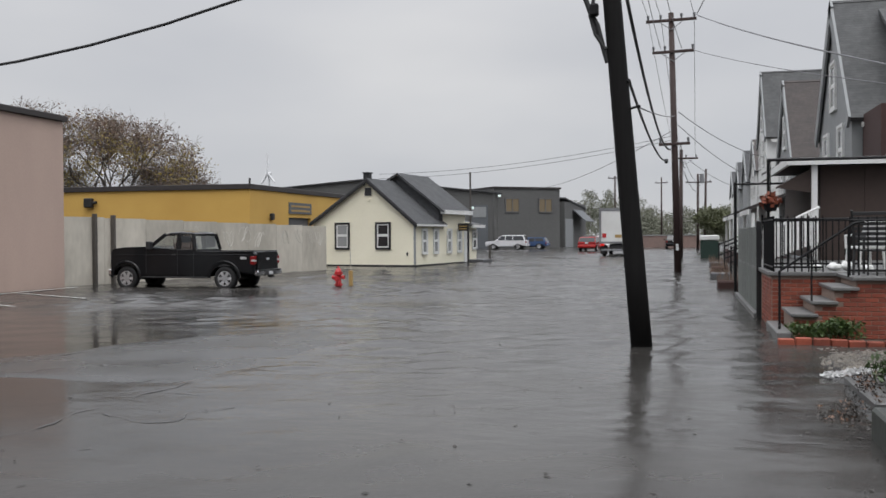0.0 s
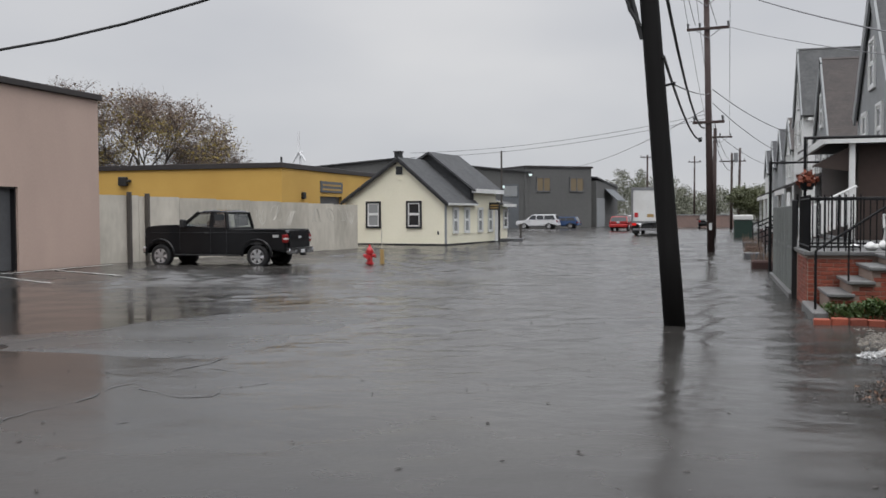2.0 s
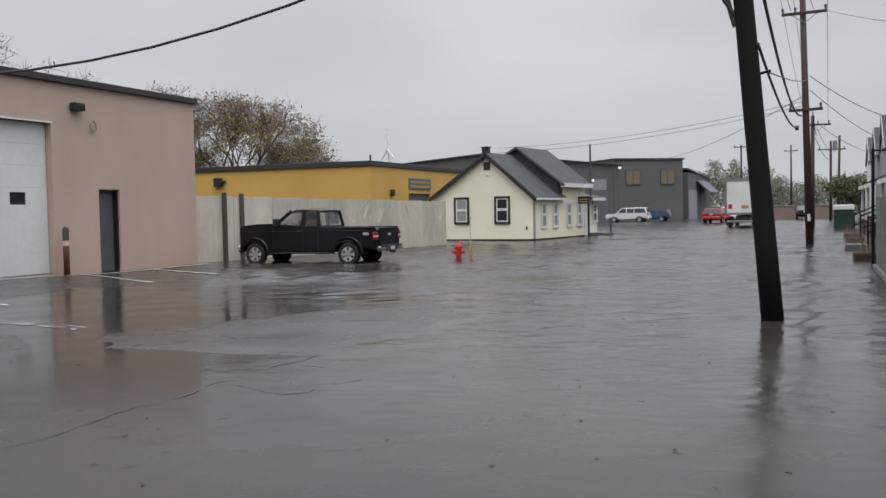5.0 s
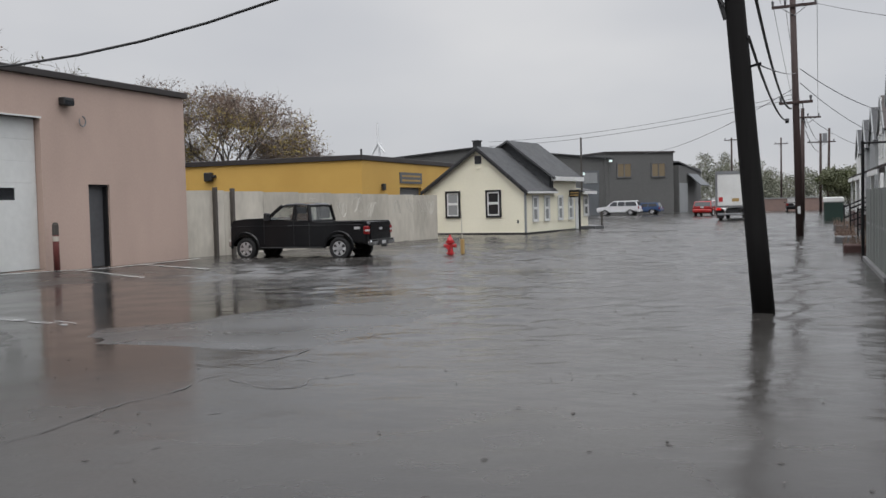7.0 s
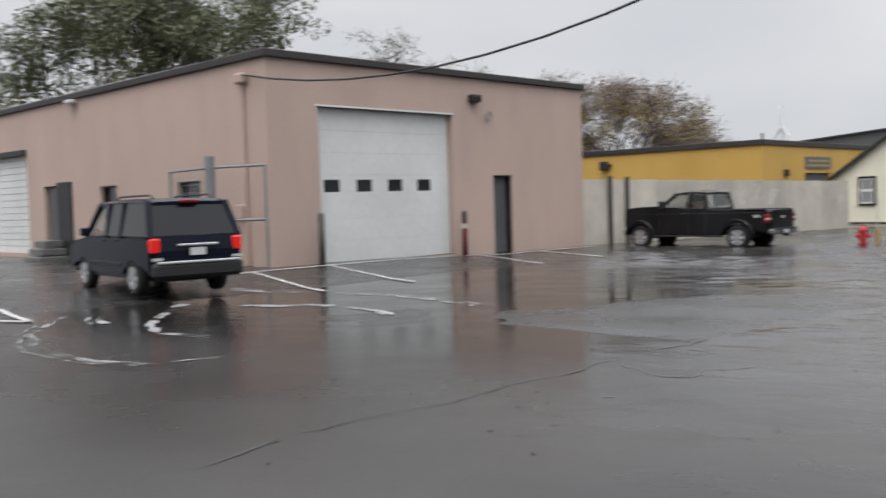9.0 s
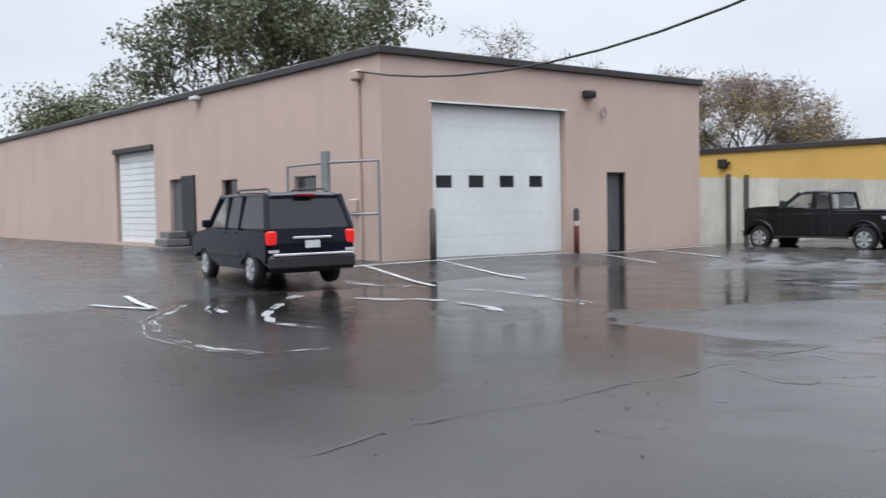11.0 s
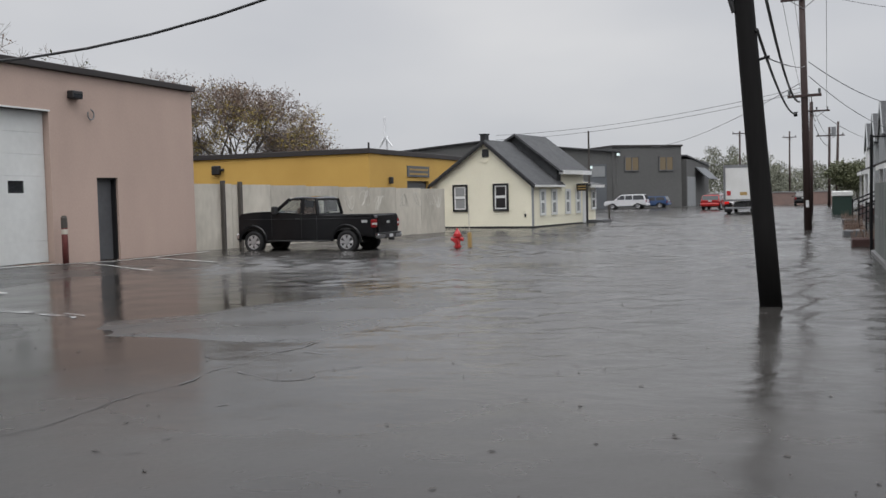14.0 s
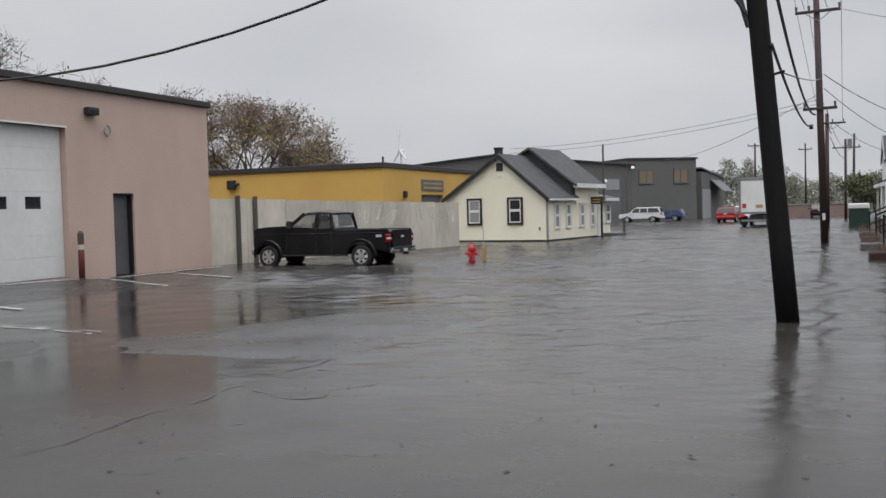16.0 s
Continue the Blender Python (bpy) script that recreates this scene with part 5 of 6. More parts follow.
# ---- kerbside ----
def hydrant(m):
    t = thing("fire_hydrant", m, "red fire hydrant standing in flood water", "fire hydrant")
    part("barrel", tube(bm_new(), ((0, 0, -0.25), (0, 0, 0.4)), 0.10, 16, 0.095), M_redpaint, t, smooth=True)
    part("flange", tube(bm_new(), ((0, 0, 0.03), (0, 0, 0.08)), 0.15, 16), M_redpaint, t)
    part("flange", tube(bm_new(), ((0, 0, 0.4), (0, 0, 0.46)), 0.155, 16), M_redpaint, t)
    bonnet = part("bonnet", tube(bm_new(), ((0, 0, 0.46), (0, 0, 0.52), (0, 0, 0.58), (0, 0, 0.63)), 0.14, 16, 0.05), M_redpaint, t, smooth=True)
    part("operating_nut", tube(bm_new(), ((0, 0, 0.62), (0, 0, 0.70)), 0.035, 5), M_redpaint, bonnet)
    for s in (-1, 1):
        n = part("nozzle", tube(bm_new(), ((s * 0.08, 0, 0.31), (s * 0.17, 0, 0.31)), 0.055, 12), M_redpaint, t)
        part("cap", tube(bm_new(), ((s * 0.17, 0, 0.31), (s * 0.22, 0, 0.31)), 0.07, 6), M_redpaint, n)
    n = part("nozzle", tube(bm_new(), ((0, -0.08, 0.28), (0, -0.17, 0.28)), 0.075, 12), M_redpaint, t)
    part("cap", tube(bm_new(), ((0, -0.17, 0.28), (0, -0.23, 0.28)), 0.09, 6), M_redpaint, n)


hydrant(pose(-11.52, 30.83, 0.0))
t = thing("marker_post", pose(-11.18, 31.18, -0.25, 0, -1, 0), "weathered yellow wooden marker post with a thin rod", "post")
part("post", box(bm_new(), -0.06, 0.06, -0.06, 0.06, 0, 0.78, 0.01), M_yellowpaint, t)
part("rod", tube(bm_new(), ((0, 0, 0.78), (0.0, 0, 1.75)), 0.016, 6), M_fence, t)


def bollard(y, x, bands):
    z = ground_z(x, y) - 0.05
    t = thing("bollard", pose(x, y, z), "rusty red steel bollard beside the garage door" if bands else "dark brown steel bollard beside the garage door", "bollard", "garage bollards")
    part("post", tube(bm_new(), ((0, 0, 0), (0, 0, 1.42)), 0.09, 14), M_rust if bands else M_post, t, smooth=True)
    part("cap", tube(bm_new(), ((0, 0, 1.42), (0, 0, 1.46), (0, 0, 1.49)), 0.09, 14, 0.05), M_post, t)
    if bands:
        for z0, z1, mat, lab in ((0.93, 1.08, M_fence, "worn white band"), (1.12, 1.42, M_post, "black upper band")):
            part("band", tube(bm_new(), ((0, 0, z0), (0, 0, z1)), 0.093, 14), mat, t, lab)


bollard(16.3, PX + 0.35, False)
bollard(22.12, PX + 0.35, True)


# parking bay lines: a line along the wall front and bays running out
def painted(x0, y0, x1, y1, w=0.11):
    a, b = Vector((x0, y0, 0)), Vector((x1, y1, 0))
    d = (b - a)
    n = Vector((-d.y, d.x, 0)).normalized() * w / 2
    k = max(2, int(d.length / 0.4))
    bm = bm_new()
    rows = []
    for i in range(k + 1):
        p = a.lerp(b, i / k)
        rows.append([bm.verts.new((q.x, q.y, max(ground_z(q.x, q.y), 0.008) + 0.014)) for q in (p + n, p - n)])
    for r, s in zip(rows, rows[1:]):
        bm.faces.new((r[0], r[1], s[1], s[0]))
    single("parking_line", bm, M_line, Matrix(), "worn white painted parking bay line", "road marking", "parking lines", "structure")


for xa, ya, xb, yb in ((-20.6, 13.8, -15.4, 12.1), (-20.6, 16.3, -15.3, 14.6), (-20.6, 22.5, -16.3, 20.45), (-20.2, 25.4, -16.4, 23.5)):
    painted(xa, ya, xb, yb)
painted(PX + 0.7, 12.9, PX + 0.7, 28.8, 0.17)
painted(-18.0, 6.55, -15.7, 6.2)
painted(-17.2, 5.6, -15.7, 6.2)


# ---- yard gate, pallets and cone by the side wall ----
def mesh_gate():
    t = thing("yard_cage", pose(0.45, 0.2, 0.14), "galvanised steel mesh enclosure against the pink wall", "enclosure")
    z0, z1 = 0.05, 2.75
    ya = PY0 - 1.5
    part("gate_post", tube(bm_new(), ((-22.4, ya, z0), (-22.4, ya, z1 + 0.3)), 0.13, 12), M_galv, t)
    part("gate_post_lower", tube(bm_new(), ((-22.4, ya, z0), (-22.4, ya, 1.0)), 0.14, 12), M_rust, t)
    part("gate_band", tube(bm_new(), ((-22.4, ya, 0.5), (-22.4, ya, 0.7)), 0.145, 12), M_plate, t)
    for nm, q in (("rail", ((-22.4, ya, z1), (-20.75, ya + 0.6, z1))), ("rail", ((-22.4, ya, 1.35), (-20.75, ya + 0.6, 1.35))), ("rail", ((-20.75, ya + 0.6, z0), (-20.75, ya + 0.6, z1))),
                  ("rail", ((-22.4, ya, z1), (-25.0, ya + 0.3, z1))), ("rail", ((-25.0, ya + 0.3, z0), (-25.0, ya + 0.3, z1)))):
        part(nm, tube(bm_new(), q, 0.035, 8), M_galv, t)
    bm = bm_new()
    for k in range(14):
        f = k / 13
        x = -22.4 - 2.6 * f
        tube(bm, ((x, ya + 0.3 * f, z0), (x, ya + 0.3 * f, z1)), 0.006, 4)
    for k in range(14):
        z = z0 + (z1 - z0) * k / 13
        tube(bm, ((-22.4, ya, z), (-25.0, ya + 0.3, z)), 0.006, 4)
    tagged(part("mesh", bm, M_galv, t), kind="stuff")


mesh_gate()


def pallet_stack(m, n):
    t = thing("black_rack", m, "black plastic storage rack with pale shelves by the wall", "rack")
    part("frame", box(bm_new(), -0.75, 0.75, -0.3, 0.3, 0, 1.5, 0.02), M_plastic, t)
    for k in range(n):
        part("shelf_edge", boxbm(-0.72, 0.72, -0.33, -0.302, 0.12 + k * 0.48, 0.17 + k * 0.48), M_galv, t)
    part("cover", box(bm_new(), -0.8, 0.82, -0.32, 0.32, 1.5, 1.56, 0.02), M_plastic, t)


pallet_stack(pose(-27.6, 14.2, 0.12), 3)
t = thing("traffic_cone", pose(-29.9, 14.0, 0.12), "orange traffic cone by the wall", "traffic cone")
part("cone", tube(bm_new(), ((0, 0, 0.03), (0, 0, 0.7)), 0.2, 16, 0.04), M_orange, t, smooth=True)
part("base", box(bm_new(), -0.24, 0.24, -0.24, 0.24, 0, 0.035, 0.01), M_orange, t)
t = thing("door_steps", pose(-34.0, 14.2, 0.05), "pale stepped block before the side door", "steps")
for k in range(3):
    part("step", box(bm_new(), -0.9, 0.5 - 0.25 * k, -0.5 + 0.2 * k, 0.6, 0.28 * k, 0.28 * k + 0.24, 0.02), M_stone, t)


# ---- terrace of brick with stone steps ----
BW, BH, BD = 0.205, 0.064, 0.09
brick_mesh = mesh_of(box(bm_new(), 0, BW, 0, 0.05, 0, BH, 0.005), "brick", M_brick)
half_mesh = mesh_of(box(bm_new(), 0, BW / 2 - 0.005, 0, 0.05, 0, BH, 0.005), "brick", M_brick)


def lay_bricks(parent, m, length, z0, top, seed):
    """Running bond on a face along local +x at y = 0, the bricks proud towards -y; top(x) is the wall's height there."""
    rnd = random.Random(seed)
    z, row = z0, 0
    while z + BH < top(length):
        x = 0 if row % 2 == 0 else -0.1075
        while x < length - 0.03:
            me, xx = brick_mesh, x
            if x < 0:
                me, xx = half_mesh, 0
            elif x + BW > length:
                me = half_mesh
            if z + BH <= top(xx + 0.1) + 0.01 and xx + (0.1 if me is half_mesh else BW) <= length + 0.02:
                ob = new("brick", me)
                ob.parent = parent
                ob.matrix_local = m @ Matrix.Translation((xx, -0.012 + rnd.uniform(-0.003, 0.003), z))
            x += BW + 0.01
        z += BH + 0.011
        row += 1


def terrace():
    t = thing("terrace", pose(0, 0, 0), "orange-red brick terrace with stone capping and steps", "terrace")
    X0 = 1.62
    core = part("core", boxbm(X0, 7.0, 18.13, 27.4, -0.3, 0.97), M_mortar, t)
    part("capping", box(bm_new(), X0 - 0.06, 7.0, 18.06, 27.45, 0.972, 1.05, 0.012), M_stone, t, "grey stone capping")
    st = part("stair_core", prism(bm_new(), [(1.82, -0.2), (7.0, -0.2), (7.0, 0.96), (2.78, 0.96), (2.78, 0.80), (2.46, 0.80), (2.46, 0.57), (2.15, 0.57), (2.15, 0.36), (1.82, 0.36)], 16.55, 18.05), M_mortar, t)
    for x, z in ((1.78, 0.362), (2.09, 0.572), (2.41, 0.802)):
        part("tread", box(bm_new(), x, x + 0.42, 16.46, 18.06, z, z + 0.06, 0.012), M_stone, t, "grey stone tread")
    part("landing", box(bm_new(), 2.72, 7.0, 16.46, 18.055, 0.965, 1.03, 0.012), M_stone, t)
    part("kerb_stone", box(bm_new(), 1.52, 1.75, 16.0, 18.1, -0.2, 0.16, 0.02), M_stone, t)
    return t


TERRACE = terrace()


def railing(parent, a, b, z0, z1, n, r=0.014):
    a, b = Vector(a), Vector(b)
    for z in (z0 + 0.08, z1):
        part("rail", tube(bm_new(), (a + Vector((0, 0, z)), b + Vector((0, 0, z))), 0.02, 6), M_iron, parent)
    me = None
    for k in range(n + 1):
        p = a.lerp(b, k / n)
        if me is None:
            me = mesh_of(tube(bm_new(), ((0, 0, z0), (0, 0, z1 + 0.06)), r, 5), "baluster", M_iron)
        ob = new("baluster", me)
        ob.parent = parent
        ob.location = p


t = thing("terrace_railing", pose(0, 0, 1.05), "black wrought iron railing on the brick terrace", "railing")
railing(t, (1.66, 18.16, 0), (1.66, 20.2, 0), 0, 0.95, 22)
railing(t, (1.66, 18.16, 0), (2.5, 18.16, 0), 0, 0.95, 7)
railing(t, (2.7, 16.6, 0), (6.0, 16.6, 0), 0, 0.9, 24)
railing(t, (1.66, 20.25, 0), (6.4, 20.25, 0), 0, 0.95, 40)
part("kick_plate", boxbm(1.655, 1.665, 18.2, 20.2, 0.08, 0.62), M_iron, t, "black sheet panel behind the bars")
t = thing("step_handrail", pose(0, 0, 0), "black iron handrail rising beside the stone steps", "handrail")
part("rail", tube(bm_new(), ((1.60, 16.5, 0.1), (1.60, 16.5, 1.12), (1.72, 16.5, 1.2), (2.75, 16.5, 1.9), (2.9, 16.5, 1.93)), 0.022, 8), M_iron, t)
part("post", tube(bm_new(), ((2.1, 16.5, 0.63), (2.1, 16.5, 1.46)), 0.016, 6), M_iron, t)
part("post", tube(bm_new(), ((2.66, 16.5, 1.03), (2.66, 16.5, 1.84)), 0.016, 6), M_iron, t)
t = thing("canopy_frame", pose(0, 0, 0), "tall black iron canopy frame on the terrace", "frame")
part("post", tube(bm_new(), ((1.68, 19.5, 1.05), (1.68, 19.5, 3.18)), 0.03, 8), M_iron, t)
part("post", tube(bm_new(), ((5.8, 19.5, 1.05), (5.8, 19.5, 3.18)), 0.03, 8), M_iron, t)
part("beam", tube(bm_new(), ((1.65, 19.5, 3.18), (5.9, 19.5, 3.18)), 0.03, 8), M_iron, t)
part("beam", tube(bm_new(), ((1.68, 19.5, 2.02), (5.8, 19.5, 2.02)), 0.018, 8), M_iron, t)


def garden_chair(m, mat, label):
    t = thing("garden_chair", m, label, "chair", "terrace chairs")
    part("seat", box(bm_new(), -0.25, 0.25, -0.25, 0.25, 0.4, 0.45, 0.015), mat, t)
    part("backrest", slab(bm_new(), ((-0.25, 0.22, 0.45), (0.25, 0.22, 0.45), (0.22, 0.36, 0.9), (-0.22, 0.36, 0.9)), 0.03), mat, t)
    for x in (-0.22, 0.22):
        for y in (-0.22, 0.22):
            part("leg", tube(bm_new(), ((x * 1.15, y * 1.15, 0), (x, y, 0.4)), 0.025, 6), mat, t)
        part("armrest", tube(bm_new(), ((x * 1.15, -0.22, 0.4), (x * 1.15, -0.24, 0.64), (x * 1.15, 0.26, 0.66)), 0.025, 6), mat, t)


garden_chair(pose(3.35, 19.0, 1.05, 0, 0, 200), M_white, "white plastic garden chair on the terrace")
garden_chair(pose(4.2, 19.1, 1.05, 0, 0, 160), M_white, "white plastic garden chair on the terrace")


def sack(m, mat, label, r, h, seed, name):
    rnd = random.Random(seed)
    bm = bm_new()
    bmesh.ops.create_icosphere(bm, subdivisions=3, radius=1)
    for v in bm.verts:
        n = 1 + 0.28 * noise.noise(v.co * 1.7 + Vector((seed, 0, 0))) + 0.08 * noise.noise(v.co * 5)
        v.co = Vector((v.co.x * r * n, v.co.y * r * n, max(0, (v.co.z * 0.5 + 0.5)) * h * n))
    single(name, bm, mat, m, label, "bag", smooth=True)


def slat_chair(m):
    t = thing("slatted_chair", m, "black slatted outdoor chair on the terrace landing", "chair", "terrace chairs")
    for k in range(5):
        part("seat_slat", box(bm_new(), -0.3, 0.3, -0.28 + 0.115 * k, -0.19 + 0.115 * k, 0.4, 0.43, 0.006), M_plastic, t)
    for k in range(7):
        z, y = 0.5 + 0.085 * k, 0.3 + 0.022 * k
        part("back_slat", box(bm_new(), -0.3, 0.3, y, y + 0.025, z, z + 0.06, 0.006), M_plastic, t)
    for x in (-0.31, 0.31):
        part("leg", tube(bm_new(), ((x, -0.27, 0), (x, -0.27, 0.64)), 0.025, 6), M_plastic, t)
        part("leg", tube(bm_new(), ((x, 0.36, 0), (x, 0.29, 0.42), (x, 0.45, 1.1)), 0.025, 6), M_plastic, t)
        part("armrest", box(bm_new(), x - 0.04, x + 0.04, -0.3, 0.36, 0.64, 0.67, 0.01), M_plastic, t)


slat_chair(pose(3.3, 17.5, 1.03, 0, 0, 155))
slat_chair(pose(3.95, 17.7, 1.03, 0, 0, 195))
for k, (x, y) in enumerate(((2.45, 18.7), (2.75, 18.6), (3.0, 18.75), (3.3, 18.55))):
    sack(pose(x, y, 1.05), M_white, "small white plastic bag lying on the terrace", 0.11 + 0.015 * (k % 2), 0.11 + 0.03 * (k % 3), 3 + k, "plastic_bag")


# board fence on the pavement line
def board_fence():
    t = thing("board_fence", pose(1.57, 20.5, -0.1), "grey upright board fence along the pavement", "fence")
    me = mesh_of(box(bm_new(), -0.012, 0.012, 0.004, 0.146, 0, 1.98, 0.004), "board", M_gatewood)
    for k in range(47):
        ob = new("board", me)
        ob.parent = t
        ob.location = (random.uniform(-0.006, 0.006), k * 0.15, random.uniform(-0.015, 0.01))
    for z in (0.4, 1.7):
        part("rail", boxbm(0.014, 0.06, 0, 7.05, z, z + 0.09), M_gatewood, t)
    part("plinth", box(bm_new(), -0.1, 0.1, -0.05, 7.1, 0, 0.2, 0.01), M_stone, t, "pale kerb under the boards")
    part("corner_post", box(bm_new(), -0.05, 0.05, -0.11, -0.01, 0, 2.1, 0.01), M_trimblack, t)


board_fence()
t = thing("iron_post", pose(1.57, 29.2, -0.1), "slim black iron post at the pavement edge", "post")
part("post", tube(bm_new(), ((0, 0, 0), (0, 0, 3.35)), 0.045, 8), M_iron, t)
part("arm", tube(bm_new(), ((0, 0, 3.3), (2.0, 0, 3.3)), 0.03, 8), M_iron, t)


# ---- row of gabled houses ----
def gable_house(name, y0, y1, xf, ze, zr, wall, roof, label, depth=9.0, fascia=None, porch=True, windows=True, porch_wall=None):
    t = thing(name, pose(xf, (y0 + y1) / 2, -0.2), label, "house", "row houses")
    w = (y1 - y0) / 2
    part("wall", prism(bm_new(), [(-w, 0), (w, 0), (w, ze), (0, zr - 0.15), (-w, ze)], -0.36, depth, 'x'), wall, t)
    fascia = fascia or M_greylight
    sl = (zr - ze) / w
    o = 0.28
    for s in (1, -1):
        ye, zz = s * (w + o), ze - sl * o
        q = ((-0.42, 0, zr), (depth + 0.2, 0, zr), (depth + 0.2, ye, zz), (-0.42, ye, zz))
        part("roof_slope", slab(bm_new(), q if s > 0 else q[::-1], 0.14), roof, t)
        f = ((-0.5, 0, zr + 0.03), (-0.425, 0, zr + 0.03), (-0.425, ye, zz + 0.03), (-0.5, ye, zz + 0.03))
        part("rake_board", slab(bm_new(), f if s > 0 else f[::-1], 0.42), fascia, t)
        part("eave_board", boxbm(-0.15, depth, ye - 0.05, ye + 0.05, zz - 0.26, zz - 0.13), M_white, t)
    if windows:
        for z in (ze - 1.75, ze + 0.35):
            for y in ((-w * 0.45, w * 0.45) if z < ze else (0,)):
                sash_window(t, pose(-0.37, y, z, 0, 0, -90), 0.85, 1.35, 0.1, M_white)
    if porch:
        p = part("porch_roof", slab(bm_new(), ((-2.1, -w, 2.95), (-2.1, w, 2.95), (-0.365, w, 3.6), (-0.365, -w, 3.6)), 0.12), M_roofedge, t)
        part("porch_fascia", boxbm(-2.16, -2.1, -w, w, 2.75, 2.96), M_white, t)
        for y in (-w + 0.15, w - 0.15):
            part("column", box(bm_new(), -2.0, -1.86, y - 0.07, y + 0.07, 0.9, 2.8, 0.01), M_white, t)
        part("porch_base", boxbm(-2.1, -0.365, -w, w, 0, 0.9), porch_wall or M_redbrown, t)
        part("front_door", boxbm(-0.42, -0.363, -0.45, 0.45, 0.95, 3.0), M_trimblack, t)
    return t


h1 = gable_house("gabled_house", 28.35, 34.7, 5.0, 5.45, 9.15, M_greylight, M_shinglel, "grey gabled house with grey shingles and white trim", depth=11, porch=False)
# dormer and white return on the near slope of the first house
part("dormer_wall", boxbm(1.1, 3.2, -3.35, -1.4, 5.2, 7.0), M_shingle, h1)
part("dormer_roof", slab(bm_new(), ((0.8, -3.6, 6.95), (3.5, -3.6, 6.95), (3.5, -0.6, 8.7), (0.8, -0.6, 8.7)), 0.12), M_shinglel, h1)
part("dormer_trim", boxbm(0.75, 3.55, -3.66, -3.55, 6.75, 6.96), M_white, h1)
# flat-roofed enclosed porch in front of it
pr = thing("porch", pose(0, 0, 0), "dark brown enclosed porch with white roof edge", "porch")
part("wall", boxbm(3.45, 4.49, 25.6, 34.0, 1.055, 3.45), M_brownwall, pr)
part("wall", boxbm(4.5, 8.0, 25.6, 28.3, 1.055, 3.45), M_brownwall, pr)
part("upper_wall", boxbm(4.9, 8.0, 25.75, 28.2, 3.6, 5.0), M_redbrown, pr)
part("roof", slab(bm_new(), ((2.7, 25.2, 3.62), (8.0, 25.2, 3.62), (8.0, 34.2, 3.8), (2.7, 34.2, 3.8)), 0.1), M_roofedge, pr)
part("fascia", boxbm(2.68, 5.0, 25.1, 25.19, 3.45, 3.63), M_white, pr)
part("fascia", boxbm(2.6, 2.69, 25.1, 34.2, 3.45, 3.63), M_white, pr)
part("column", box(bm_new(), 3.2, 3.34, 25.25, 25.4, 1.055, 3.46, 0.01), M_white, pr, "white square column")
aw = thing("awning", pose(0, 0, 0), "dark brown sloping metal awning over porch steps", "awning")
part("sheet", slab(bm_new(), ((2.35, 25.4, 2.9), (3.3, 25.4, 3.42), (3.3, 30.5, 3.42), (2.35, 30.5, 2.9)), 0.04), M_brownwall, aw)
part("valance", prism(bm_new(), [(2.35, 2.9), (3.3, 3.42), (3.3, 2.75)], 25.36, 25.4), M_brownwall, aw)
part("edge", boxbm(2.3, 2.36, 25.4, 30.5, 2.84, 2.93), M_white, aw)
st = thing("porch_stair_rail", pose(0, 0, 0), "white wooden balusters along the porch steps", "railing")
for k in range(14):
    x = 2.05 + 0.09 * k
    part("baluster", boxbm(x, x + 0.055, 24.6, 24.635, 1.055 + 0.035 * k, 1.75 + 0.045 * k), M_white, st)
part("handrail", tube(bm_new(), ((2.0, 24.62, 1.75), (3.3, 24.62, 2.38)), 0.035, 6), M_white, st)
part("newel", box(bm_new(), 1.98, 2.08, 24.57, 24.67, 1.055, 1.85, 0.01), M_white, st)

gable_house("gabled_house", 41.9, 47.7, 4.9, 5.4, 8.75, M_greylight, M_roofbrown, "grey gabled house with a brown-grey roof", depth=9, porch=True)
gable_house("gabled_house", 54.2, 60.0, 4.9, 7.5, 11.2, M_white, M_shinglel, "tall pale gabled house with grey roof", depth=9)
gable_house("gabled_house", 61.5, 66.8, 4.9, 6.0, 8.0, M_white, M_roofbrown, "pale gabled house with brown roof further along the row", depth=8)
gable_house("gabled_house", 70.0, 75.2, 4.9, 5.8, 8.0, M_greylight, M_shingle, "grey gabled house further along the row", depth=8, windows=False, porch=False)
gable_house("gabled_house", 79.0, 84.2, 4.9, 5.7, 7.8, M_greylight, M_shingle, "grey gabled house near the end of the row", depth=8, windows=False, porch=False)
gable_house("gabled_house", 88.0, 93.2, 4.9, 5.6, 7.6, M_white, M_shingle, "pale gabled house near the end of the row", depth=8, windows=False, porch=False)

# clutter along the pavement
for k, (x, y, mat, lab) in enumerate(((1.5, 31.5, M_redbrown, "dark red brick planter with dry plants"), (1.45, 38.0, M_doorgrey, "grey concrete planter on the flooded pavement"), (1.7, 44.5, M_redbrown, "dark red brick planter with dry plants"), (1.8, 52.0, M_doorgrey, "grey concrete planter on the flooded pavement"))):
    t = thing("planter", pose(x, y, -0.1), lab, "planter", "pavement planters")
    part("tub", box(bm_new(), -0.36, 0.36, -0.5, 0.5, 0, 0.34, 0.04), mat, t)
    bm = bm_new()
    rnd = random.Random(k)
    for _ in range(60):
        p = Vector((rnd.uniform(-0.35, 0.35), rnd.uniform(-0.45, 0.45), 0.32))
        tube(bm, (p, p + Vector((rnd.uniform(-0.12, 0.12), rnd.uniform(-0.12, 0.12), rnd.uniform(0.15, 0.5)))), 0.012, 3, 0.003)
    tagged(part("stem_bunch", bm, M_leafr, t), kind="stuff")
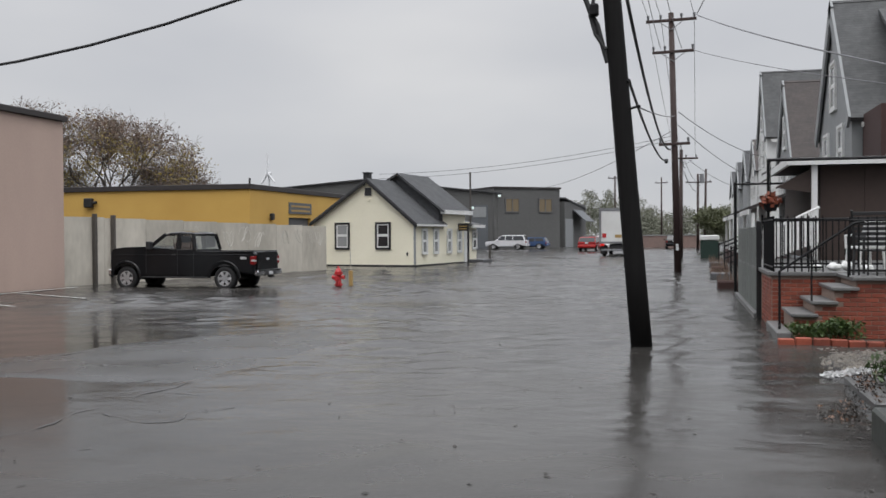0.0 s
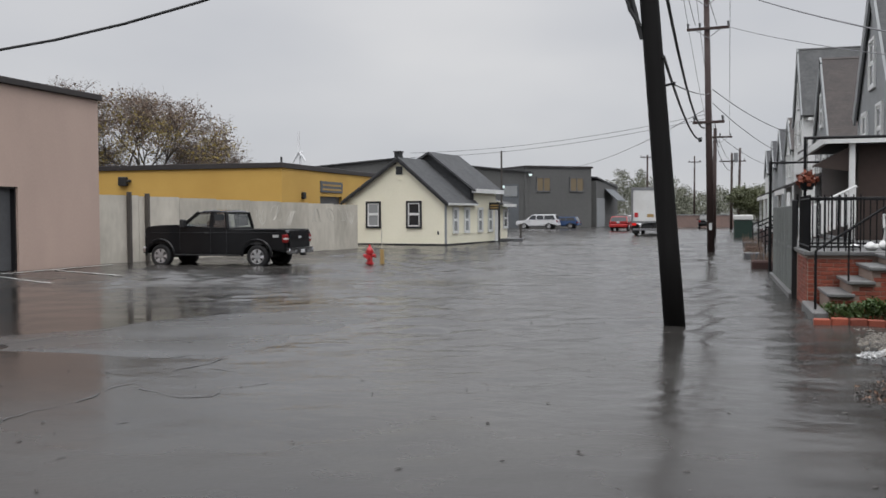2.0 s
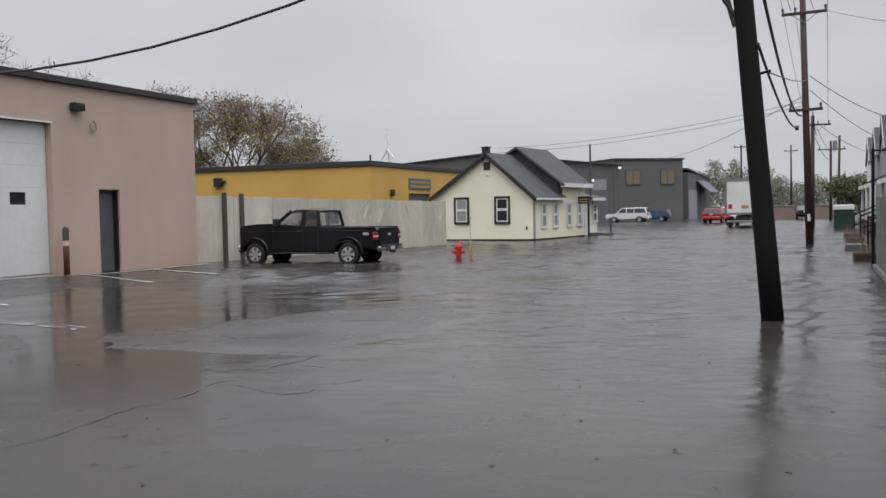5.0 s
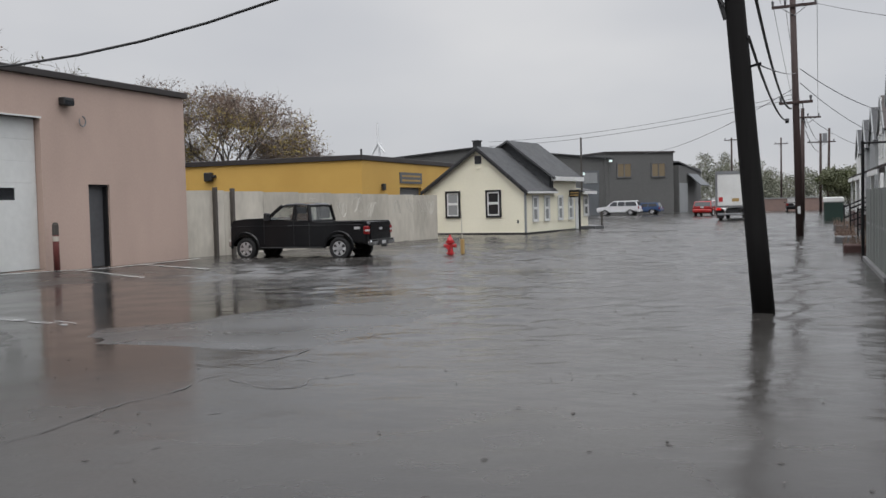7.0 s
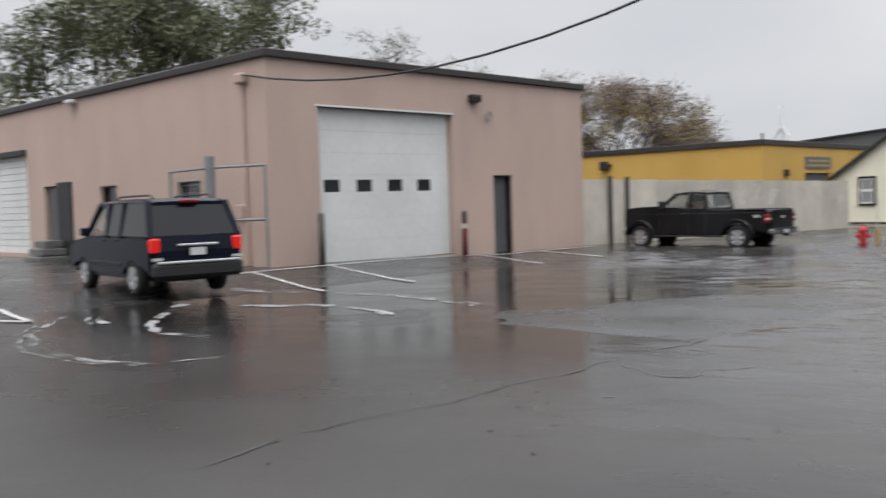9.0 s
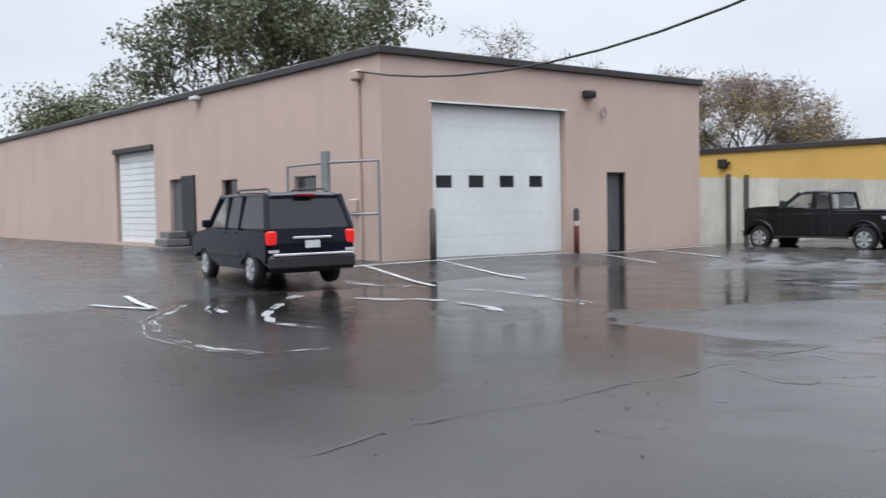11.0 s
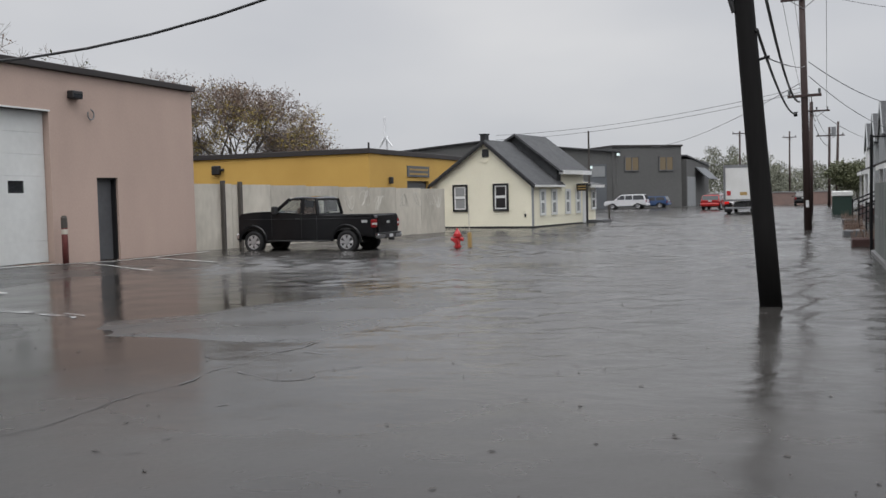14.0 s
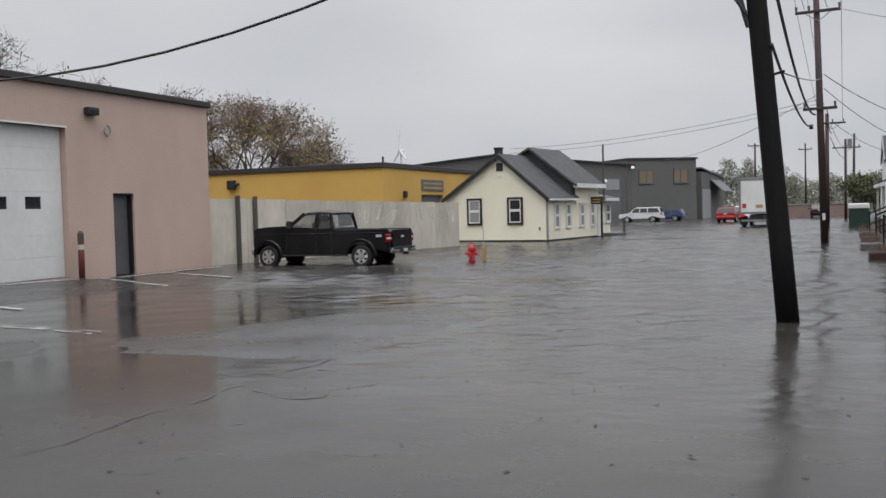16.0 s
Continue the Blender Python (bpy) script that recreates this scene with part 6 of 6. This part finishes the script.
for y in (33.2, 35.5, 41.0, 47.0):
    t = thing("stoop_rail", pose(1.75, y, 0.0), "dark iron stoop railing on the pavement", "railing", "stoop rails")
    part("post", tube(bm_new(), ((0, 0, -0.1), (0, 0, 1.3)), 0.03, 6), M_iron, t)
    part("rail", tube(bm_new(), ((0, 0, 1.2), (1.3, 0.2, 1.75)), 0.035, 6), M_iron, t)
    part("rail", tube(bm_new(), ((0, 0, 0.7), (1.3, 0.2, 1.2)), 0.03, 6), M_iron, t)
t = thing("dumpster", pose(1.95, 70.5, -0.1), "dark green waste container with a pale lid", "dumpster")
part("bin", box(bm_new(), -0.62, 0.62, -0.7, 0.7, 0.05, 1.35, 0.05), M_green, t)
part("lid", box(bm_new(), -0.67, 0.67, -0.75, 0.75, 1.35, 1.72, 0.06), M_white, t, "pale grey lid")
t = thing("hanging_basket", pose(1.72, 19.5, 2.38), "orange flowers in a hanging basket", "flower basket")
bm = bm_new()
rnd = random.Random(5)
for _ in range(160):
    d = Vector((rnd.gauss(0, 1), rnd.gauss(0, 1), rnd.gauss(0, 0.7))).normalized() * rnd.uniform(0.08, 0.2)
    n = Vector((rnd.gauss(0, 1), rnd.gauss(0, 1), rnd.gauss(0, 1))).normalized()
    a, b = n.orthogonal() * 0.035, n.cross(n.orthogonal()) * 0.035
    bm.faces.new([bm.verts.new(d + p) for p in (a, b, -a, -b)])
part("flowers", bm, M_terra, t)
part("basket", tube(bm_new(), ((0, 0, -0.2), (0, 0, -0.05)), 0.1, 10, 0.17), M_iron, t)
part("chain", tube(bm_new(), ((0, 0, 0), (0, 0, 0.8)), 0.008, 4), M_iron, t)


# ---- plants ----
def leaf_cloud(bm, centre, radius, count, size, rnd, squash=0.75):
    for _ in range(count):
        d = Vector((rnd.gauss(0, 1), rnd.gauss(0, 1), rnd.gauss(0, squash)))
        d *= min(1, 1.7 / max(0.01, d.length))
        p = Vector(centre) + d * radius * 0.5
        n = Vector((rnd.gauss(0, 1), rnd.gauss(0, 1), rnd.gauss(0, 1) + 0.4)).normalized()
        a = n.orthogonal().normalized()
        a.rotate(Matrix.Rotation(rnd.uniform(0, 6.28), 3, n))
        b = n.cross(a)
        s = size * rnd.uniform(0.6, 1.3)
        bm.faces.new([bm.verts.new(q) for q in (p - a * s, p + b * s * 0.45, p + a * s, p - b * s * 0.45)])


def limb(bm, tips, p, d, length, r, depth, rnd, spread):
    pts = [p]
    q, dd = p.copy(), d.copy()
    for k in range(3):
        dd = (dd + Vector((rnd.gauss(0, 0.12), rnd.gauss(0, 0.12), rnd.gauss(0.03, 0.08)))).normalized()
        q = q + dd * length / 3
        pts.append(q.copy())
    tube(bm, pts, r, 5 if depth < 2 else 4, r * 0.6)
    if depth >= 5:
        tips.append(q)
        return
    for k in range(3 if depth < 3 else 2):
        a = dd.orthogonal().normalized()
        a.rotate(Matrix.Rotation(rnd.uniform(0, 6.28), 3, dd))
        nd = (dd * (1 - spread * 0.4) + a * spread * rnd.uniform(0.6, 1.2) + Vector((0, 0, 0.12))).normalized()
        limb(bm, tips, pts[rnd.choice((2, 3, 3))], nd, length * rnd.uniform(0.62, 0.85), r * 0.55, depth + 1, rnd, spread)
    if depth >= 2:
        tips.append(q)


def tree(x, y, h, spread, seed, leaves, label, count, size, leaf_r, twigs=0):
    rnd = random.Random(seed)
    t = thing("tree", pose(x, y, -0.1), label, "tree", "trees")
    bm, tips = bm_new(), []
    th = h * 0.22
    tube(bm, ((0, 0, 0), (0.1, 0, th * 0.5), (0, 0.1, th)), h * 0.022, 10, h * 0.016)
    for k in range(5):
        a = 6.28 * k / 5 + rnd.uniform(-0.3, 0.3)
        d = Vector((math.cos(a) * spread * 0.75, math.sin(a) * spread * 0.75, 1.0)).normalized()
        limb(bm, tips, Vector((0, 0, th * rnd.uniform(0.7, 1.0))), d, h * 0.27, h * 0.010, 1, rnd, spread)
    part("trunk", bm, M_bark, t)
    bms, tw = [bm_new() for _ in leaves], bm_new()
    for p in tips:
        for _ in range(twigs):
            d = Vector((rnd.gauss(0, 1), rnd.gauss(0, 1), rnd.gauss(0.35, 0.8))).normalized() * rnd.uniform(0.5, 1.3) * leaf_r
            m1 = p + d * 0.5 + Vector((rnd.gauss(0, 0.08), rnd.gauss(0, 0.08), 0.05))
            tube(tw, (p, m1, p + d), 0.018, 3, 0.006)
        k = min(len(leaves) - 1, int(rnd.random() * len(leaves)))
        if twigs > 7:
            # autumn crowns: yellow low down, brown and thin towards the top
            k = 0 if rnd.random() < 1.45 - 1.75 * p.z / h else 1
        leaf_cloud(bms[k], p, leaf_r, count, size, rnd)
    if twigs:
        tagged(part("twig_mass", tw, M_twig, t), kind="stuff")
    else:
        tw.free()
    for b, m in zip(bms, leaves):
        tagged(part("crown", b, m, t), kind="stuff")
    return t


tree(-46.2, 70.5, 14.9, 0.85, 1, (M_leafy, M_leafr), "autumn tree with thin brown and yellow leaves", 40, 0.115, 1.15, 8)
tree(-51.5, 66.5, 12.8, 0.9, 2, (M_leafy, M_leafr), "autumn tree with thin brown and yellow leaves", 34, 0.115, 1.15, 8)
tree(-43.0, 73.5, 9.8, 0.85, 12, (M_leafr, M_leafr), "autumn tree with thin brown leaves over the roof", 18, 0.10, 1.0, 9)
tree(-53.0, 30.5, 18.5, 0.6, 3, (M_leafg, M_leafg), "tall olive green tree behind the pink building", 52, 0.16, 1.0)
tree(-54.8, 28.2, 17.5, 0.62, 4, (M_leafg, M_leafg, M_leafg), "tall olive green tree behind the pink building", 52, 0.16, 1.0)
tree(-65.5, 21.5, 10.5, 1.0, 5, (M_leafg, M_leafg), "lower dark green tree behind the pink building", 50, 0.15, 1.4)
tree(-74.0, 27.0, 13.0, 1.0, 15, (M_leafg, M_leafg), "dark green tree behind the pink building", 50, 0.15, 1.4)
tree(-47.5, 42.5, 13.6, 0.8, 6, (M_leafr, M_leafg), "thin tree showing above the pink roof", 10, 0.11, 0.9, 6)
tree(-41.5, 44.0, 10.4, 0.8, 7, (M_leafr, M_leafg), "thin tree showing above the pink roof", 5, 0.11, 0.9, 5)
tree(3.1, 104.0, 4.2, 0.3, 8, (M_leafg,), "dark evergreen by the far houses", 20, 0.15, 0.9)
tree(4.4, 105.0, 3.9, 0.3, 9, (M_leafg,), "dark evergreen by the far houses", 20, 0.15, 0.9)


def far_woods():
    bm = bm_new()
    rnd = random.Random(20)
    for k in range(150):
        x = -46 + 76 * rnd.random()
        y = rnd.uniform(165, 240)
        h = rnd.uniform(4.5, 8.0) * (y / 200)
        if -22 < x < -9:
            h *= 1.5
        elif x > 14:
            h *= 0.75
        w = rnd.uniform(1.4, 2.4)
        for j in range(9):
            u = (j + 0.5) / 9
            leaf_cloud(bm, (x + rnd.gauss(0, w * (1.15 - u)), y + rnd.gauss(0, 1), h * (0.12 + 0.8 * u)), 2.6 * (1.2 - 0.7 * u), 80, 0.23, rnd, 0.7)
    single("far_woods", bm, M_farwood, Matrix(), "line of far trees beyond the street, haze put into their pale colour", "woods", kind="stuff")


far_woods()
t = thing("garden_wall", pose(-12.0, 121, 0), "long faded red wall across the end of the street", "wall")
part("wall", box(bm_new(), 0, 14.5, 0, 0.4, -0.3, 1.5, 0.03), M_redbrickfar, t)
part("coping", boxbm(-0.1, 14.6, -0.08, 0.48, 1.5, 1.6), M_greylight, t)


def shrubs(name, x0, x1, y0, y1, z, h, count, mat, label, seed):
    rnd = random.Random(seed)
    bm = bm_new()
    for _ in range(count):
        p = (rnd.uniform(x0, x1), rnd.uniform(y0, y1), z + h * rnd.uniform(0.2, 0.9))
        leaf_cloud(bm, p, 0.12, 14, 0.045, rnd)
    for _ in range(count):
        p = Vector((rnd.uniform(x0, x1), rnd.uniform(y0, y1), z - 0.05))
        tube(bm, (p, p + Vector((rnd.gauss(0, 0.06), rnd.gauss(0, 0.06), h))), 0.006, 3, 0.003)
    single(name, bm, mat, Matrix(), label, "shrub", kind="stuff")


shrubs("flower_bed", 1.75, 2.75, 15.9, 16.4, 0.08, 0.26, 70, M_shrub, "bright green low plants before the brick steps", 31)
shrubs("weeds", 2.1, 2.5, 10.7, 11.5, 0.11, 0.28, 22, M_shrub, "green weeds along the pavement edge", 32)
t = thing("bed_edging", pose(0, 0, 0), "red brick edging round the flower bed", "edging")
for k in range(9):
    part("brick", box(bm_new(), 1.5 + 0.26 * k, 1.74 + 0.26 * k, 15.62 + 0.03 * math.sin(k * 2.1), 15.78 + 0.03 * math.sin(k * 2.1), -0.05, 0.09 + 0.02 * math.sin(k), 0.012), M_brick, t)


def gravel():
    rnd = random.Random(40)
    bm = bm_new()
    for _ in range(3200):
        x, y = rnd.uniform(1.75, 4.2), rnd.uniform(12.2, 15.5)
        if x < 1.8 + 0.12 * abs(y - 13.5) + rnd.uniform(0, 0.25):
            continue
        s = rnd.uniform(0.012, 0.042)
        z = ground_z(x, y)
        bmesh_pts = [(x + s * math.cos(a) * rnd.uniform(0.7, 1.2), y + s * math.sin(a) * rnd.uniform(0.7, 1.2)) for a in (0.2, 1.5, 2.9, 4.2, 5.4)]
        lo = [bm.verts.new((*p, z - 0.01)) for p in bmesh_pts]
        hi = [bm.verts.new((x + (p[0] - x) * 0.6, y + (p[1] - y) * 0.6, z + s * 0.6)) for p in bmesh_pts]
        bm.faces.new(hi)
        for i in range(5):
            bm.faces.new((lo[i], lo[(i + 1) % 5], hi[(i + 1) % 5], hi[i]))
    single("gravel", bm, M_sand, Matrix(), "pale wet gravel and debris on the pavement", "gravel", kind="stuff")
    bm = bm_new()
    for _ in range(520):
        u = rnd.random()
        x, y = 1.75 + 2.2 * u + rnd.gauss(0, 0.04), 12.25 + 0.35 * u + rnd.gauss(0, 0.09)
        leaf_cloud(bm, (x, y, max(0, ground_z(x, y)) + 0.02), 0.05, 5, 0.035, rnd, 0.2)
    single("foam_line", bm, M_white_foam, Matrix(), "white foam and litter washed against the gravel", "foam", kind="stuff")
    bm = bm_new()
    for k in range(360):
        x, y = (rnd.uniform(-12, 1.8), rnd.uniform(3.5, 16)) if k < 200 else (rnd.uniform(0.9, 2.4), rnd.uniform(6.0, 12.5))
        z = max(0.0, ground_z(x, y)) + 0.005
        s = rnd.uniform(0.01, 0.042)
        a = rnd.uniform(0, 6.28)
        c, d = math.cos(a) * s, math.sin(a) * s
        bm.faces.new([bm.verts.new(q) for q in ((x - c, y - d, z), (x + d * 0.4, y - c * 0.4, z + 0.006), (x + c, y + d, z + 0.002), (x - d * 0.4, y + c * 0.4, z + 0.008))])
    single("fallen_leaves", bm, M_wetleaf, Matrix(), "scattered dark fallen leaves floating on the water", "leaves", kind="stuff")


gravel()


def ribbon(bm, pts, w, rnd, lift=0.006, wander=0.16):
    """A thin uneven strip lying on the water or the asphalt."""
    dense = []
    for a, b in zip(pts, pts[1:]):
        a, b = Vector((*a, 0)), Vector((*b, 0))
        k = max(2, int((b - a).length / 0.12))
        dense += [a.lerp(b, i / k) for i in range(k)]
    rows = []
    for i, p in enumerate(dense):
        d = (dense[min(i + 1, len(dense) - 1)] - dense[max(i - 1, 0)])
        n = Vector((-d.y, d.x, 0)).normalized()
        q = p + n * noise.noise(p * 1.3) * wander + n * rnd.uniform(-0.02, 0.02)
        ww = w * max(0.02, 0.4 + 1.5 * noise.noise(p * 2.7 + Vector((0, 0, 5))))
        rows.append([bm.verts.new((e.x, e.y, max(0.0, ground_z(e.x, e.y)) + lift)) for e in (q + n * ww, q - n * ww)])
    for r, s in zip(rows, rows[1:]):
        bm.faces.new((r[0], r[1], s[1], s[0]))


DARK_STRIPS = [
    ((-5.75, 2.8), (-5.7, 3.4), (-5.85, 5.4), (-5.85, 6.1), (-5.76, 7.2), (-5.8, 8.2), (-5.75, 8.95), (-5.7, 9.85), (-5.45, 11.9)),
    ((-9.3, 10.5), (-9.1, 10.8), (-8.74, 12.3), (-8.4, 14.5)),
    # no seam here: a ripple's dark line, laid on the water as a strip
    ((-8.2, 16.0), (-7.2, 16.9), (-6.1, 17.3), (-5.3, 19.0)),
    ((-5.53, 8.24), (-4.9, 7.95), (-4.66, 8.05), (-4.71, 8.45), (-4.3, 8.9)),
    ((-5.5, 9.5), (-5.0, 9.45), (-4.64, 9.2)),
    ((-7.2, 10.05), (-6.5, 10.05), (-5.8, 10.4)),
    ((-4.8, 6.8), (-4.65, 6.9)),
    ((-4.55, 5.75), (-4.45, 5.8)),
    ((-4.5, 5.25), (-4.3, 5.42)),
]
for k, pts in enumerate(DARK_STRIPS):
    bm = bm_new()
    ribbon(bm, pts, 0.017 if k < 3 else 0.012, random.Random(60 + k), 0.022 if k == 2 else 0.006)
    single("seam_and_ripple", bm, M_seam_ripple, Matrix(), "dark broken strip for asphalt seams, washed-up dirt and one water ripple", "seam", "pavement seams", "structure")


# ---- foam trailing behind the dark car ----
FOAM = [
    (((-16.0, 6.8), (-14.0, 5.4), (-12.3, 4.85), (-10.8, 4.85), (-10.0, 5.2), (-9.7, 6.0)), 0.035),
    (((-16.0, 9.1), (-15.2, 8.3), (-13.6, 7.1), (-12.5, 6.65), (-11.9, 6.75), (-11.2, 6.9)), 0.08),
    (((-17.6, 11.2), (-16.4, 11.6), (-15.5, 11.9)), 0.1),
    (((-15.0, 12.1), (-13.6, 12.3), (-12.0, 12.1), (-10.7, 11.7)), 0.05),
    (((-14.6, 9.7), (-14.0, 9.9), (-13.6, 10.3), (-12.9, 10.5)), 0.12),
    (((-12.9, 10.5), (-11.8, 10.35), (-10.75, 9.9)), 0.06),
    (((-15.4, 7.2), (-14.9, 6.9), (-14.2, 6.7)), 0.06),
]
bm = bm_new()
for k, (pts, w) in enumerate(FOAM):
    for j in range(3):
        ribbon(bm, [(x + 0.12 * math.sin(3 * j + k), y + 0.12 * math.cos(5 * j + k)) for x, y in pts], w * (1.0, 0.6, 0.4)[j], random.Random(90 + k * 3 + j), 0.008 + 0.003 * j, 0.04)
single("wake_foam", bm, M_wake, Matrix(), "thin streaks of white foam on the churned flood water", "foam", kind="stuff")


single("pavement_slab", box(bm_new(), 1.85, 6.0, 9.9, 11.7, -0.2, 0.10, 0.02), M_slab, Matrix(), "wet grey concrete pavement slab", "pavement", kind="structure")
t = thing("kerb_block", pose(0, 0, 0), "dark wet mossy stone kerb beside the pavement", "kerb")
for k in range(5):
    y = 5.6 + 0.62 * k
    part("kerb_stone", box(bm_new(), 1.55 + 0.012 * k, 1.98, y, y + 0.605, -0.1, 0.27 + 0.008 * math.sin(3 * k), 0.025), M_moss, t)


def litter():
    """Sodden leaves and twigs washed up between the kerb and the gravel."""
    rnd = random.Random(55)
    for mat, n, nm, lab in ((M_wetleaf, 170, "leaf_litter", "brown sodden leaves washed up along the pavement"), (M_leafo, 45, "leaf_litter", "orange fallen leaves washed up along the pavement")):
        bm = bm_new()
        for _ in range(n):
            u = rnd.random()
            x, y = 1.45 + 0.75 * u + rnd.gauss(0, 0.10), 9.3 + 2.4 * u + rnd.gauss(0, 0.28)
            if x > 1.84 and y > 9.85:
                z = 0.105
            else:
                z = max(0.0, ground_z(x, y)) + 0.006
            leaf_cloud(bm, (x, y, z + 0.006), 0.05, 3, 0.02, rnd, 0.1)
        single(nm, bm, mat, Matrix(), lab, "leaves", kind="stuff")


litter()


# ---- wind turbine on the horizon ----
t = thing("wind_turbine", pose(-375.5, 820, 0), "white wind turbine far beyond the roofs", "wind turbine")
part("tower", tube(bm_new(), ((0, 0, 0), (0, 0, 60)), 1.5, 12, 1.0), M_turbine, t)
part("hub", box(bm_new(), -1.5, 1.5, -3, 3, 59.5, 62, 0.8), M_turbine, t)
for k in range(3):
    a = math.radians(92 + 120 * k)
    d = Vector((math.cos(a) * 0.4, 0, math.sin(a)))
    part("blade", tube(bm_new(), (Vector((0, -3.2, 61)), Vector((0, -3.2, 61)) + d * 7, Vector((0, -3.2, 61)) + d * 19), 1.5, 6, 0.9), M_turbine, t)

# ---- bricks of the terrace, laid last ----
lay_bricks(TERRACE, pose(1.62, 20.1, 0, 0, 0, -90), 2.0, 0.02, lambda x: 0.96, 1)
lay_bricks(TERRACE, pose(1.63, 18.13, 0), 1.15, 0.02, lambda x: 0.96, 2)
lay_bricks(TERRACE, pose(1.84, 16.55, 0), 2.1, 0.02, lambda x: 0.34 if x < 0.33 else 0.56 if x < 0.64 else 0.79 if x < 0.96 else 0.96, 3)
